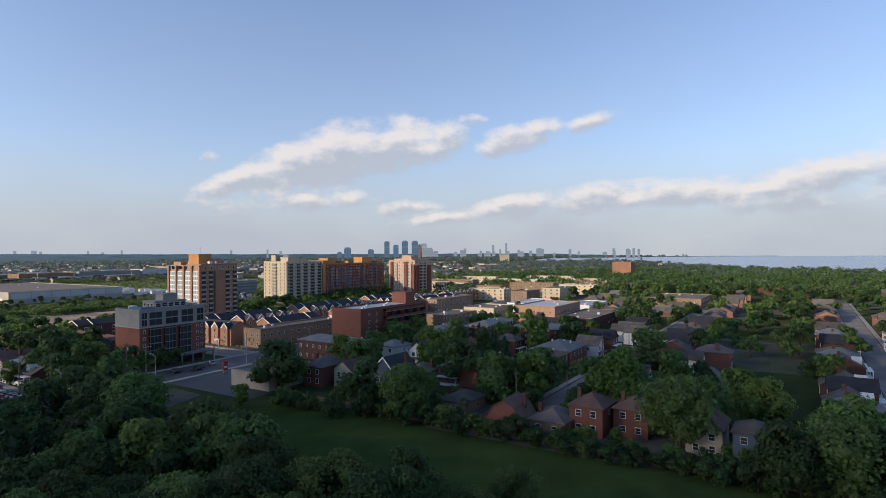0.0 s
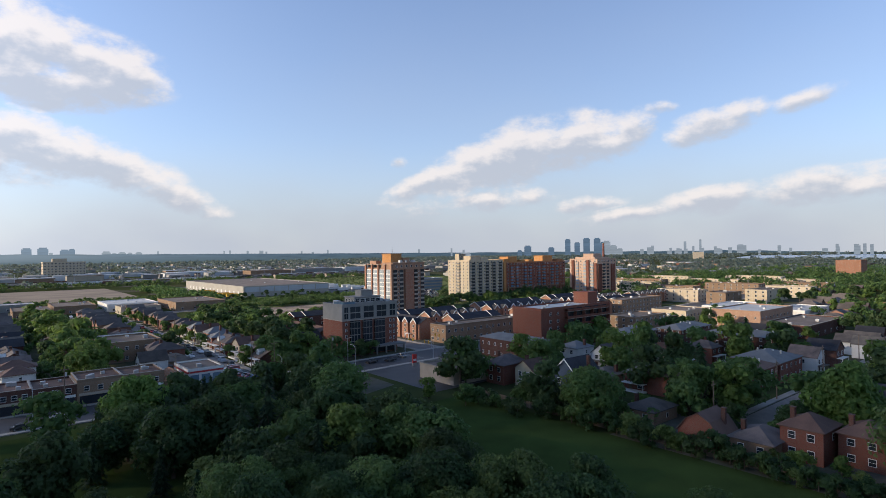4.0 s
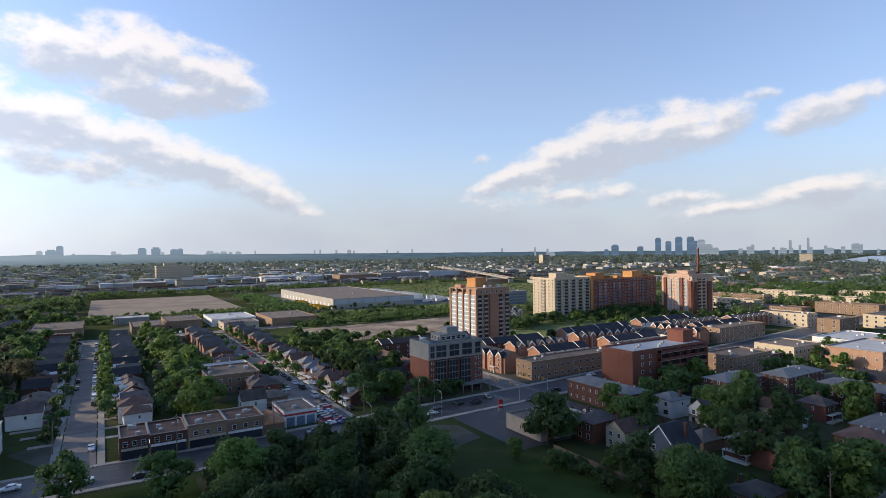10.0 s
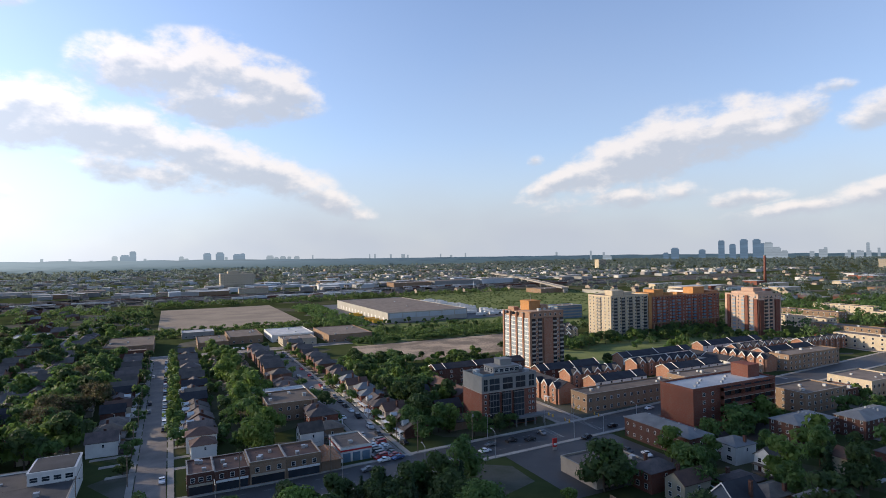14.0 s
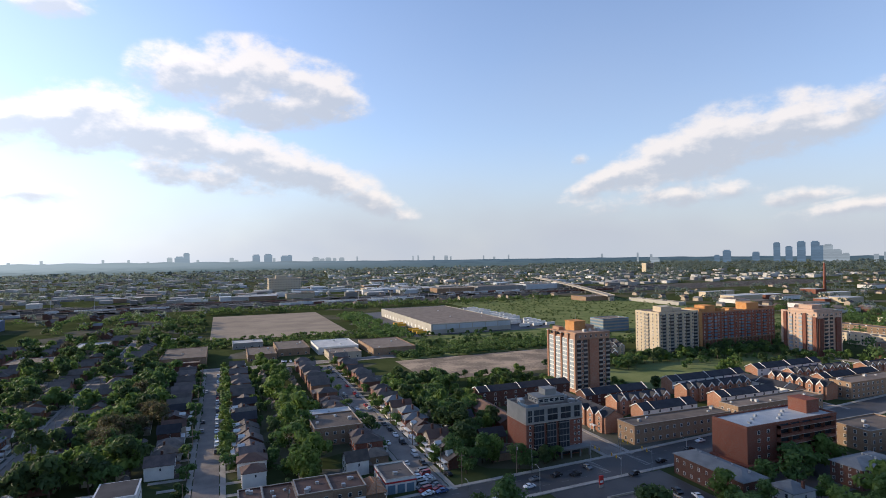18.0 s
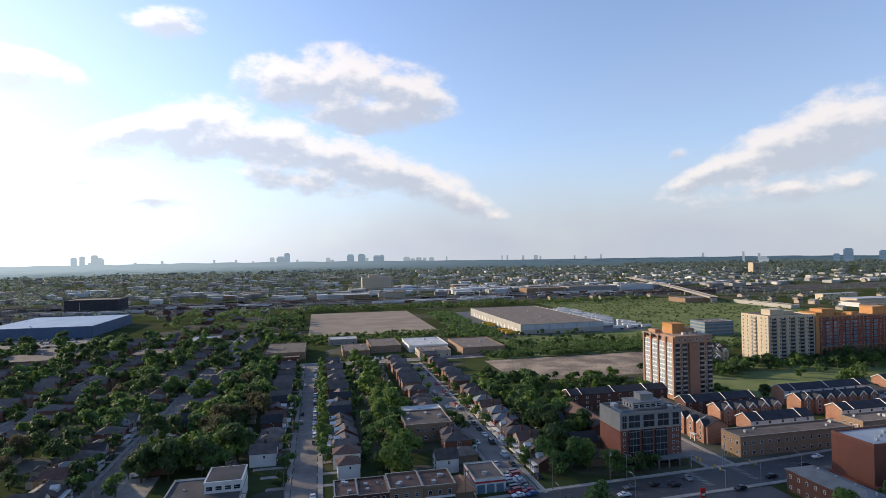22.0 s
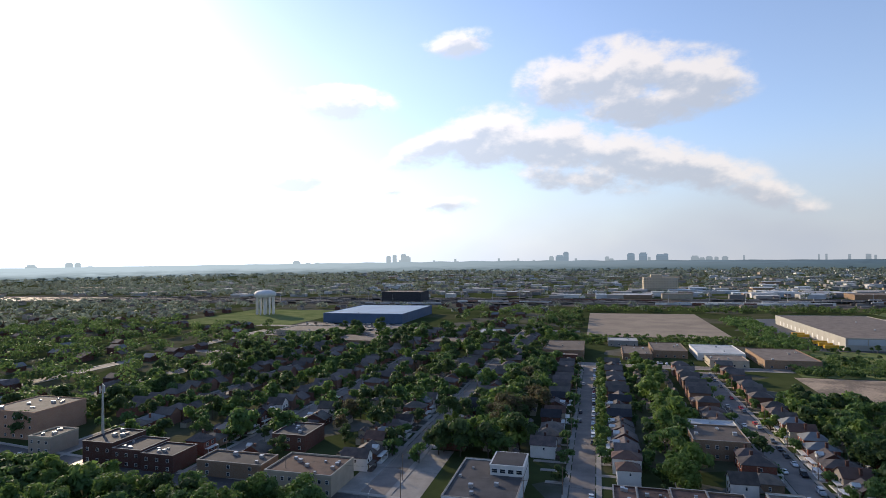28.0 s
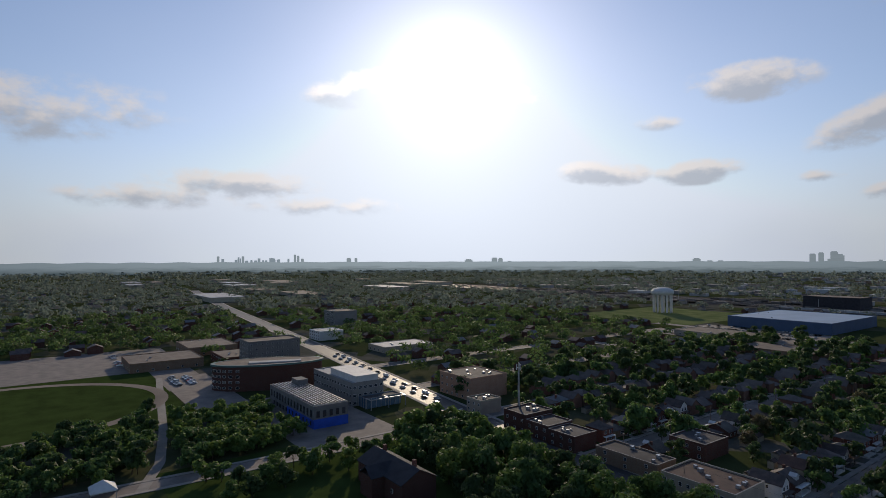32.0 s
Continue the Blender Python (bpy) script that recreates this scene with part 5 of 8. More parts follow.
part("stripe", Mesh().box(-0.08, 11.08, -0.08, 16.08, 3.6, 4.2, skip="tb"), M["red_paint"], garage, "red painted band")
for k in range(3):
    part("garage_door", Mesh().box(0.8 + k * 3.4, 3.4 + k * 3.4, -0.12, 0.02, 0, 3.0), M["glass_blue"], garage)
low_block("flat_roof_apartments", "two-storey brown brick apartment house with a flat roof", 36, 57, 248, 271, 7.4, "brick_tan", "membrane", 5, 6, 2, vents=6)
low_block("flat_roof_annex", "pale flat-roofed annex behind the apartments", 34, 58, 272, 283, 6.4, "white", "membrane_pale", 0, 0, windows=False, vents=2)
fb = low_block("corner_flat_building", "low white-edged building with dark flat roofs", -50, -26, 178, 214, 5.0, "white", "membrane_dark", 4, 6, 1, vents=7)
us = part("upper_storey", Mesh().box(12, 23.9, 22, 35.9, 5, 8.4).box(11.8, 24.1, 21.8, 36.1, 8.4, 8.8), M["white"], fb)
for k in range(4):
    part("window", WIN["wide"], None, us, at=pose(13.6 + k * 2.9, 22.0, 5.9))
for k in range(4):
    part("window", WIN["mid"], None, us, at=pose(12.0, 23.8 + k * 3.3, 5.9, 0, 0, 270))
part("shopfront", Mesh().box(0.8, 23, -0.12, 0.02, 0.4, 2.8), M["glass"], fb)
part("fascia", Mesh().box(0.2, 23.8, -0.3, 0.02, 3.0, 3.9), M["white"], fb)
part("upper_roof", Mesh().box(12.4, 23.5, 22.4, 35.5, 8.78, 8.9), M["membrane_dark"], fb)
lw = low_block("white_shop_row", "long low pale-walled building with a tiled brown roof", -116, -90, 180, 199, 7.0, "stucco", "shingle_red", 5, 9, 2, vents=8)
for x0, x1, y0, y1, h, wall in ((-175, -160, 186, 200, 6.5, "brick_dark"), (-190, -176, 187, 203, 7.0, "brick_dark"), (-206, -191, 188, 206, 8.5, "brick_dark"), (-150, -122, 187, 199, 5.5, "brick_tan"), (-240, -228, 192, 206, 7.0, "stucco"), (-138, -122, 220, 238, 6.5, "brick_dark")):
    low_block("flat_shop", "flat-roofed two-storey brick shop building", x0, x1, y0, y1, h, wall, "membrane_dark", 3, 3, 2, vents=4)
low_block("brick_office", "orange-brown brick office block with white roof units", -284, -254, 206, 234, 12.5, "brick_salmon", "membrane_dark", 6, 6, 3, vents=10)
low_block("white_roof_hall", "low hall with a bright pale roof", -455, -425, 250, 300, 5.0, "stucco", "membrane_pale", 4, 4, vents=4)
low_block("white_clinic", "white three-storey flat-roofed building beside the main street", -555, -530, 236, 262, 9.0, "white", "membrane_pale", 5, 5, 3)
low_block("slab_flats", "grey slab of flats with rows of windows", -660, -630, 300, 330, 18.0, "grey_wall", "membrane", 5, 8, 6)
# low industrial blocks before the gravel lot
for x0, x1, y0, y1, h, wall, roof in ((-44, -12, 466, 520, 7, "brick_tan", "membrane"), (18, 40, 470, 510, 5, "brick_tan", "membrane"), (42, 68, 486, 532, 5.5, "brick_tan", "membrane"), (78, 104, 452, 474, 5, "stucco", "membrane"), (74, 108, 480, 524, 5.5, "white", "membrane_pale"), (114, 150, 452, 508, 6, "brick_tan", "membrane"), (8, 34, 540, 560, 5, "grey_wall", "membrane_pale"),
                                  (-44, -16, 452, 462, 5.5, "brick_dark", "membrane"), (-150, -118, 500, 530, 6, "brick_dark", "membrane"), (-120, -95, 560, 600, 6, "stucco", "membrane_pale")):
    low_block("flat_workshop", "low flat-roofed industrial building", x0, x1, y0, y1, h, wall, roof, 4, 4, 1, vents=6)

# buildings east of the crossing
low_block("brown_office", "brown brick office with a pale flat roof", 300, 342, 118, 142, 9, "brick_salmon", "membrane_pale", 5, 9, 2, "small", vents=3)
low_block("cream_flats", "cream two-storey flat-roofed building", 292, 318, 152, 172, 7.5, "brick_cream", "membrane", 5, 7, 2, vents=3)
low_block("brown_flats", "brown brick three-storey flats", 240, 268, 150, 166, 8.5, "brick_tan", "membrane", 4, 7, 3)
low_block("dark_shop", "dark brick shop with a painted gable", 272, 284, 152, 166, 6, "brick_dark", "membrane", 2, 3, 2)
low_block("long_shed", "long dark flat-roofed shed", 285, 335, 92, 112, 5.5, "brick_dark", "membrane", 3, 6, 1)
low_block("white_shed", "white flat-roofed store beside the street", 350, 392, 150, 172, 5.5, "white", "membrane_pale", 3, 6, 1)
low_block("orange_block_house", "red brick slab of flats above the trees", 875, 900, 222, 250, 24, "brick_town", "membrane", 5, 5, 8)
low_block("white_store", "bright white flat-roofed store", 360, 400, 118, 136, 5, "white", "membrane_pale", 3, 6, 1)
low_block("flat_school", "tan brick flat-roofed school", 420, 470, 60, 96, 7, "brick_tan", "membrane", 5, 8, 2)
for i, (x0, y0, w, d) in enumerate(((560, 318, 14, 62), (596, 250, 14, 60), (504, 296, 14, 52), (470, 238, 14, 50), (640, 196, 14, 52), (430, 214, 14, 34), (536, 212, 14, 48), (640, 330, 14, 60), (690, 250, 14, 60), (414, 186, 26, 14), (460, 176, 40, 16), (520, 166, 14, 34), (580, 170, 14, 40))):
    low_block("yellow_flats", "long yellow-brick three-storey flats with flat roof", x0, x0 + w, y0, y0 + d, 9.0, "brick_cream" if i % 3 else "brick_tan", "membrane", int(d / 5), 3, 3, vents=3)
    RECTS.append((x0 - 14, x0, y0, y0 + d))


def hip_block(label, x0, x1, y0, y1, h, rise, wall, roof, floors=3, bays_w=8, bays_s=4):
    e = thing("apartment_house", label, "building", pose(x0, y0, 0))
    w, d = x1 - x0, y1 - y0
    part("wall", Mesh().box(0, w, 0, d, -0.3, h), M[wall], e)
    part("roof", Mesh().hip(0, w, 0, d, h, rise), M[roof], e)
    for side, bays in (("s", bays_s), ("w", bays_w)):
        for f in range(floors):
            for k in range(bays):
                part("window", WIN["small"], None, e, at=on_wall(0, w, 0, d, side, (k + 0.5) / bays, 0.9 + f * h / floors))
    for k in range(4):
        part("roof_vent", Mesh().box(w / 2 + 0.8, w / 2 + 1.3, 3 + k * (d - 6) / 3.5, 3.5 + k * (d - 6) / 3.5, h + rise * 0.5, h + rise * 0.75 + 0.5), M["steel"], e)
    block(x0, x1, y0, y1)
    return e


hip_block("long brick apartment house with a pale grey roof", 155, 166, 136, 166, 7.2, 1.8, "brick_dark", "shingle_grey", 2, 9, 3)
hip_block("brick apartment house with a pale grey roof", 200, 222, 128, 139, 7.2, 1.8, "brick_dark", "shingle_grey", 3, 4, 8)
hip_block("brick apartment house with a pale grey roof", 226, 252, 120, 131, 7.2, 1.8, "brick_dark", "shingle_grey", 3, 4, 8)
hip_block("brick apartment house with a pale grey roof", 226, 238, 84, 110, 7.6, 1.8, "brick_dark", "shingle_grey", 3, 8, 4)
hip_block("red brick double house with a pale grey hip roof", 186, 204, 68, 82, 6.2, 2.4, "brick_red", "shingle_grey", 2, 4, 5)
hip_block("red brick terrace with a brown roof", 172, 185, 68, 80, 6.0, 2.0, "brick_red", "shingle_red", 2, 3, 4)
low_block("forecourt_store", "pale flat-roofed store on the corner forecourt", 112, 133, 132, 149, 4.4, "stucco", "membrane", 0, 3, vents=4)
low_block("blue_panel_hall", "long dark blue industrial hall with a pale blue roof", -350, -240, 682, 815, 12, "navy", "blue_roof", 0, 0, windows=False, vents=10)
low_block("dark_hall", "large dark industrial hall", -396, -318, 1010, 1060, 20, "shingle_dark", "membrane", 0, 0, windows=False, vents=4)
low_block("low_stores", "row of flat-roofed stores with pale roofs", -345, -260, 560, 606, 5, "stucco", "membrane", 4, 6, vents=6)
low_block("low_stores", "row of flat-roofed stores with pale roofs", -250, -190, 500, 540, 5, "brick_tan", "membrane", 4, 6, vents=6)


# ---- townhouse rows ----
def townrow(x0, x1, y0, y1, h, rise, wall, along, front, units, gables=True, label="terrace of red brick townhouses with charcoal roofs"):
    """A terrace; along: its long axis; front: the side with the gables and doors."""
    e = thing("townhouse_row", label, "townhouses", pose(x0, y0, 0), "terraces north of the main street")
    w, d = x1 - x0, y1 - y0
    wall_m = Mesh().box(0, w, 0, d, -0.3, h, skip="b").gable_ends(0, w, 0, d, h, rise, along)
    part("wall", wall_m, M[wall], e)
    part("roof", Mesh().gable(0, w, 0, d, h, rise, 0.3, along), M["shingle_dark"], e)
    ln = d if along == "y" else w
    if not gables and wall == "brick_town":
        part("upper_siding", Mesh().box(-0.04, w + 0.04, -0.06, 0.0, 2.9, h - 0.2) if front == "s" else Mesh().box(-0.06, 0.0, -0.04, d + 0.04, 2.9, h - 0.2), M["white"], e, "white siding of the upper floors")
    if along == "x":
        part("gable_trim", edge_boards(-0.46, d / 2, d / 2 + 0.3, h - 0.3 * rise / (d / 2) - 0.02, h + rise - 0.02, "x"), M["white"], e, "white gable edge boards")
    for k in range(units):
        c = (k + 0.5) / units * ln
        step = ln / units
        if gables:
            g, gr = Mesh(), Mesh()
            if front == "w":
                g.box(-0.9, 1.2, c - step * 0.3, c + step * 0.3, 0, h + 0.4).gable_ends(-0.9, 2.6, c - step * 0.3, c + step * 0.3, h + 0.4, 1.9, "x")
                gr.gable(-0.9, 2.6, c - step * 0.3, c + step * 0.3, h + 0.4, 1.9, 0.22, "x", 0.16)
            else:
                g.box(c - step * 0.3, c + step * 0.3, -0.9, 1.2, 0, h + 0.4).gable_ends(c - step * 0.3, c + step * 0.3, -0.9, 2.6, h + 0.4, 1.9, "y")
                gr.gable(c - step * 0.3, c + step * 0.3, -0.9, 2.6, h + 0.4, 1.9, 0.22, "y", 0.16)
            b = part("gable_bay", g, M[wall], e)
            part("gable_roof", gr, M["shingle_dark"], b)
            if front == "w":
                part("gable_trim", edge_boards(-1.16, c, step * 0.3 + 0.22, h + 0.05 - 0.22 * 1.9 / (step * 0.3), h + 2.0, "x", 0.75), M["trim"], b, "white gable edge boards")
            else:
                part("gable_trim", edge_boards(-1.16, c, step * 0.3 + 0.22, h + 0.05 - 0.22 * 1.9 / (step * 0.3), h + 2.0, "y", 0.75), M["trim"], b, "white gable edge boards")
        out = 0.92 if gables else 0.0
        for f in range(3):
            z = 1.0 + f * (h - 0.6) / 3
            at = on_wall(-out, w, 0, d, "w", 1 - c / ln, z) if front == "w" else on_wall(0, w, -out, d, "s", c / ln, z)
            part("window", WIN["mid"], None, e, at=at)
        at = on_wall(0, w, 0, d, "w", 1 - (c + step * 0.38) / ln, 0.1) if front == "w" else on_wall(0, w, 0, d, "s", (c + step * 0.38) / ln, 0.1)
        part("door", DOOR, None, e, at=at)
        if gables and front == "w" and k % 2:
            part("porch", Mesh().box(-2.6, -0.9, c - step * 0.5 - 1.6, c - step * 0.5 + 1.6, 2.5, 2.75).box(-2.5, -2.25, c - step * 0.5 - 1.5, c - step * 0.5 - 1.25, 0, 2.5).box(-2.5, -2.25, c - step * 0.5 + 1.25, c - step * 0.5 + 1.5, 0, 2.5), M["trim"], e, "white porch on posts")
        if k % 3:
            continue
        half = (w if along == "y" else d) / 2
        m = edge_boards(c + step * 0.46, half, half + 0.25, h - 0.25 * rise / half + 0.12, h + rise + 0.12, along)
        part("party_wall", m, M["trim"], e, "white party wall that follows the roof")
    block(x0, x1, y0, y1)
    return e


townrow(160, 170, 213, 253, 7.4, 2.6, "brick_town", "y", "w", 6)
low_block("front_terrace", "tan brick flat-roofed terrace along the main street", 162, 217, 196, 207, 7.6, "brick_tan", "membrane", 3, 14, 2, vents=5)
low_block("front_terrace", "tan brick flat-roofed terrace along the main street", 226, 284, 200, 211, 7.6, "brick_tan", "membrane", 3, 14, 2, vents=5)
low_block("front_terrace", "tan brick flat-roofed terrace along the main street", 318, 366, 208, 220, 8.6, "brick_tan", "membrane", 3, 12, 3, vents=5)
TOWN = "brick_town"
townrow(184, 217, 216, 225, 7.0, 2.4, TOWN, "x", "s", 5, False)
townrow(183, 217, 234, 243, 7.2, 2.4, TOWN, "x", "s", 5)
townrow(176, 216, 250, 259, 7.2, 2.4, "brick_dark", "x", "s", 7, False)
townrow(240, 297, 257, 266, 7.2, 2.4, TOWN, "x", "s", 8, False)
townrow(233, 280, 239, 248, 7.2, 2.4, TOWN, "x", "s", 7)
townrow(236, 276, 219, 228, 7.2, 2.2, TOWN, "x", "s", 6, False)
townrow(283, 292, 215, 250, 7.0, 2.2, TOWN, "y", "w", 6, False)
townrow(304, 313, 212, 247, 7.4, 2.4, TOWN, "y", "w", 6)
townrow(312, 370, 261, 270, 7.4, 2.4, TOWN, "x", "s", 8, False)
townrow(322, 372, 244, 252, 7.2, 2.2, TOWN, "x", "s", 7)
townrow(324, 372, 227, 235, 7.2, 2.2, TOWN, "x", "s", 7, False)
townrow(380, 426, 238, 247, 7.2, 2.2, TOWN, "x", "s", 7)
townrow(264, 300, 372, 382, 6.6, 2.4, "brick_cream", "x", "s", 5)
townrow(276, 310, 392, 402, 6.6, 2.4, "brick_cream", "x", "s", 5)
townrow(246, 276, 350, 359, 6.6, 2.4, "brick_tan", "x", "s", 4)
bo = low_block("blue_glass_office", "low office with blue glazed walls", 364, 396, 484, 506, 13, "glass_blue", "membrane", 0, 0, vents=5, windows=False)
for f in range(4):
    part("floor_band", Mesh().box(-0.1, 32.1, -0.1, 22.1, 1.6 + f * 3.2, 3.0 + f * 3.2, skip="tb"), M["grey_wall"], bo)
low_block("tan_works", "long tan works building behind the meadow", 572, 628, 806, 850, 7, "brick_tan", "membrane", 0, 0, vents=5, windows=False)
low_block("white_store_row", "long white flat-roofed store behind the meadow", 640, 654, 668, 780, 5, "grey_beige", "membrane", 0, 0, vents=5, windows=False)
for x0, x1, h, w in ((430, 520, 9, "brick_tan"), (526, 640, 10, "grey_wall"), (646, 730, 11, "metal_roof")):
    low_block("grey_works", "long grey works hall beyond the railway", x0, x1, 1140, 1186, h, w, "membrane", 0, 0, vents=6, windows=False)
ob = low_block("beige_flats", "beige slab of flats above the trees", 1616, 1656, 1860, 1885, 36, "brick_cream", "membrane", 0, 0, vents=1, windows=False)
for f in range(9):
    part("window_band", Mesh().box(3, 37, -0.3, 0.0, 2 + f * 3.8, 3.6 + f * 3.8), M["glass"], ob)
townrow(126, 182, 274, 284, 8.6, 2.0, "brick_dark", "x", "s", 9, False, "dark red brick terrace with small dormers")
hall = thing("long_roof_hall", "long low hall with a brown pitched roof", "building", pose(117, 232, 0))
part("wall", Mesh().box(0, 11, 0, 38, -0.2, 5.0).gable_ends(0, 11, 0, 38, 5.0, 2.6), M["brick_red"], hall)
part("roof", Mesh().gable(0, 11, 0, 38, 5.0, 2.6, 0.4), M["shingle_red"], hall)
block(116, 129, 231, 271)

# ---- campus ----
cb = low_block("unfinished_hall", "college hall under construction with blue sheathing", -318, -257, 112, 130, 10.3, "raw_concrete", "membrane", 0, 0, windows=False, vents=0)
part("sheathing", Mesh().box(61.0, 61.2, 0, 18, 0, 4.6).box(26, 61.0, -0.2, 0.0, 0, 4.2), M["blue_wrap"], cb, "bright blue weather sheathing")
for k in range(10):
    part("roof_joist", Mesh().box(1, 60, 1.0 + k * 1.75, 1.35 + k * 1.75, 10.9, 11.4), M["steel"], cb)
for k in range(8):
    part("roof_beam", Mesh().box(1.5 + k * 8.2, 2.0 + k * 8.2, 0.5, 17.5, 10.4, 10.9), M["steel"], cb)
part("stair_head", Mesh().box(4, 13, 11, 17, 10.35, 14.0), M["raw_concrete"], cb)
for k in range(14):
    part("window_opening", Mesh().box(2 + k * 4.2, 3.6 + k * 4.2, -0.24, 0.05, 5.2, 8.6), M["glass"], cb)
for k in range(12):
    part("window_opening", Mesh().box(6 + k * 4.6, 7.4 + k * 4.6, -0.28, 0.05, 1.2, 3.2), M["glass"], cb)
for k in range(5):
    part("window_opening", Mesh().box(60.9, 61.26, 1.2 + k * 3.4, 2.8 + k * 3.4, 5.4, 8.4), M["glass"], cb)
wh2 = low_block("white_hall", "white and glass college building with a pale roof", -336, -284, 146, 166, 12.5, "grey_wall", "membrane_pale", 6, 14, 3, "wide", "se", 6)
part("upper_box", Mesh().box(18, 51, 3, 17, 12.55, 16.0).box(17.7, 51.3, 2.7, 17.3, 16.0, 16.3), M["white"], wh2, "white plant storey")
wing = low_block("glass_wing", "low glazed entrance wing with a pale steel frame", -283.5, -275, 150, 172, 5.0, "glass_blue", "membrane_dark", 0, 0, windows=False, vents=0)
for k in range(8):
    part("frame_post", Mesh().box(8.5, 8.8, k * 3.0, k * 3.0 + 0.25, 0, 5.4), M["steel"], wing)
for k in range(4):
    part("frame_post", Mesh().box(k * 2.7, k * 2.7 + 0.25, -0.3, 0.0, 0, 5.4), M["steel"], wing)
part("roof_frame", Mesh().box(8.5, 14.0, -0.4, 0.2, 5.5, 5.9).box(8.5, 14.0, 10.6, 11.2, 5.5, 5.9).box(8.5, 14.0, 21.6, 22.2, 5.5, 5.9).box(13.5, 14.0, 0.2, 21.6, 5.5, 5.9), M["steel"], wing, "pale open roof frame")
for y in (0, 10.8, 21.7):
    part("frame_leg", Mesh().box(13.5, 13.9, y, y + 0.4, 0, 5.5), M["steel"], wing)
ov = thing("oval_hall", "curved dark college building with a bright roof edge", "building", pose(-364, 127, 0, 0, 0, -18))
om = Mesh()
ring = [(14 * math.cos(a), 34 * math.sin(a)) for a in [2 * math.pi * k / 40 for k in range(40)]]
for k in range(40):
    (ax, ay), (bx, by) = ring[k], ring[(k + 1) % 40]
    om.face([(ax, ay, 0), (bx, by, 0), (bx, by, 15), (ax, ay, 15)])
part("wall", om, M["brick_dark"], ov)
orf, oe = Mesh(), Mesh()
orf.face([(x * 1.03, y * 1.03, 15.9) for x, y in ring])
for k in range(40):
    (ax, ay), (bx, by) = ring[k], ring[(k + 1) % 40]
    oe.face([(ax * 1.03, ay * 1.03, 15), (bx * 1.03, by * 1.03, 15), (bx * 1.03, by * 1.03, 16.1), (ax * 1.03, ay * 1.03, 16.1)])
    oe.face([(ax * 1.03, ay * 1.03, 16.1), (bx * 1.03, by * 1.03, 16.1), (bx * 0.96, by * 0.96, 16.1), (ax * 0.96, ay * 0.96, 16.1)])
part("roof", orf, M["membrane"], ov)
part("roof_edge", oe, M["teal"], ov, "green copper roof edge")
part("roof_strip", Mesh().box(2, 8, -12, 20, 15.9, 16.6), M["membrane_pale"], ov, "bright flat roof strip")
for f in range(4):
    for k in range(26, 40):
        a = 2 * math.pi * (k + 0.5) / 40 - 0.5
        part("window", WIN["wide"], None, ov, at=pose(14 * math.cos(a), 34 * math.sin(a), 1.5 + f * 3.4, 0, 0, math.degrees(math.atan2(math.sin(a) / 34, math.cos(a) / 14)) + 90))
block(-380, -340, 97, 160)
tower("slab_residence", "dark concrete slab residence with rows of windows", -430, -408, 128, 166, 22, ("raw_concrete", "raw_concrete"), 7, 10, 5, sides="se")
low_block("campus_wing", "low brick college wing with flat roofs", -505, -460, 60, 110, 6.5, "brick_tan", "membrane", 5, 8, 1, vents=8, sides="se")
low_block("campus_wing", "low brick college wing with flat roofs", -480, -440, 120, 160, 7.5, "brick_dark", "membrane", 5, 8, 2, vents=8, sides="se")
low_block("campus_wing", "low brick college wing with flat roofs", -560, -510, 110, 150, 7.0, "brick_tan", "membrane", 5, 8, 1, vents=8, sides="se")
ch = thing("old_brick_hall", "old dark brick hall with a steep dark roof", "building", pose(-189, 100, 0))
part("wall", Mesh().box(0, 30, 0, 14, -0.3, 7.5).gable_ends(0, 30, 0, 14, 7.5, 3.6, "x").box(11, 19, -5, 0.02, -0.3, 7.5), M["brick_dark"], ch)
part("roof", Mesh().gable(0, 30, 0, 14, 7.5, 3.6, 0.5, "x"), M["shingle_dark"], ch)
part("wing_roof", Mesh().gable(11, 19, -5, 5, 7.5, 2.8, 0.4, "y"), M["shingle_dark"], ch)
for k in range(2):
    part("chimney", Mesh().box(4 + k * 20, 5.2 + k * 20, 8, 9.2, 9, 12.6), M["brick_red"], ch)
for k in range(8):
    part("window", WIN["mid"], None, ch, at=on_wall(0, 30, 0, 14, "n" if k > 3 else "s", 0.08 + 0.24 * (k % 4), 3.0))
part("porch", Mesh().box(-7, 0, 4, 9, 0, 0.4).box(-7, 0, 4, 9, 3.2, 3.5).box(-6.9, -6.6, 4.1, 4.4, 0.4, 3.2).box(-6.9, -6.6, 8.6, 8.9, 0.4, 3.2), M["white"], ch)
block(-197, -157, 94, 116)
# running track
tm = Mesh()
for k in range(64):
    a, b = 2 * math.pi * k / 64, 2 * math.pi * (k + 1) / 64
    tm.face([(-382 + 66 * math.cos(a), -15 + 78 * math.sin(a), 0.12), (-382 + 73 * math.cos(a), -15 + 85 * math.sin(a), 0.12), (-382 + 73 * math.cos(b), -15 + 85 * math.sin(b), 0.12), (-382 + 66 * math.cos(b), -15 + 78 * math.sin(b), 0.12)])
setting("running_track", tm, M["gravel"], "pale cinder running track round the field", "track")
tent = thing("marquee", "white peaked tent on the lawn", "tent", pose(-228, 22, 0))
part("canopy", Mesh().box(-4, 4, -4, 4, 2.6, 3.0).hip(-4, 4, -4, 4, 3.0, 3.0, 0.1), M["white"], tent)
for px in (-3.9, 3.7):
    for py in (-3.9, 3.7):
        part("pole", Mesh().box(px, px + 0.2, py, py + 0.2, 0, 2.6), M["steel"], tent)

# ---- water tower, cell mast ----
wt = thing("water_tower", "white water tower with a flattened bulb on a ring of columns", "water tower", pose(-497, 776, 0))
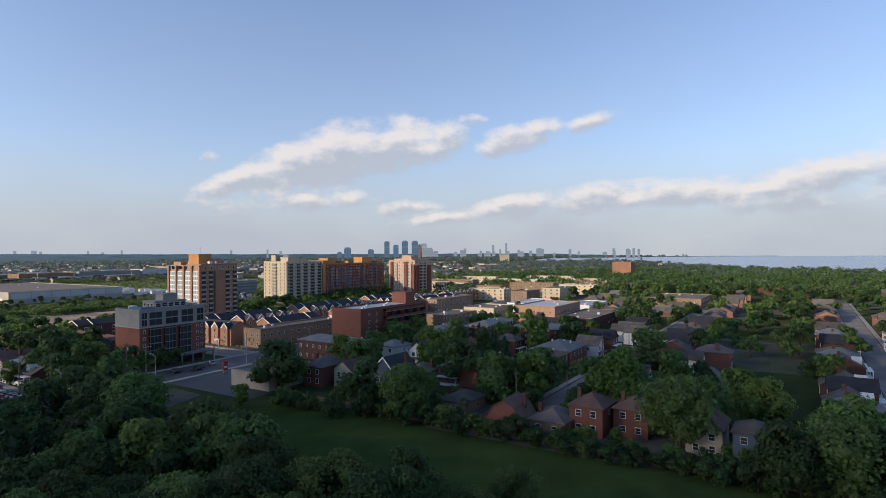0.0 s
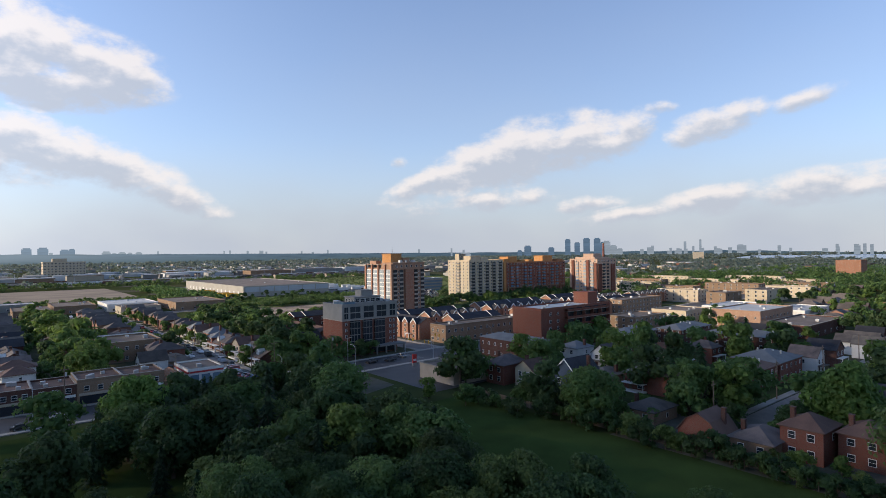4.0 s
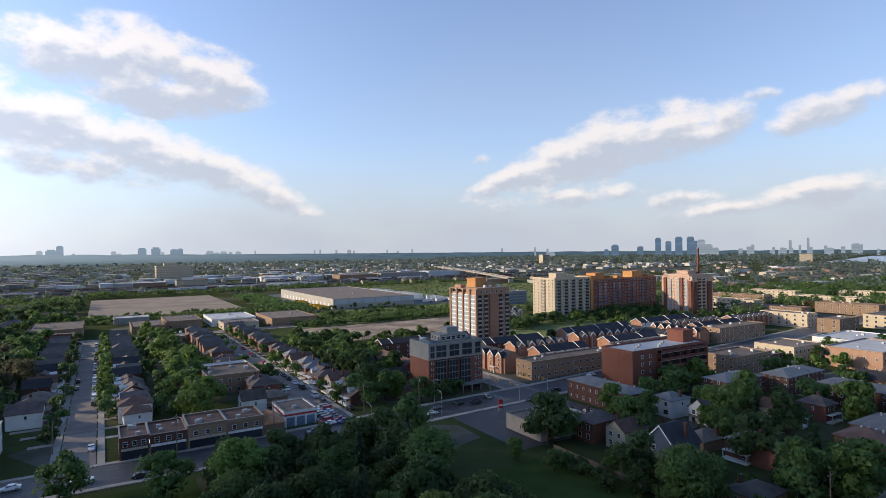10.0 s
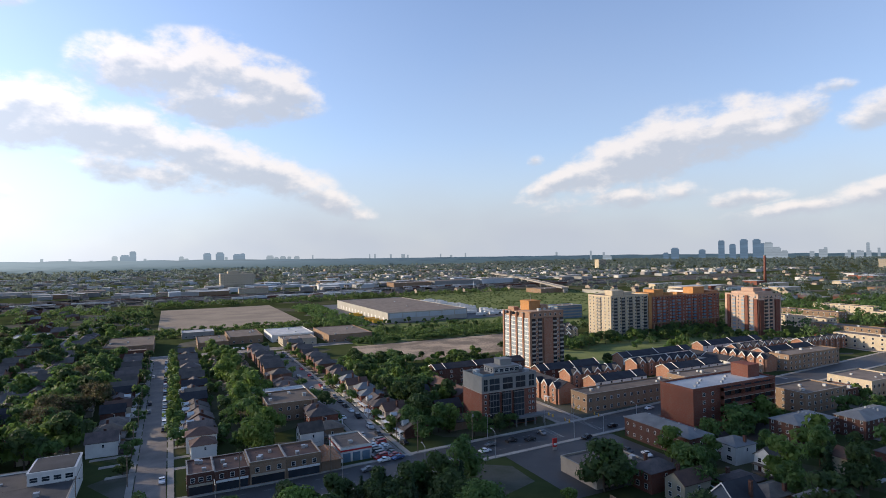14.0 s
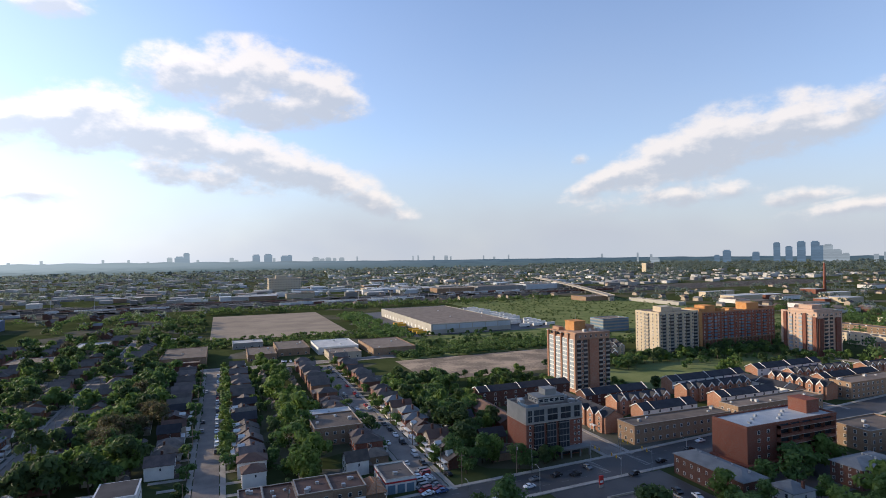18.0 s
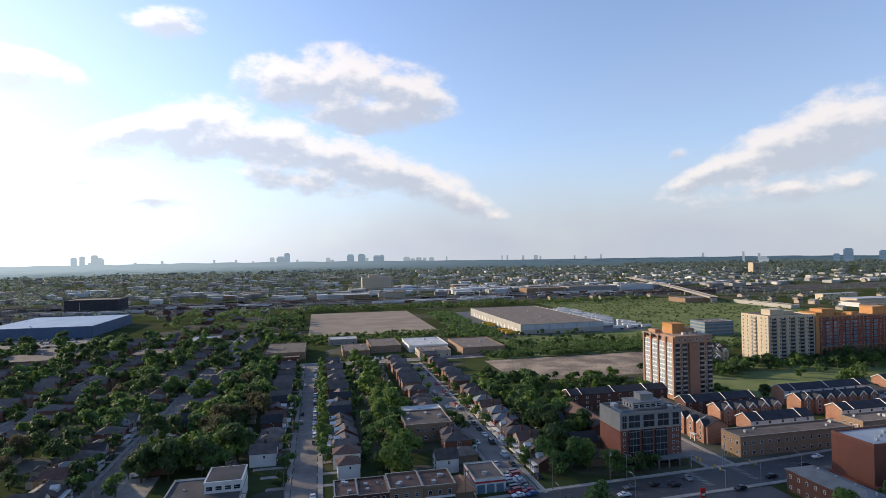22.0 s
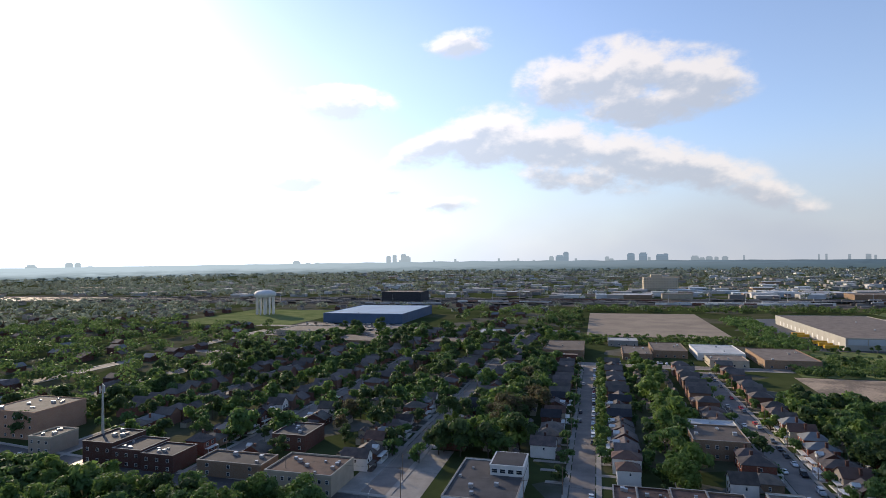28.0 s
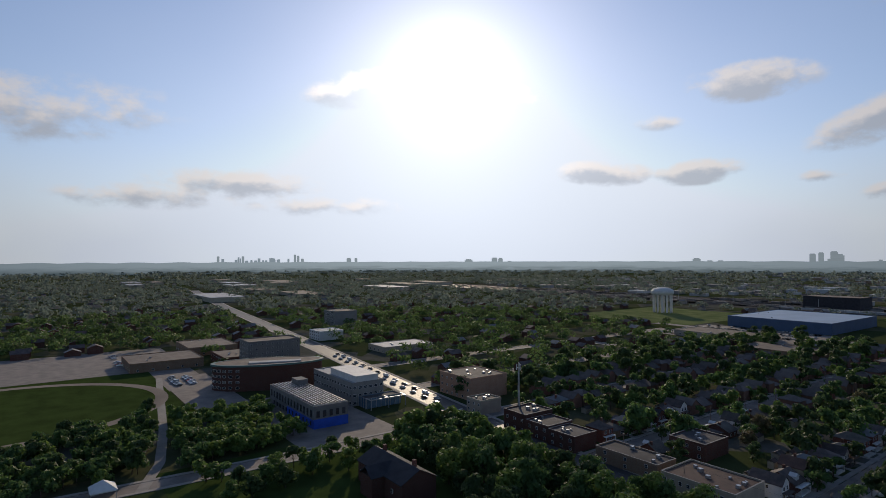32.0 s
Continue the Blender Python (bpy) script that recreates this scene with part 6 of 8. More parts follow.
prof = [(13.0, 26.0), (15.6, 27.6), (16.6, 29.8), (16.2, 32.4), (13.6, 35.0), (8.0, 37.0), (0.2, 37.6)]
wm = Mesh()
for (r0, z0), (r1, z1) in zip(prof[:-1], prof[1:]):
    wm.tube((0, 0, z0), (0, 0, z1), r0, r1, 32, cap=False)
wm.tube((0, 0, 25.9), (0, 0, 26.0), 3, 13.0, 32, cap=False)
part("tank", wm, M["white"], wt, smooth=True)
part("riser", Mesh().tube((0, 0, 0), (0, 0, 24.2), 3.0, 3.0, 20), M["white"], wt)
for k in range(12):
    a = 2 * math.pi * k / 12
    part("column", Mesh().tube((13 * math.cos(a), 13 * math.sin(a), 0), (13 * math.cos(a), 13 * math.sin(a), 27), 1.1, 1.1, 10), M["white"], wt)
mast = thing("radio_mast", "slim pale steel radio mast with antennas", "mast", pose(-206, 198, 0))
part("pole", Mesh().tube((0, 0, 0), (0, 0, 30), 0.7, 0.35, 10), M["steel"], mast)
for k in range(3):
    a = 2.1 * k
    part("antenna", Mesh().box(math.cos(a) - 0.2, math.cos(a) + 0.2, math.sin(a) - 0.15, math.sin(a) + 0.15, 26.5, 29.5).box(min(0, math.cos(a)), max(0, math.cos(a)), min(0, math.sin(a)), max(0, math.sin(a)), 27.5, 27.7), M["white"], mast)

# ---- houses: single ones near the park, then the street rows ----
for kind, x, y, face in ((10, 117.5, 57, "w"), (3, 121.5, 48, "e"), (11, 125, 40.5, "e"), (11, 129.5, 32, "e"), (3, 126, 75, "e"), (9, 131, 100.5, "w"), (4, 131, 116, "e"), (0, 129, 126, "e"), (7, 169, 130, "w"), (1, 170, 117, "w"), (3, 150, 114, "e"),
                         (4, 125.5, 17, "e"), (12, 122.5, 8.5, "e"), (3, 168, 14, "s"), (2, 180, 24, "n"), (0, 217, 27, "n"), (1, 203, 34, "n"), (5, 152, 92, "w"), (3, 150, 104, "w"), (0, 205, 100, "s"), (4, 190, 104, "s"), (1, 252, 62, "s"), (0, 150, 82, "s")):
    put_house(kind, x, y, face, "houses round the park")


def house_row(x, y0, y1, face, along="y", step=9.7, jitter=0.9, skip=0.06, kinds=(0, 1, 2, 3, 4, 5, 6, 2, 6, 3), group="houses along the residential streets"):
    """A row of houses with a common building line."""
    p = y0
    while p < y1:
        px, py = (x + rng.uniform(-jitter, jitter), p) if along == "y" else (p, x + rng.uniform(-jitter, jitter))
        if rng.random() > skip and not any(a - 5 < px < b + 5 and c - 5 < py < d + 5 for a, b, c, d in RECTS) and all((px - a) ** 2 + (py - b) ** 2 > 60 for a, b, c in PLACED[-60:]):
            put_house(rng.choice(kinds), px, py, face, group)
        p += step + rng.uniform(0, 1.4)


put_house(8, 9.5, 217, "w")
put_house(8, 9.5, 227.5, "w")
put_house(1, 9.5, 236.5, "w")
put_house(1, 46, 213, "e")
put_house(3, 55, 222, "e")
house_row(9.5, 248, 438, "w", kinds=(2, 3, 6, 2, 3, 0, 6, 1))
house_row(-22, 206, 438, "e", kinds=(2, 3, 6, 2, 4, 1, 6, 3))
house_row(54.5, 232, 436, "e", kinds=(2, 6, 0, 3, 6))
house_row(84, 206, 436, "w", kinds=(0, 4, 1, 5, 2, 4))
house_row(-62, 240, 630, "w")
house_row(-92, 208, 630, "e")
house_row(-137, 208, 630, "w")
house_row(-167, 210, 620, "e")
house_row(-213, 214, 480, "w")
house_row(-243, 240, 480, "e")
house_row(69, 210, 400, "s", "x", skip=0.38)
house_row(43, 135, 520, "n", "x", skip=0.38)
house_row(-9, 135, 480, "s", "x", skip=0.38)
house_row(-35, 140, 400, "n", "x", skip=0.38)
house_row(105, 250, 420, "n", "x")
house_row(131, 346, 480, "s", "x")
house_row(104, 206, 262, "w")

# ---- trees ----
def trees_at(key, spots, lo, hi, group):
    for x, y in spots:
        tree(key if isinstance(key, str) else rng.choice(key), x, y, rng.uniform(lo, hi), None, group)


BROAD = ("near00", "near01", "near20", "near21", "near00", "near10")
DARK = ("near20", "near21", "near00")
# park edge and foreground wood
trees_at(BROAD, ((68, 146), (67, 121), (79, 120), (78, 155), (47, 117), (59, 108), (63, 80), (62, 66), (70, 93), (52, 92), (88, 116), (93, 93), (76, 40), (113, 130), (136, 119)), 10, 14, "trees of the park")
trees_at(("near10", "near11", "near01"), ((64, 72), (75, 38), (124, 22), (161, 42), (140, 62), (27, 140), (12, 150), (-9, 172 - 12)), 10, 14, "bright trees of the park")
trees_at(("near10", "near00"), ((77, 37), (97, 125), (100, 113)), 5, 8, "young trees on the lawn")
trees_at(("near00", "near01", "near20"), ((113, -5), (117, -14), (109, 3), (121, 22), (134, 66), (113, 83), (116, 131)), 11.5, 14.5, "big garden trees beside the park")
trees_at("near10", ((139, 38),), 15, 16, "big garden trees beside the park")
trees_at("spruce0", ((52, 128), (41, 138), (57, 140), (33, 128), (44, 108), (36, 100), (146, 72), (142, 78), (28, 118)), 12, 16, "spruces in the park")
# Mostly dark-leaf kinds: the cloud's shade over the park is put into leaf colour.
for k in range(190):
    x, y = rng.uniform(-150, 70), rng.uniform(30, 157)
    if (x > 30 and y < 60) or not free(x, y, 1.0) or (-35 < x < 12 and y > 118 and rng.random() < 0.8) or (-90 < x < -35 and y > 140 and rng.random() < 0.6):
        continue
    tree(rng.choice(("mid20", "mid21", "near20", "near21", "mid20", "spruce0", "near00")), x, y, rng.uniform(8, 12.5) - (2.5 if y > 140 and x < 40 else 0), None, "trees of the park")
for k in range(75):
    x, y = rng.uniform(-236, -95), rng.uniform(118, 168)
    if free(x, y, 1.5) and abs(x + 226) > 8:
        tree(rng.choice(("near00", "near10", "near20", "near01", "near21")), x, y, rng.uniform(9, 13), None, "park trees along the main street")
for k in range(60):
    x, y = rng.uniform(-222, -60), rng.uniform(132, 165)
    if free(x, y, -1.4) and y < 166 + (x + 60) * 0.01:
        tree(rng.choice(("near10", "near00", "near01", "near11")), x, y, rng.uniform(9, 14), None, "park trees along the main street")
for k in range(420):
    x, y = rng.uniform(-345, -236), rng.uniform(-80, 62)
    if free(x, y, -1.2) and ((x + 382) / 78) ** 2 + ((y + 15) / 90) ** 2 > 1 and abs(y - np.interp(x, (-345, -296, -252, -224), (60, 53, 44, 33))) > 5:
        tree(rng.choice(("mid00", "mid10", "mid20", "mid01")), x, y, rng.uniform(6, 9.5), None, "young trees beside the sports field")
for k in range(110):
    x, y = rng.uniform(-312, -238), rng.uniform(58, 104)
    if free(x, y, -0.5) and x < -238 - (y - 58) * 0.2:
        tree(rng.choice(("mid00", "mid10", "mid11")), x, y, rng.uniform(6, 9), None, "young trees before the college")
for k in range(26):
    x, y = rng.uniform(-222, -194), rng.uniform(40, 140)
    if free(x, y, 1.5):
        tree(rng.choice(("mid00", "near10", "mid20")), x, y, rng.uniform(7, 10), None, "trees on the campus lawn")
# Dark-leaf kinds again, standing in for shade on the foreground wood.
for k in range(110):
    x, y = rng.uniform(22, 80), rng.uniform(34, 154)
    if x < 78 - max(0, 75 - y) * 0.1 and free(x, y, -1.6):
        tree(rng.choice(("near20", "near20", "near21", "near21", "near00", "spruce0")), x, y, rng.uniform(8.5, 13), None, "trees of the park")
trees_at(BROAD, ((139, 72), (155, 101), (148, 88), (117, 88), (113, 97), (141, 119), (149, 138), (146, 66), (152, 64), (161, 108), (178, 96), (187, 113), (214, 106), (196, 120), (112, 82), (146, 47), (140, 38), (136, 20), (142, 8), (158, 30), (176, 40), (192, 44), (120, -6), (132, -14), (205, 88), (216, 78), (172, 142), (182, 138), (193, 146), (214, 150)), 10, 14, "big garden trees beside the park")
trees_at("spruce0", ((176, 104), (181, 100), (221, 92), (157, 78)), 13, 17, "garden spruces")
for k in range(90):
    x, y = rng.uniform(107, 142), rng.uniform(-14, 132)
    if free(x, y, -2.4):
        tree(rng.choice(("bush0", "bush1", "bush2", "mid00")), x, y, rng.uniform(2.5, 5.0), None, "shrubs in the gardens beside the park")
# hedge along the back gardens of the park
for k in range(46):
    tree(rng.choice(("bush0", "bush1", "bush1")), 108.5 + rng.uniform(-1.6, 1.6) - (4 if k > 38 else 0), -20 + k * 3.0, rng.uniform(3.0, 5.0), None, "overgrown hedge behind the gardens")
# garden and street trees
for x, spread, y0, y1, n, keys, lo, hi in ((30, 5, 205, 440, 30, ("near00", "near01", "near10", "near11", "near10"), 9, 14), (1.2, 1.2, 228, 440, 24, ("near10", "mid10", "mid00"), 6, 9), (-14, 1.2, 206, 440, 12, ("mid00", "mid20"), 5, 9),
                                           (-42, 6, 225, 440, 24, BROAD + ("bare0",), 9, 14), (62, 1.5, 210, 440, 9, ("mid00", "mid20"), 6, 9), (100, 9, 200, 345, 30, BROAD, 8, 12), (77, 1.0, 205, 430, 11, ("mid00", "mid10"), 5, 8),
                                           (-115, 9, 245, 640, 46, BROAD + ("mid10", "bare0"), 8, 13), (-70, 2, 215, 640, 18, ("mid00", "mid10"), 6, 9), (-84, 2, 215, 640, 18, ("mid20", "mid00"), 6, 9), (-190, 9, 215, 640, 46, ("mid00", "mid20", "mid10", "mid01"), 8, 12),
                                           (-145, 2, 215, 640, 16, ("mid00", "mid20"), 6, 9), (-159, 2, 215, 640, 16, ("mid00", "mid10"), 6, 9), (-265, 10, 240, 600, 44, ("mid00", "mid20", "mid10", "mid01"), 8, 12), (-228, 8, 214, 500, 22, ("mid00", "mid20"), 6, 10)):
    for k in range(n):
        tx, ty = x + rng.uniform(-spread, spread), y0 + (y1 - y0) * (k + rng.uniform(0.1, 0.9)) / n
        if free(tx, ty, -2.2):
            tree(rng.choice(keys), tx, ty, rng.uniform(lo, hi), None, "garden and street trees")
for k in range(340):
    x, y = rng.uniform(-300, -30), rng.uniform(205, 620)
    if free(x, y, -2.0) and all(abs(x - s) > 5 for s, a, c in NORTH_STREETS):
        tree(rng.choice(("mid00", "mid20", "mid10", "mid01", "mid21")), x, y, rng.uniform(7.5, 14.5), None, "garden trees")
trees_at("bare0", ((-29, 300), (-33, 312), (-36, 290), (-50, 273), (-44, 262), (-47, 284)), 12, 15, "half-bare trees")
trees_at(("near00", "near01"), ((84, 206), (87, 213)), 10, 12, "trees beside the corner block")
trees_at(("near20", "near00"), ((116, 192.5), (121, 193.5), (108, 190)), 6, 8, "trees beside the corner block")
trees_at(("near20", "near00"), ((94, 203), (84, 196), (104, 192), (92, 214)), 9, 12, "trees beside the corner block")
for k in range(420):
    x, y = rng.uniform(132, 560), rng.uniform(-95, 160)
    if free(x, y, -0.9) and abs(y - 56) > 5.5 and abs(y + 22) > 5.5 and not (x < 155 and y > 128) and (x > 235 or k % 2):
        tree(rng.choice(("near00", "near20", "near10", "mid00", "mid20", "mid01")) if x < 260 else rng.choice(("mid00", "mid20", "mid10", "mid01")), x, y, rng.uniform(6.5, 11.5), None, "garden trees of the eastern streets")
for k in range(200):
    x, y = rng.uniform(205, 440), rng.uniform(266, 356)
    if free(x, y, -0.6) and not (222 < x < 300 and 272 < y < 330):
        tree(rng.choice(("mid00", "mid20", "mid10")), x, y, rng.uniform(5, 8), None, "trees round the common")
for k in range(70):
    x, y = rng.uniform(128, 262), rng.uniform(426, 545)
    if free(x, y, 0.3) and y > 428 + abs(rng.gauss(0, 25)):
        tree(rng.choice(("mid00", "mid20")), x, y, rng.uniform(3.5, 6.5), None, "scrub beside the dirt lot")
for k in range(95):
    x, y = rng.uniform(226, 440), rng.gauss(338, 7)
    if free(x, y, -0.5):
        tree(rng.choice(("mid00", "mid10", "mid20")), x, y, rng.uniform(6, 9), None, "trees before the towers")
for k in range(22):
    x, y = rng.uniform(16, 22), 208 + k * 10.4 + rng.uniform(-3, 3)
    if free(x, y, -2.6):
        tree(rng.choice(("near10", "near00", "mid20", "mid00")), x, y, rng.uniform(4.5, 8), None, "small garden trees behind the houses")
for k in range(30):
    x, y = rng.uniform(-58, -28), rng.uniform(232, 440)
    if free(x, y, -2.6):
        tree(rng.choice(("near00", "near10", "near11", "near01")), x, y, rng.uniform(9, 15), None, "tall garden trees")
for k in range(60):
    x, y = rng.uniform(92, 128), rng.uniform(215, 350)
    if free(x, y, -1.6):
        tree(rng.choice(("near00", "near20", "near10")), x, y, rng.uniform(7, 12), None, "garden trees behind the corner block")
for k in range(75):
    x, y = rng.uniform(122, 190), rng.uniform(300, 346)
    if free(x, y, -1.2):
        tree(rng.choice(("mid00", "mid10", "mid20")), x, y, rng.uniform(3.5, 8), None, "scrub before the dirt lot")
for k in range(60):
    y = rng.uniform(556, 604)
    tree(rng.choice(("mid00", "mid10")), rng.uniform(-50, 190), y, rng.uniform(3, 5.5), None, "scrub before the gravel lot")
for k in range(40):
    tree(rng.choice(("mid00", "mid20", "mid10")), rng.uniform(-66, -16), rng.uniform(530, 800), rng.uniform(7, 10), None, "trees beside the gravel lot")


# fence behind the gardens, and driveways
fen = thing("fence", "weathered wooden board fence behind the gardens", "fence", pose(110.6, -20, 0))
panel, post = Mesh().box(-0.03, 0.03, 0.05, 2.45, 0.1, 1.72).data("panel", M["fence"]), Mesh().box(-0.06, 0.06, -0.06, 0.06, -0.2, 1.85).data("post", M["fence"])
for k in range(58):
    part("panel", panel, None, fen, at=pose(0, k * 2.5, 0))
    part("post", post, None, fen, at=pose(0, k * 2.5 - 0.02, 0))
dw = Mesh()
for x, y0, y1, s in ((-6.5, 205, 436, 1), (-6.5, 206, 436, -1), (69, 206, 432, 1), (69, 232, 432, -1), (-77, 240, 620, 1), (-77, 208, 620, -1), (-152, 208, 620, 1), (-152, 210, 620, -1)):
    p = y0 + 4
    while p < y1:
        a, c = x + s * 4.4, x + s * rng.uniform(13, 20)
        dw.box(min(a, c), max(a, c), p, p + 2.4, 0, 0.07 + rng.uniform(0, 0.02), skip="b")
        p += 10.2 + rng.uniform(-1, 2)
setting("driveways", dw, M["concrete"], "pale concrete driveways beside the houses", "driveway")
# back-garden sheds and garages
sw, sr = Mesh(), Mesh()
for x, y0, y1 in ((24, 208, 436), (40, 290, 436), (-36, 220, 436), (-50, 240, 620), (-106, 215, 620), (-124, 250, 620), (-180, 215, 600), (-200, 220, 480), (96, 240, 340)):
    p = y0
    while p < y1:
        if rng.random() < 0.62:
            a, c = x + rng.uniform(-2, 2), p + rng.uniform(-2, 2)
            w, d, h = rng.uniform(2.4, 4.2), rng.uniform(3.5, 6), rng.uniform(2.2, 2.8)
            sw.box(a, a + w, c, c + d, 0, h, skip="b"), sr.gable(a, a + w, c, c + d, h, 0.9, 0.2, "y", 0.1)
        p += 9.5
tagged(part("garden_sheds", sw, M["stucco"]), "small pale garages and sheds in the back gardens", "sheds", "", "stuff")
tagged(part("shed_roofs", sr, M["shingle_far"]), "dark roofs of the garden sheds", "roofs", "", "stuff")


# ---- cars ----
def car_mesh(long=4.5, wide=1.8, van=False, pickup=False):
    """A car body of one swept profile, its glass band, and a wheel."""
    h = 2.0 if van else 1.48
    if pickup:
        prof = [(0, 0.35), (0, 0.95), (0.25, 1.0), (1.3, 1.08), (1.9, 1.75), (3.2, 1.78), (3.4, 1.15), (long, 1.12), (long, 0.4)]
    elif van:
        prof = [(0, 0.35), (0, 0.95), (0.9, 1.1), (1.6, h), (long - 0.1, h), (long, 1.0), (long, 0.4)]
    else:
        prof = [(0, 0.32), (0.02, 0.72), (1.15, 0.92), (1.85, h - 0.04), (2.3, h), (3.1, h - 0.02), (3.85, 0.98), (long, 0.9), (long, 0.36)]
    m = Mesh()
    n = len(prof)
    top = 1.15 if not van else 1.25
    for s in (-1, 1):
        pts = [(x - long / 2, s * (wide / 2 if z <= top else wide / 2 - 0.18), z) for x, z in prof]
        m.face(pts if s > 0 else pts[::-1])
    for k in range(n):
        (xa, za), (xb, zb) = prof[k], prof[(k + 1) % n]
        wa, wb = (wide / 2 if za <= top else wide / 2 - 0.18), (wide / 2 if zb <= top else wide / 2 - 0.18)
        m.face([(xa - long / 2, -wa, za), (xa - long / 2, wa, za), (xb - long / 2, wb, zb), (xb - long / 2, -wb, zb)])
    g = Mesh()
    x0, x1 = (1.55, 3.3) if pickup else ((1.3, long - 0.2) if van else (1.45, 3.6))
    zt = prof[4][1] - 0.08
    g.box(x0 - long / 2, x1 - long / 2, -wide / 2 + 0.10, wide / 2 - 0.10, 1.0, zt - 0.06)
    g.box(x0 - long / 2 + 0.15, x1 - long / 2 - 0.15, -wide / 2 + 0.16, wide / 2 - 0.16, zt - 0.06, zt)
    return m, g


WHEEL = Mesh().tube((0, -0.11, 0), (0, 0.11, 0), 0.33, 0.33, 12).tube((0, -0.13, 0), (0, 0.13, 0), 0.18, 0.18, 10, 1).data("wheel", M["tyre"], M["steel"])
AXLES = Mesh().tube((-1.4, -0.85, 0.33), (-1.4, 0.85, 0.33), 0.33, 0.33, 10).tube((1.4, -0.85, 0.33), (1.4, 0.85, 0.33), 0.33, 0.33, 10).data("wheels", M["tyre"])
CARS = []
for form, name, long, wide in (("car", "sedan", 4.5, 1.8), ("van", "van", 4.8, 1.9), ("pickup", "pickup", 5.3, 1.95)):
    b, g = car_mesh(long, wide, form == "van", form == "pickup")
    gd = g.data("glazing", M["glass"])
    for pi, paint in enumerate(CAR_PAINTS):
        CARS.append((name, b.data("body", paint), gd, long, wide, ("white", "silver", "black", "grey", "red", "dark blue")[pi]))


def car(i, x, y, rot, place="parked on the street", z=0.12):
    name, body, glass, long, wide, colour = CARS[i % len(CARS)]
    e = thing(name, f"{colour} {name} {place}", "car", pose(x, y, z, 0, 0, rot), "cars")
    part("body", body, None, e)
    part("glazing", glass, None, e)
    if math.hypot(x, y) > 260:
        part("axle_pair", AXLES, None, e)
        return
    for sx in (-0.31, 0.30):
        for sy in (-1, 1):
            part("wheel", WHEEL, None, e, at=pose(sx * long, sy * (wide / 2 - 0.1), 0.33))


for k in range(24):
    y = 200 + k * 9.6 + rng.uniform(-2, 2)
    if rng.random() < 0.62:
        car(rng.choice((0, 1, 2, 3, 6, 7, 0, 1, 4)), -3.3 + rng.uniform(-.15, .15), y, 90)
    if rng.random() < 0.22:
        car(rng.choice((0, 1, 2, 3, 5)), -9.8, y + 3, 270)
    if rng.random() < 0.55:
        car(rng.choice((0, 1, 2, 3, 8, 7, 4)), 72.0 + rng.uniform(-.15, .15), y, 90)
    if rng.random() < 0.35:
        car(rng.choice((0, 1, 3, 9)), 66.0, y + 2, 270)
    if rng.random() < 0.4:
        car(rng.choice((0, 1, 2, 3)), -74.2, y + 5, 90)
    if rng.random() < 0.4:
        car(rng.choice((0, 1, 2, 3)), -149, y + 5, 90)
for k in range(16):
    car((k * 5) % 11, 64.4 + (k % 2) * 5.0 - (k // 2) * 0.12, 183.5 + (k // 2) * 2.75, 6 + (k % 3) * 5, "at the workshop")
for x, y, rot, i in ((-5, 171.5, 182, 12), (16, 172, 182, 1), (8, 167.5, 182, 2), (57, 178, 5, 3), (78, 205, 100, 0), (77, 197, 280, 2), (85, 171, 184, 1), (99, 175, 186, 0), (104, 180, 4, 3), (113, 180, 5, 2), (120, 178, 5, 2), (128, 182, 95, 3), (140, 170, 12, 2), (158, 176, 186, 2), (190, 188, 6, 0), (178, 182, 185, 2),
                     (118, 152, 90, 2), (143, 152, 80, 2), (146, 146, 80, 0), (-20, 176, 2, 0), (-40, 171, 182, 1), (-110, 176, 180, 0), (-240, 188, 8, 0), (250, 190, 6, 0), (270, 188, 186, 1)):
    car(i, x, y, rot, "on the main street")
for k in range(26):
    a = k / 26
    car(rng.choice((0, 1, 2, 3, 6)), -262 - a * 190, 190 + a * 23 + (2.6 if k % 2 else -2.6), 188 if k % 2 else 8, "queuing on the main street")
for k in range(40):
    car(rng.choice((0, 1, 2, 3, 4, 7)), (-398 - (k % 10) * 2.9) if k < 20 else -470 - rng.uniform(0, 90), (80 + (k // 10) * 9) if k < 20 else 30 + (k // 10) * 14, 90, "in the college car park", 0.1)
for k in range(9):
    car(rng.choice((0, 1, 2)), 196 + k * 3.0, 60.5 + (k % 2) * 0.4, 90, "in front of the terrace")
for k in range(22):
    car(rng.choice((0, 1, 2, 3)), 10 + rng.uniform(0, 60), 452 + rng.uniform(0, 12), 90, "in a works yard", 0.1)


# ---- poles, lights and signs ----
def lamp_post(x, y, rot, h=9.0):
    e = thing("street_lamp", "grey steel street lamp with a curved arm", "street lamp", pose(x, y, 0.2, 0, 0, rot), "street lamps")
    part("post", Mesh().tube((0, 0, 0), (0, 0, h), 0.12, 0.07, 8), M["steel"], e)
    part("arm", Mesh().tube((0, 0, h - 0.2), (0, 1.6, h + 0.5), 0.06, 0.05, 6).tube((0, 1.6, h + 0.5), (0, 2.6, h + 0.5), 0.05, 0.05, 6), M["steel"], e)
    part("lamp_head", Mesh().box(-0.16, 0.16, 2.4, 3.1, h + 0.38, h + 0.54), M["concrete"], e)


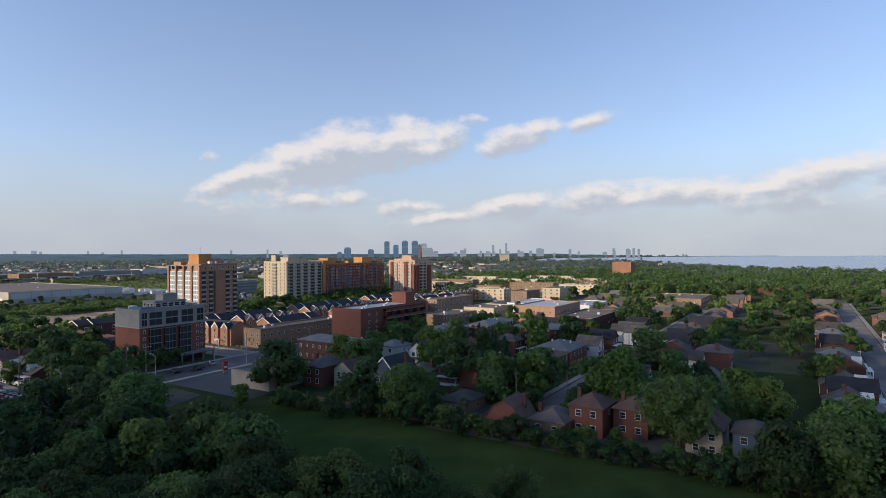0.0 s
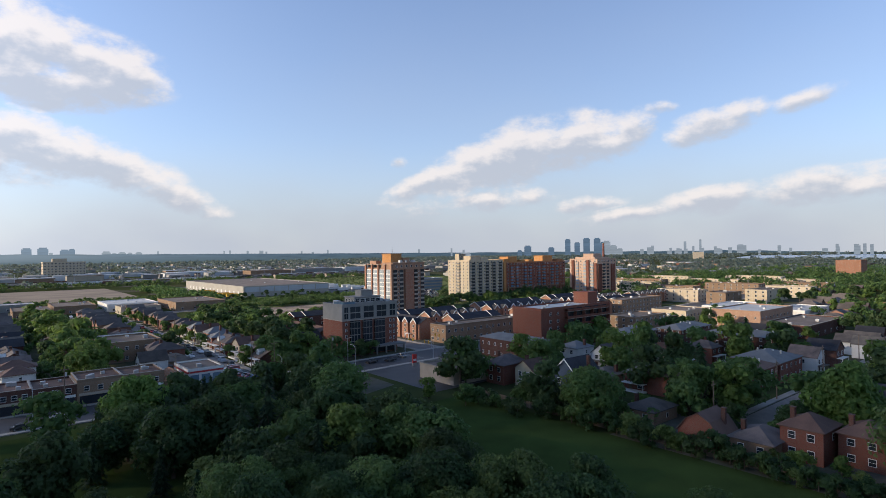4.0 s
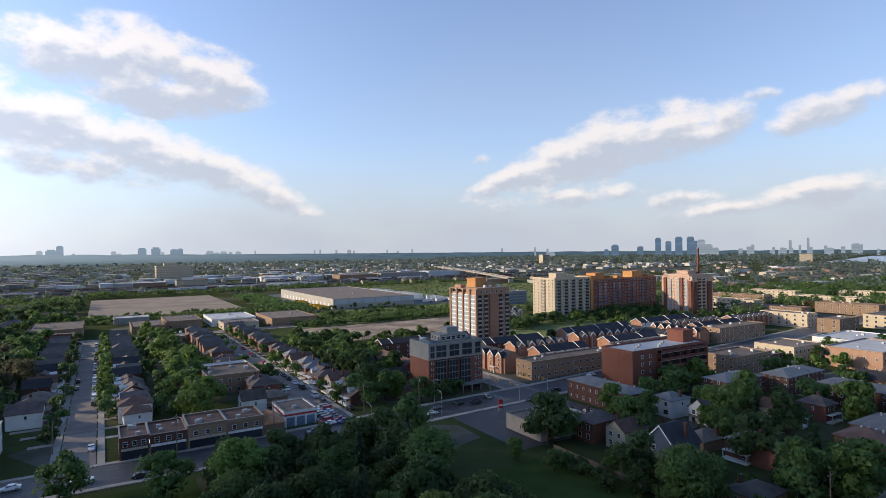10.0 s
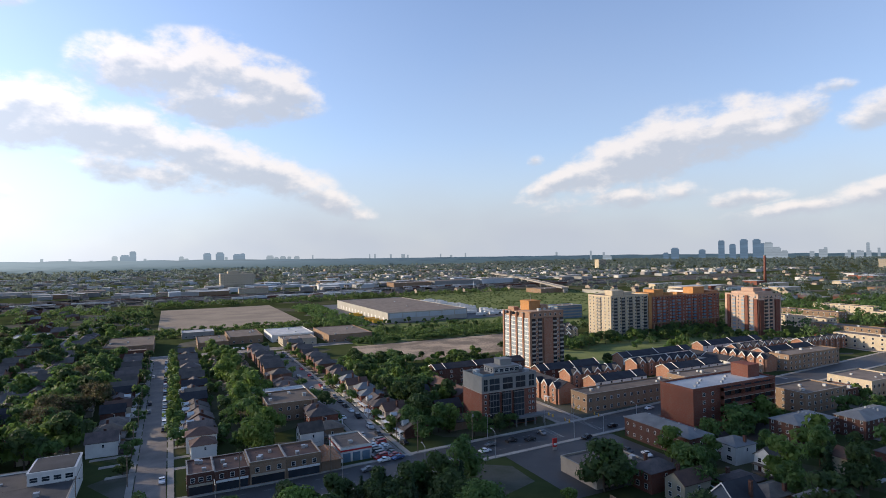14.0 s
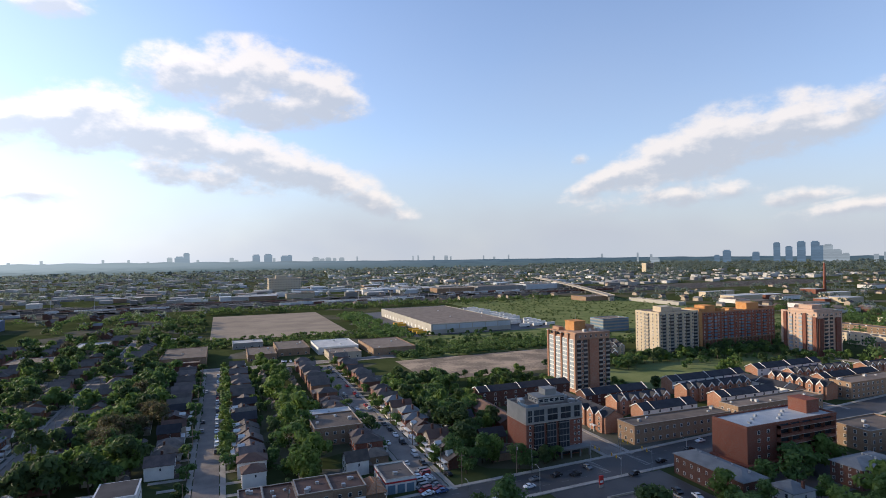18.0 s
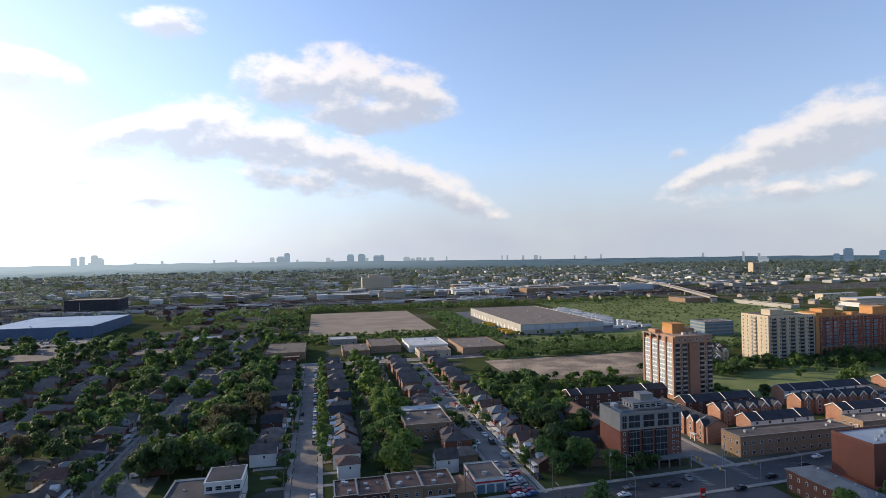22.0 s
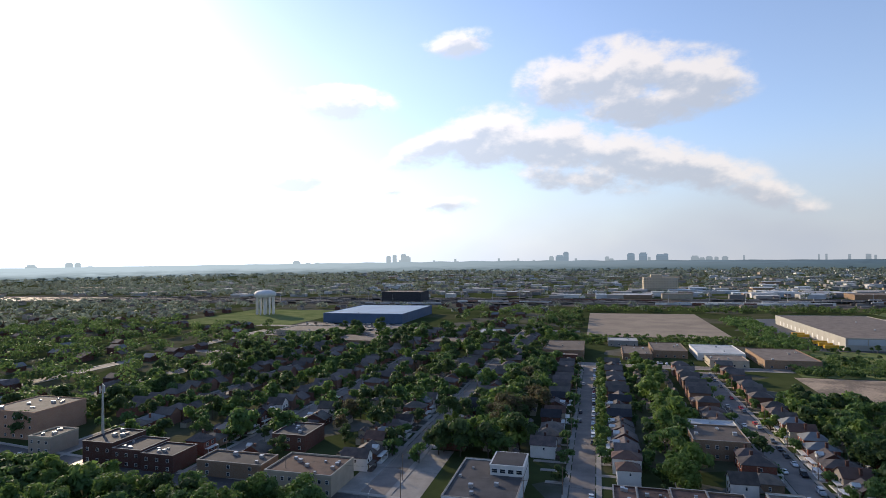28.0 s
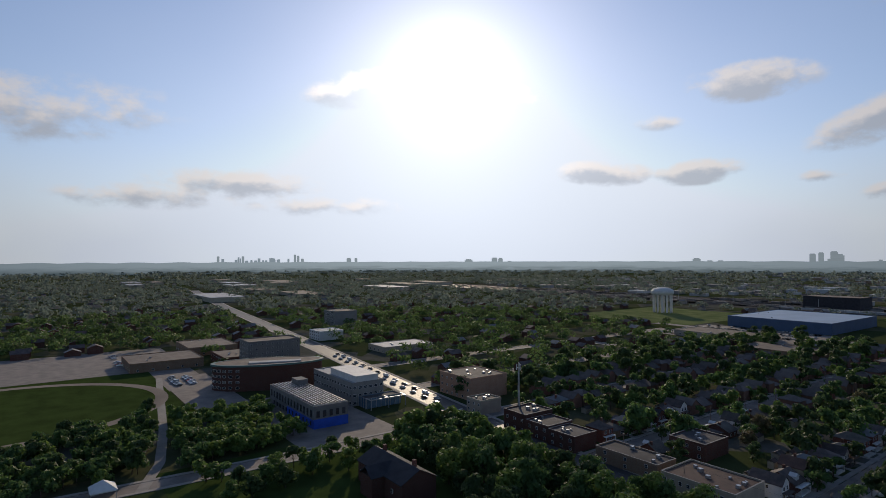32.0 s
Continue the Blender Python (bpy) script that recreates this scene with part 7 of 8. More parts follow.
def utility_pole(x, y, rot=0, h=11.0, box=False):
    e = thing("utility_pole", "weathered wooden utility pole with a cross arm", "utility pole", pose(x, y, 0, 0, 0, rot), "utility poles")
    part("post", Mesh().tube((0, 0, -0.2), (0, 0, h), 0.17, 0.11, 8), M["pole_wood"], e)
    arm = Mesh().box(-1.1, 1.1, -0.07, 0.07, h - 0.9, h - 0.76)
    for k in (-0.95, 0, 0.95):
        arm.tube((k, 0, h - 0.76), (k, 0, h - 0.5), 0.06, 0.04, 6)
    part("cross_arm", arm, M["pole_wood"], e)
    if box:
        part("transformer", Mesh().tube((0.35, 0, h - 2.6), (0.35, 0, h - 1.6), 0.28, 0.28, 10), M["steel"], e)


def cable(points, name="cable"):
    m = Mesh()
    line = []
    for (xa, ya, za), (xb, yb, zb) in zip(points[:-1], points[1:]):
        for k in range(6):
            f = k / 6
            line.append(Vector((xa + (xb - xa) * f, ya + (yb - ya) * f, za + (zb - za) * f - 0.9 * 4 * f * (1 - f))))
    line.append(Vector(points[-1]))
    for i, p in enumerate(line):
        d = (line[min(i + 1, len(line) - 1)] - line[max(i - 1, 0)]).normalized()
        u = d.orthogonal().normalized()
        for k in range(3):
            m.v.append(tuple(p + 0.02 * (math.cos(2.094 * k) * u + math.sin(2.094 * k) * d.cross(u))))
        if i:
            for k in range(3):
                m.f.append((3 * i - 3 + k, 3 * i - 3 + (k + 1) % 3, 3 * i + (k + 1) % 3, 3 * i + k))
                m.m.append(0)
    tagged(part(name, m, M["tyre"]), "thin black overhead cables between the poles", "cable")


line = [(-110, 184.5), (-66, 184), (-24, 183), (18, 182), (46, 182.6), (78, 186), (101, 188)]
for x, y in line:
    utility_pole(x, y, 0, 11.5, x in (18, 101))
cable([(x, y, 10.9) for x, y in line])
for x0 in (-12.8, 75.4, -70.8, -146):
    pts = [(x0, 200 + k * 34) for k in range(7)]
    for i, (x, y) in enumerate(pts):
        utility_pole(x, y, 90, 10.0, i % 3 == 1)
    cable([(x, y, 9.4) for x, y in pts])
pts = [(130 + k * 36, 61.5) for k in range(7)]
for i, (x, y) in enumerate(pts):
    utility_pole(x, y, 0, 10.5, i == 2)
cable([(x, y, 9.9) for x, y in pts])
for x, y, r in ((99, 168, 0), (72, 166, 0), (45, 165, 0), (10, 164.5, 0), (107, 187, 180), (150, 190, 180), (166, 171, 0), (200, 176, 0), (240, 181, 0), (215, 195, 180), (-30, 165, 0), (-70, 165.5, 0)):
    lamp_post(x, y, r)


def traffic_light(x, y, rot):
    e = thing("traffic_light", "traffic signal on a steel mast arm", "traffic light", pose(x, y, 0.2, 0, 0, rot), "signals at the crossing")
    part("post", Mesh().tube((0, 0, 0), (0, 0, 7), 0.13, 0.09, 8), M["steel"], e)
    part("arm", Mesh().tube((0, 0, 6.2), (0, 5.5, 6.5), 0.08, 0.05, 6), M["steel"], e)
    for y0 in (2.6, 5.2):
        s = part("signal", Mesh().box(-0.18, 0.18, y0, y0 + 0.36, 5.5, 6.6), M["yellow"], e, "yellow signal housing")
        for k in range(3):
            part("lens", Mesh().tube((-0.18, y0 + 0.18, 5.7 + k * 0.35), (-0.23, y0 + 0.18, 5.7 + k * 0.35), 0.12, 0.12, 8), M["tyre"], s)


for x, y, r in ((134, 188, 180), (149, 190, 180), (135, 171, 0), (150, 172, 0)):
    traffic_light(x, y, r)
sg = thing("pylon_sign", "red and white pylon sign on the forecourt", "sign", pose(122, 165.5, 0))
part("panel", Mesh().box(-0.85, 0.85, -0.22, 0.22, 1.1, 4.2), M["red_paint"], sg)
part("panel_band", Mesh().box(-0.65, 0.65, -0.26, 0.26, 1.8, 2.5), M["white"], sg)
part("foot", Mesh().box(-0.8, 0.8, -0.2, 0.2, 0, 1.2), M["concrete"], sg)
wl = Mesh()
for i in range(60):
    x = -200 + i * 8.0
    yc = np.interp(x, [p[0] for p in MAIN], [p[1] for p in MAIN])
    if not 132 < x < 152:
        wl.box(x, x + 3.2, yc - 3.8, yc - 3.65, 0.12, 0.128, skip="b"), wl.box(x, x + 3.2, yc + 3.65, yc + 3.8, 0.12, 0.128, skip="b")
for k in range(10):
    wl.box(131.5, 134, 175.5 + k * 1.3, 176.1 + k * 1.3, 0.128, 0.134, skip="b"), wl.box(150.5, 153, 176 + k * 1.3, 176.6 + k * 1.3, 0.128, 0.134, skip="b")
setting("road_markings", wl, M["paint"], "worn white lane markings and crossings", "road marking")

# ---- the far town ----
def scatter_ok(x, y):
    if any(a - 6 < x < b + 6 and c - 6 < y < d + 6 for a, b, c, d in RECTS + OPEN):
        return False
    return abs(y - np.interp(x, [p[0] for p in MAIN], [p[1] for p in MAIN])) > 22


OPEN = [(-16, 190, 600, 860), (180, 356, 540, 800), (130, 660, 425, 905), (-560, -380, 640, 850), (120, 262, 348, 424), (-560, -300, -60, 110), (-1500, 1500, 955, 1135), (-250, 135, 190, 640), (100, 560, -80, 165), (130, 420, 165, 330), (90, 320, 300, 460), (-345, 130, -60, 190), (-372, -190, 556, 820)]


def in_lake(x, y):
    return inside(x, y, SHORE)


def scatter_free(x, y):
    return not any(a - 3 < x < b + 3 and c - 3 < y < d + 3 for a, b, c, d in RECTS)


def far_trees(name, seed, n, region, lo, hi, mat, keep, cards=40, size=1.3, spread=1.0):
    """Crowns far off: a dome of two or three clumps of leaf sprays for each tree."""
    g = np.random.default_rng(seed)
    cs, rs = [], []
    for _ in range(n):
        x, y = region(g)
        if not keep(x, y, g):
            continue
        h = g.uniform(lo, hi)
        for q in range(2):
            r = h * g.uniform(0.30, 0.44)
            cs.append((x + g.normal() * h * 0.2, y + g.normal() * h * 0.2, h * g.uniform(0.40, 0.62)))
            rs.append((r * spread, r * spread, r * 0.95))
    v, f = leaf_cards(g, np.array(cs), np.array(rs), cards // 2, size, 0.5)
    tagged(new(name, raw(name, v, f, [mat])), "wide spread of green tree crowns between the roofs", "trees", "", "stuff")


def polar(r0, r1, power=0.5):
    def pick(g):
        a = g.uniform(0, 2 * math.pi)
        r = r0 + (r1 - r0) * g.uniform() ** power
        return r * math.cos(a), r * math.sin(a)
    return pick


def tree_cover(x, y, g):
    """How much of the land is under trees: the west and the lake side most, the works in the north least."""
    if not scatter_ok(x, y) or in_lake(x, y) or (y < -200 and abs(x) < 900):
        return False
    az = math.degrees(math.atan2(-x, y))
    if az > 40 or az < -62:
        return True
    if az > 22:
        return g.uniform() < 0.75
    return g.uniform() < (0.5 if math.hypot(x, y) < 900 or math.hypot(x, y) > 2600 else 0.28)


far_trees("town_trees", 3, 4800, polar(330, 900, 0.7), 7, 13, M["leaf"], tree_cover, 76, 1.0, 1.2)
far_trees("town_trees", 6, 2000, polar(330, 900, 0.7), 7, 12, M["leaf_dark"], tree_cover, 76, 1.0, 1.2)
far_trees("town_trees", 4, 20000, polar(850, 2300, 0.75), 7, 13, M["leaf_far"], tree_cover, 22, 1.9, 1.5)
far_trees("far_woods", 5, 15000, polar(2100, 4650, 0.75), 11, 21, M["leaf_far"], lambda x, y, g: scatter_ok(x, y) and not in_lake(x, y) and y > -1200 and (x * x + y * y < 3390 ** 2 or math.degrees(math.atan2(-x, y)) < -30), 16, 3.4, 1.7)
far_trees("shore_trees", 7, 1100, lambda g: (g.uniform(560, 1280), g.uniform(-300, 430)), 9, 14, M["leaf"], lambda x, y, g: not in_lake(x, y), 70, 1.0)
far_trees("field_hedge", 8, 260, lambda g: (g.uniform(-20, 560), g.uniform(855, 930)), 5, 9, M["leaf"], lambda x, y, g: True, 40, 0.9)
far_trees("meadow_scrub", 9, 900, lambda g: (g.uniform(356, 655), g.uniform(445, 895)), 1.0, 3.0, M["meadow_leaf"], lambda x, y, g: scatter_free(x, y), 24, 0.55, 1.5)
far_trees("meadow_scrub", 10, 700, lambda g: (g.uniform(132, 350), min(538, 428 + abs(g.normal(0, 34)))), 2.0, 5.5, M["leaf"], lambda x, y, g: scatter_free(x, y), 44, 0.6, 1.3)
far_trees("meadow_scrub", 12, 160, lambda g: (g.uniform(142, 178), g.uniform(530, 780)), 4.0, 7.5, M["leaf"], lambda x, y, g: scatter_free(x, y), 50, 0.8, 1.2)
far_trees("meadow_scrub", 14, 420, lambda g: (g.uniform(-60, 180), g.uniform(548, 604)), 1.6, 4.2, M["leaf"], lambda x, y, g: scatter_free(x, y), 30, 0.7, 1.4)


def far_roofs(name, seed, n, r0, r1, mats, keep):
    """Small gabled houses far off, wall and roof in one joined mesh."""
    g = np.random.default_rng(seed)
    m = Mesh()
    for _ in range(n):
        x, y = polar(r0, r1, 0.75)(g)
        if not keep(x, y, g):
            continue
        w, d, h = g.uniform(7, 10), g.uniform(9, 13), g.uniform(3.2, 5.8)
        i = len(m.v)
        m.box(x - w / 2, x + w / 2, y - d / 2, y + d / 2, 0, h, 0, skip="bt")
        along = "y" if g.uniform() < 0.5 else "x"
        m.gable_ends(x - w / 2, x + w / 2, y - d / 2, y + d / 2, h, 2.3, along)
        rm = 1 if g.uniform() < 0.8 else 2
        if along == "y":
            m.face([(x - w / 2 - .4, y - d / 2 - .4, h - .3), (x, y - d / 2 - .4, h + 2.4), (x, y + d / 2 + .4, h + 2.4), (x - w / 2 - .4, y + d / 2 + .4, h - .3)], rm)
            m.face([(x + w / 2 + .4, y + d / 2 + .4, h - .3), (x, y + d / 2 + .4, h + 2.4), (x, y - d / 2 - .4, h + 2.4), (x + w / 2 + .4, y - d / 2 - .4, h - .3)], rm)
        else:
            m.face([(x - w / 2 - .4, y - d / 2 - .4, h - .3), (x + w / 2 + .4, y - d / 2 - .4, h - .3), (x + w / 2 + .4, y, h + 2.4), (x - w / 2 - .4, y, h + 2.4)], rm)
            m.face([(x + w / 2 + .4, y + d / 2 + .4, h - .3), (x - w / 2 - .4, y + d / 2 + .4, h - .3), (x - w / 2 - .4, y, h + 2.4), (x + w / 2 + .4, y, h + 2.4)], rm)
    tagged(part(name, m, mats), "many small far houses with dark pitched roofs", "houses", "", "stuff")


far_roofs("far_houses", 21, 1500, 330, 1000, [M["brick_dark"], M["shingle"], M["shingle_grey"]], lambda x, y, g: scatter_ok(x, y) and not in_lake(x, y) and not (y < -150) and (y < 620 or x < -60) and not (-20 < x < 700 and y > 330))
far_roofs("far_houses", 22, 1300, 900, 2000, [M["stucco"], M["shingle"], M["shingle_grey"]], lambda x, y, g: scatter_ok(x, y) and not in_lake(x, y) and not (y < -400))

# industrial land beyond the railway
g = np.random.default_rng(31)
for k in range(170):
    x, y = g.uniform(-900, 1300), g.uniform(1140, 2600)
    if k < 60:
        x, y = g.uniform(-300, 700), g.uniform(1140, 1420)
    w, d, h = g.uniform(16, 56), g.uniform(12, 34), g.uniform(4, 9)
    wall = ("stucco", "grey_wall", "brick_tan", "white", "metal_roof")[k % 5]
    e = part("industrial_shed", Mesh().box(0, w, 0, d, 0, h), M[wall], at=pose(x, y, 0, 0, 0, g.uniform(-4, 4)))
    tagged(e, "wide flat-roofed industrial shed beyond the railway", "shed", "sheds beyond the railway")
    part("roof", Mesh().box(-0.4, w + 0.4, -0.4, d + 0.4, h, h + 0.6), M[("membrane", "membrane_pale", "membrane", "metal_roof", "membrane_pale")[(k * 7) % 5]], e)
    if k % 6 == 0:
        part("roof_unit", Mesh().box(w * 0.3, w * 0.3 + 4, d * 0.4, d * 0.4 + 4, h + 0.6, h + 3), M["steel"], e)
for k in range(16):
    a = radians(g.uniform(44, 84))
    r = g.uniform(1300, 2300)
    x, y = -r * math.sin(a), r * math.cos(a)
    w, d, h = g.uniform(50, 160), g.uniform(30, 70), g.uniform(6, 11)
    e = thing("industrial_shed", "wide pale-roofed store far beyond the houses", "shed", pose(x, y, 0), "sheds beyond the houses")
    part("wall", Mesh().box(0, w, 0, d, 0, h), M["stucco"], e)
    part("roof", Mesh().box(-0.4, w + 0.4, -0.4, d + 0.4, h, h + 0.6), M["membrane_pale" if k % 3 == 0 else "membrane"], e)
for k in range(40):
    x, y = g.uniform(700, 1500), g.uniform(330, 800)
    if not in_lake(x, y):
        w, d, h = g.uniform(20, 70), g.uniform(14, 36), g.uniform(5, 9)
        e = thing("store_block", "low pale store among the trees", "building", pose(x, y, 0), "stores towards the lake")
        part("wall", Mesh().box(0, w, 0, d, 0, h), M[("white", "brick_cream", "brick_tan", "brick_red")[k % 4]], e)
        part("roof", Mesh().box(-0.3, w + 0.3, -0.3, d + 0.3, h, h + 0.5), M["membrane_pale" if k % 2 else "membrane"], e)
tr = thing("train", "long green and white passenger train standing in the yard", "train", pose(120, 1003, 0))
for k in range(9):
    part("carriage", Mesh().box(k * 26, k * 26 + 25, -1.5, 1.5, 0.9, 4.9), M["white" if k % 3 else "glass_blue"], tr)
tr = thing("train", "row of dark freight wagons in the yard", "train", pose(330, 1040, 0))
for k in range(16):
    part("wagon", Mesh().box(k * 17, k * 17 + 16, -1.5, 1.5, 0.9, 4.2), M[("brick_dark", "asphalt", "metal_roof")[k % 3]], tr)
for r in range(7):
    tr = thing("train", "row of pale and dark wagons standing in the rail yard", "train", pose(-420 + r * 170, 972 + (r * 47) % 120, 0), "trains in the yard")
    for k in range(8 + r % 4):
        part("wagon", Mesh().box(k * 19, k * 19 + 18, -1.5, 1.5, 0.9, 4.4), M[("membrane_pale", "metal_roof", "brick_dark", "white")[(k + r) % 4 if r % 2 else r % 4]], tr)
for k in range(22):
    e = thing("mast", "slim steel mast in the rail yard", "mast", pose(-700 + k * 62 + (k % 3) * 9, 1000 + (k * 37) % 90, 0), "rail yard masts")
    part("pole", Mesh().tube((0, 0, 0), (0, 0, 17), 0.35, 0.2, 6), M["steel"], e)
tower("white_office", "pale six-storey office block beyond the railway", 100, 172, 1360, 1400, 32, ("brick_cream", "brick_cream"), 6, 6, 12, sides="sw", win="shop", pent=(16, 40, 8, 26, 7))
# the joined rest of the works and wagons
sm, wm2 = Mesh(), Mesh()
for k in range(1150):
    x, y = g.uniform(-1500, 2000), 1150 + 2300 * g.uniform() ** 1.3
    if in_lake(x, y) or (k % 3 == 0 and x < -300):
        continue
    w, d, h = g.uniform(9, 46), g.uniform(9, 28), g.uniform(3.5, 8.5)
    sm.box(x, x + w, y, y + d, 0, h, skip="b")
tagged(part("far_works", sm, M["shed_mix"]), "many pale and dark works halls far beyond the railway", "works", "", "stuff")
for k in range(300):
    x, y = g.uniform(-1100, 900), 968 + 9.5 * int(g.uniform(0, 16))
    n = int(g.uniform(1, 6))
    for i in range(n):
        wm2.box(x + i * 17, x + i * 17 + 16, y - 1.4, y + 1.4, 0.6, g.uniform(2.2, 4.4), skip="b")
tagged(part("yard_wagons", wm2, M["wagon_mix"]), "lines of pale and dark wagons in the rail yard", "wagons", "", "stuff")
pc = Mesh()
for k in range(230):
    x, y = -366 + 4.0 * int(g.uniform(0, 32)), (564, 570, 612, 618, 640, 646, 668)[int(g.uniform(0, 7))]
    if not any(a - 3 < x < b + 3 and c - 3 < y < d + 3 for a, b, c, d in RECTS):
        pc.box(x - 0.9, x + 0.9, y - 2.2, y + 2.2, 0.3, 0.95).box(x - 0.75, x + 0.75, y - 1.2, y + 1.3, 0.95, 1.45)
tagged(part("parked_cars", pc, M["shed_mix"]), "many small cars standing in the far car park", "cars", "", "stuff")
# raised road
rp = [(900, 1540), (815, 1290), (717, 1035), (612, 790)]
rm = Mesh()
for (xa, ya), (xb, yb) in zip(rp[:-1], rp[1:]):
    rm.face([(xa - 7, ya, 9), (xb - 7, yb, 9), (xb + 7, yb, 9), (xa + 7, ya, 9)])
    rm.face([(xa - 7, ya, 7.2), (xb - 7, yb, 7.2), (xb - 7, yb, 10), (xa - 7, ya, 10)])
    rm.face([(xa + 7, ya, 7.2), (xb + 7, yb, 7.2), (xb + 7, yb, 10), (xa + 7, ya, 10)])
vd = thing("viaduct", "pale concrete viaduct over the railway", "viaduct")
part("deck", rm, M["concrete"], vd)
for k in range(14):
    f = k / 13 * 2.999
    i = int(f)
    (xa, ya), (xb, yb) = rp[i], rp[i + 1]
    x, y = xa + (xb - xa) * (f - i), ya + (yb - ya) * (f - i)
    part("pier", Mesh().box(x - 5, x + 5, y - 1, y + 1, 0, 7.4), M["concrete"], vd)


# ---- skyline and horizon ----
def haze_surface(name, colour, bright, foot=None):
    """Far land and towers that glow in a painted haze colour, paler towards the sun."""
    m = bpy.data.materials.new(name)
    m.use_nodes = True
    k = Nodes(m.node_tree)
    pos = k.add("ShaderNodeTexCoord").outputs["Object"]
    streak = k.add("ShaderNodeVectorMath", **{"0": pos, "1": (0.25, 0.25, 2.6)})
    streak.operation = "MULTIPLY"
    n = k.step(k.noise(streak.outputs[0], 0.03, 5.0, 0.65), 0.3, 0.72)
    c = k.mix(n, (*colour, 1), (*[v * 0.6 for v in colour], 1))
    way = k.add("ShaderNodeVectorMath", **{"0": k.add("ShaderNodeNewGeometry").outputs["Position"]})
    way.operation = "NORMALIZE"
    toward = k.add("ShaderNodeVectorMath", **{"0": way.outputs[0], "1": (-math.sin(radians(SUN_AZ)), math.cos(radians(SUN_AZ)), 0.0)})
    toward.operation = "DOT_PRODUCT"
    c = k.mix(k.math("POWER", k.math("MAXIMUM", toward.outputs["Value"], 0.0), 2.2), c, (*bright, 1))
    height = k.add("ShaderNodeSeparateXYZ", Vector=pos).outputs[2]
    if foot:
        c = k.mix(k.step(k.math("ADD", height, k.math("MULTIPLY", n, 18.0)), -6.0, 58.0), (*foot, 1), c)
    # Unlit: haze and sunward brightness are emitted as colour.
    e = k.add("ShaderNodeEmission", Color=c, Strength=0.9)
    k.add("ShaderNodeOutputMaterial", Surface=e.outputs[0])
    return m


BACK = haze_surface("distant land in painted haze", (0.085, 0.14, 0.205), (0.55, 0.66, 0.73), (0.085, 0.125, 0.14))
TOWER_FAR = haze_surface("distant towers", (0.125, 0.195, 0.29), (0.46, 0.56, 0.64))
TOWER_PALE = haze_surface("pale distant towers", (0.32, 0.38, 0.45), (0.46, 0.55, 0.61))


def horizon_ring():
    m = Mesh()
    n = 240
    def top(a):
        # az measured to the left of +y; lower towards the lake, which is seen from lower down
        lift = (34 + 30 * max(0.0, min(1.0, (a + 60) / 70))) * max(0.1, min(1.0, (a + 80) / 14))
        return lift + 1.5 * math.sin(a * 1.7) + 1.2 * math.sin(a * 4.1 + 1)
    for k in range(n):
        a0, a1 = -88 + 256 * k / n, -88 + 256 * (k + 1) / n
        q = []
        for a in (a0, a1):
            r = 4780 - 1400 * max(0.0, min(1.0, (a + 44) / 24))
            q.append((-r * math.sin(radians(a)), r * math.cos(radians(a))))
        m.face([(*q[0], -5), (*q[1], -5), (*q[1], top(a1)), (*q[0], top(a0))])
    return m


tagged(part("backdrop", horizon_ring(), BACK), "glowing backdrop ring of land with haze painted in", "backdrop", "", "structure")


def far_tower(az, dist, w, h, pale=False, steps=1):
    x, y = -dist * math.sin(radians(az)), dist * math.cos(radians(az))
    m = Mesh().box(-w / 2, w / 2, -w / 2, w / 2, 0, h - w * 0.15)
    if steps:
        m.box(-w * 0.36, w * 0.36, -w * 0.36, w * 0.36, h - w * 0.15, h)
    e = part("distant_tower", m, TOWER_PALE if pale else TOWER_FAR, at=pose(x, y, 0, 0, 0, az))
    tagged(e, "hazy pale tower far on the skyline" if pale else "hazy blue-grey tower far on the skyline", "tower", "distant skyline")


SKY_EAST = [(-47.1, 34, 55), (-47.9, 51, 88), (-50.2, 43, 73), (-51.8, 39, 132), (-52.7, 39, 106), (-53.6, 47, 137), (-54.6, 47, 136), (-55.1, 34, 107), (-55.5, 51, 114), (-56.1, 51, 82), (-56.7, 39, 58)]
SKY_MID = [(4.4, 34, 90), (3.6, 60, 96), (3.0, 39, 120), (-0.9, 30, 82), (-1.3, 30, 67), (-3.1, 51, 103), (-4.2, 56, 106), (-5.7, 51, 93), (-6.2, 34, 97), (-8.7, 51, 79), (-9.3, 34, 67), (-9.9, 43, 74), (-10.5, 26, 70), (-11.2, 39, 73)]
SKY_WEST = [(75.4, 17, 102), (73.2, 17, 102), (68.4, 17, 114), (68.1, 17, 106), (67.7, 21, 85), (63.2, 34, 89), (62.5, 21, 88), (51.2, 60, 77), (48.6, 43, 89), (48.0, 34, 86), (47.1, 39, 64), (29.7, 51, 81), (28.6, 43, 65), (27.7, 43, 65), (20.7, 34, 108), (20.1, 30, 115), (19.2, 39, 122), (18.9, 60, 104)]
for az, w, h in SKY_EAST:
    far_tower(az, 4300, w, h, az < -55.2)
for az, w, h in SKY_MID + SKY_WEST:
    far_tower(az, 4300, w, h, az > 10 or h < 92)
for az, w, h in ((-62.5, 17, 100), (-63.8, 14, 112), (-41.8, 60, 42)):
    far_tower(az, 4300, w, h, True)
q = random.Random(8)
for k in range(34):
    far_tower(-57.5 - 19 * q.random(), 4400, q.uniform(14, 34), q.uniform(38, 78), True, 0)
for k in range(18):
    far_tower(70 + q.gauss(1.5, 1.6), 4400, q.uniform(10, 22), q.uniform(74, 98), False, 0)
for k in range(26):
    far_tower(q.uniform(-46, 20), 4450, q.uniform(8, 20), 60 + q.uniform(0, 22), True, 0)
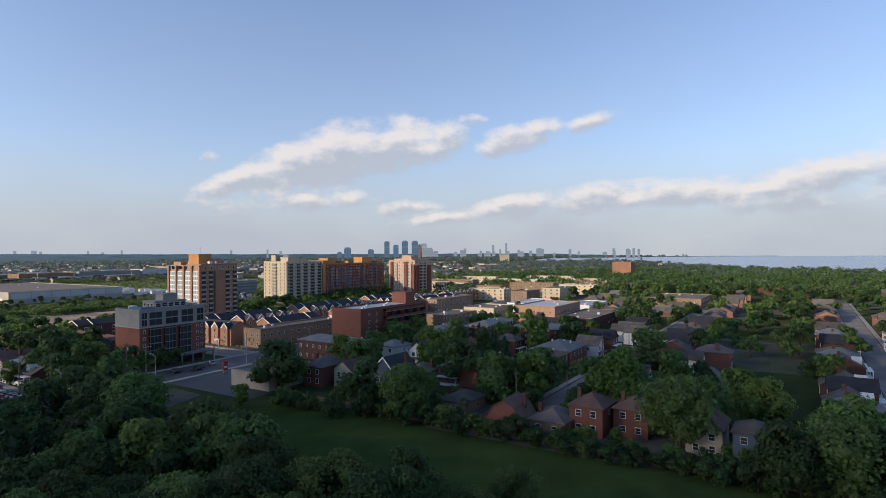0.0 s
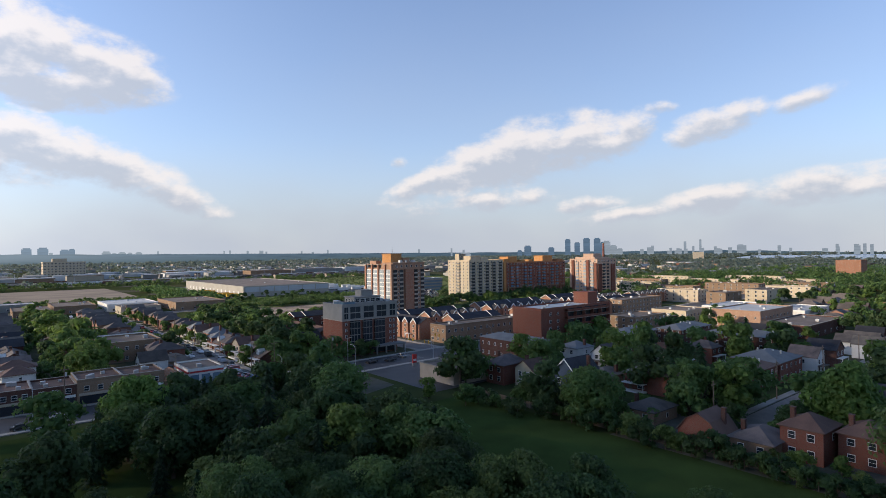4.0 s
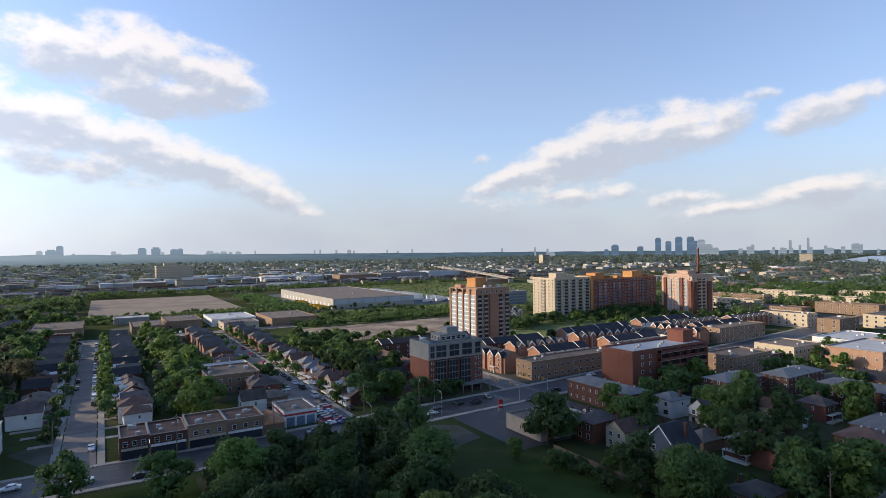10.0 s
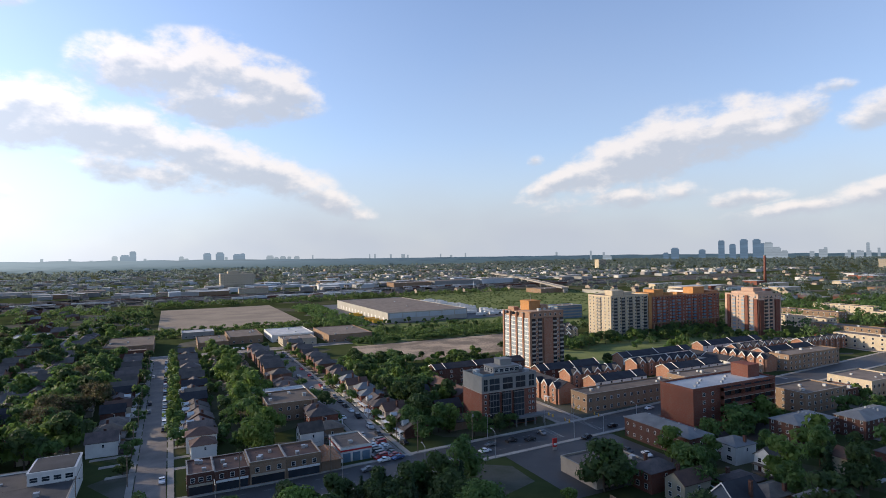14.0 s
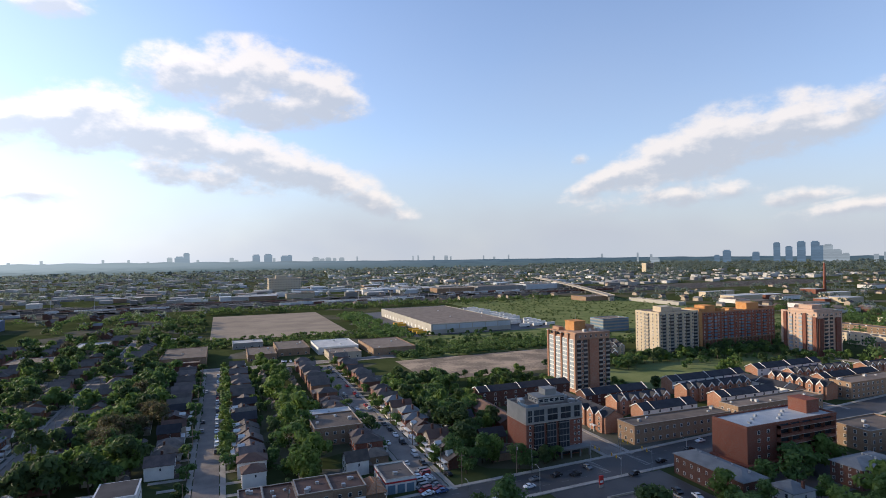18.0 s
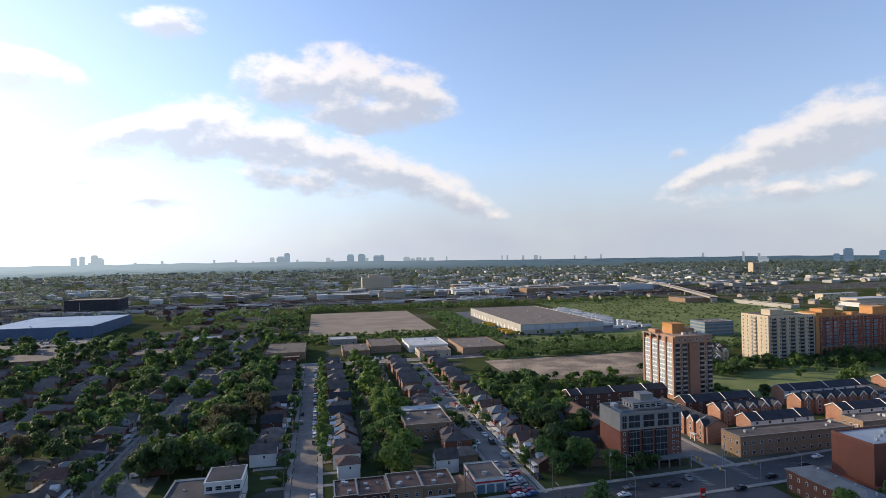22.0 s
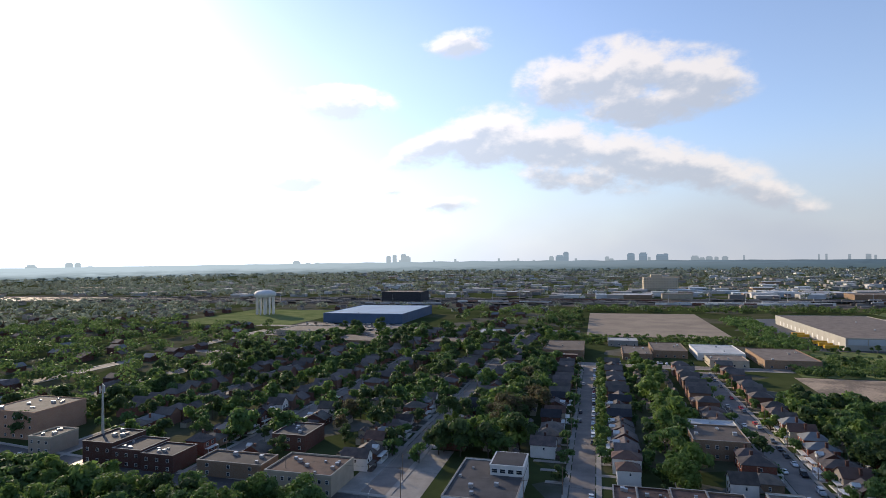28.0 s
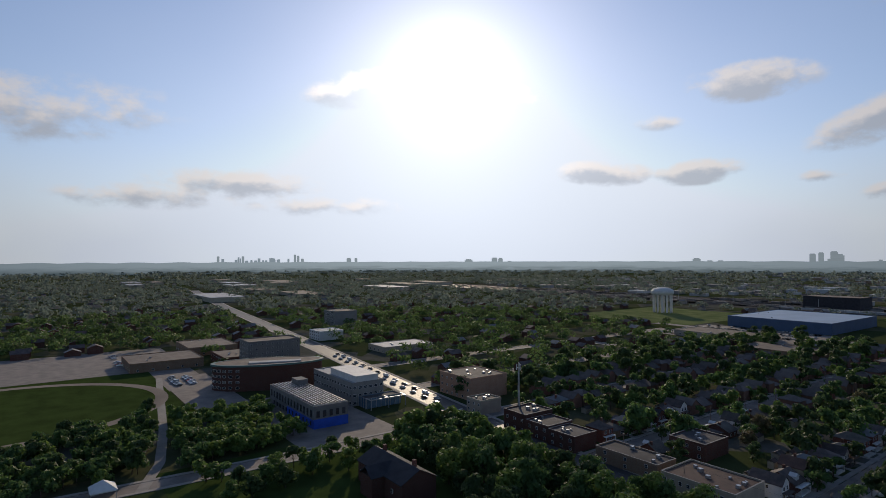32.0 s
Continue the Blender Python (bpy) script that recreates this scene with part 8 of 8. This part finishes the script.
wb = thing("white_slab_building", "white slab building on the lake shore", "building", pose(2040, 1012, 0, 0, 0, -60))
part("wall", Mesh().box(-18, 18, -8, 8, 0, 32), M["brick_cream"], wb)
part("roof", Mesh().box(-18.5, 18.5, -8.5, 8.5, 32, 33), M["membrane_pale"], wb)


# ---- unseen cloud that shades the park ----
def cloud_surface(mid_p, side, up, half_w, half_h):
    """White vapour: some light goes straight through, the rest is spread."""
    m = bpy.data.materials.new("cloud vapour")
    m.use_nodes = True
    k = Nodes(m.node_tree)
    tl = k.add("ShaderNodeBsdfTranslucent", Color=(0.97, 0.97, 0.98, 1))
    df = k.add("ShaderNodeBsdfDiffuse", Color=(0.9, 0.9, 0.92, 1))
    tp = k.add("ShaderNodeBsdfTransparent", Color=(1, 1, 1, 1))
    a = k.add("ShaderNodeMixShader", **{"0": 0.12, "1": tl.outputs[0], "2": df.outputs[0]})
    pos = k.add("ShaderNodeNewGeometry").outputs["Position"]
    off = k.add("ShaderNodeVectorMath", **{"0": pos, "1": tuple(mid_p)})
    off.operation = "SUBTRACT"
    flat = []
    for axis, half in ((side, half_w), (up, half_h)):
        d = k.add("ShaderNodeVectorMath", **{"0": off.outputs[0], "1": tuple(axis / half)})
        d.operation = "DOT_PRODUCT"
        flat.append(k.math("POWER", k.math("ABSOLUTE", d.outputs["Value"]), 2.0))
    rad = k.math("SQRT", k.math("ADD", *flat))
    rad = k.math("ADD", rad, k.math("MULTIPLY", k.math("SUBTRACT", k.noise(pos, 0.02, 4.0), 0.5), 0.6))
    thin = k.math("ADD", 0.34, k.math("MULTIPLY", k.step(rad, 0.62, 1.0), 0.66))
    b = k.add("ShaderNodeMixShader", **{"0": thin, "1": a.outputs[0], "2": tp.outputs[0]})
    k.add("ShaderNodeOutputMaterial", Surface=b.outputs[0])
    return m


def shade_cloud(centre, dist, half_w, half_h):
    """One flat puffed body square to the sun, sized for the shadow it casts."""
    v, f = ico(5)
    mid_p = Vector(centre) + sun_dir * dist
    side = Vector((0, 0, 1)).cross(sun_dir).normalized()
    up = sun_dir.cross(side).normalized()
    V = []
    for p in v:
        q = Vector(p)
        n = 1.0 + 0.24 * noise.noise(q * 1.5)
        V.append(mid_p + (side * (q.x * half_w) + up * (q.y * half_h) + sun_dir * (q.z * 26.0)) * n)
    ob = new("cloud", raw("cloud", np.array(V), f, [cloud_surface(mid_p, side, up, half_w, half_h)], True))
    tagged(ob, "unseen cloud body that shades the park from the sun", "cloud", "", "structure")


# Added past the camera's clip end, only to dim the sun over the foreground.
shade_cloud((106, 36, 0), 6800, 204, 80)

set_trees(240)
set_houses(150)
for e in TEMPLATES:
    park_template(e)
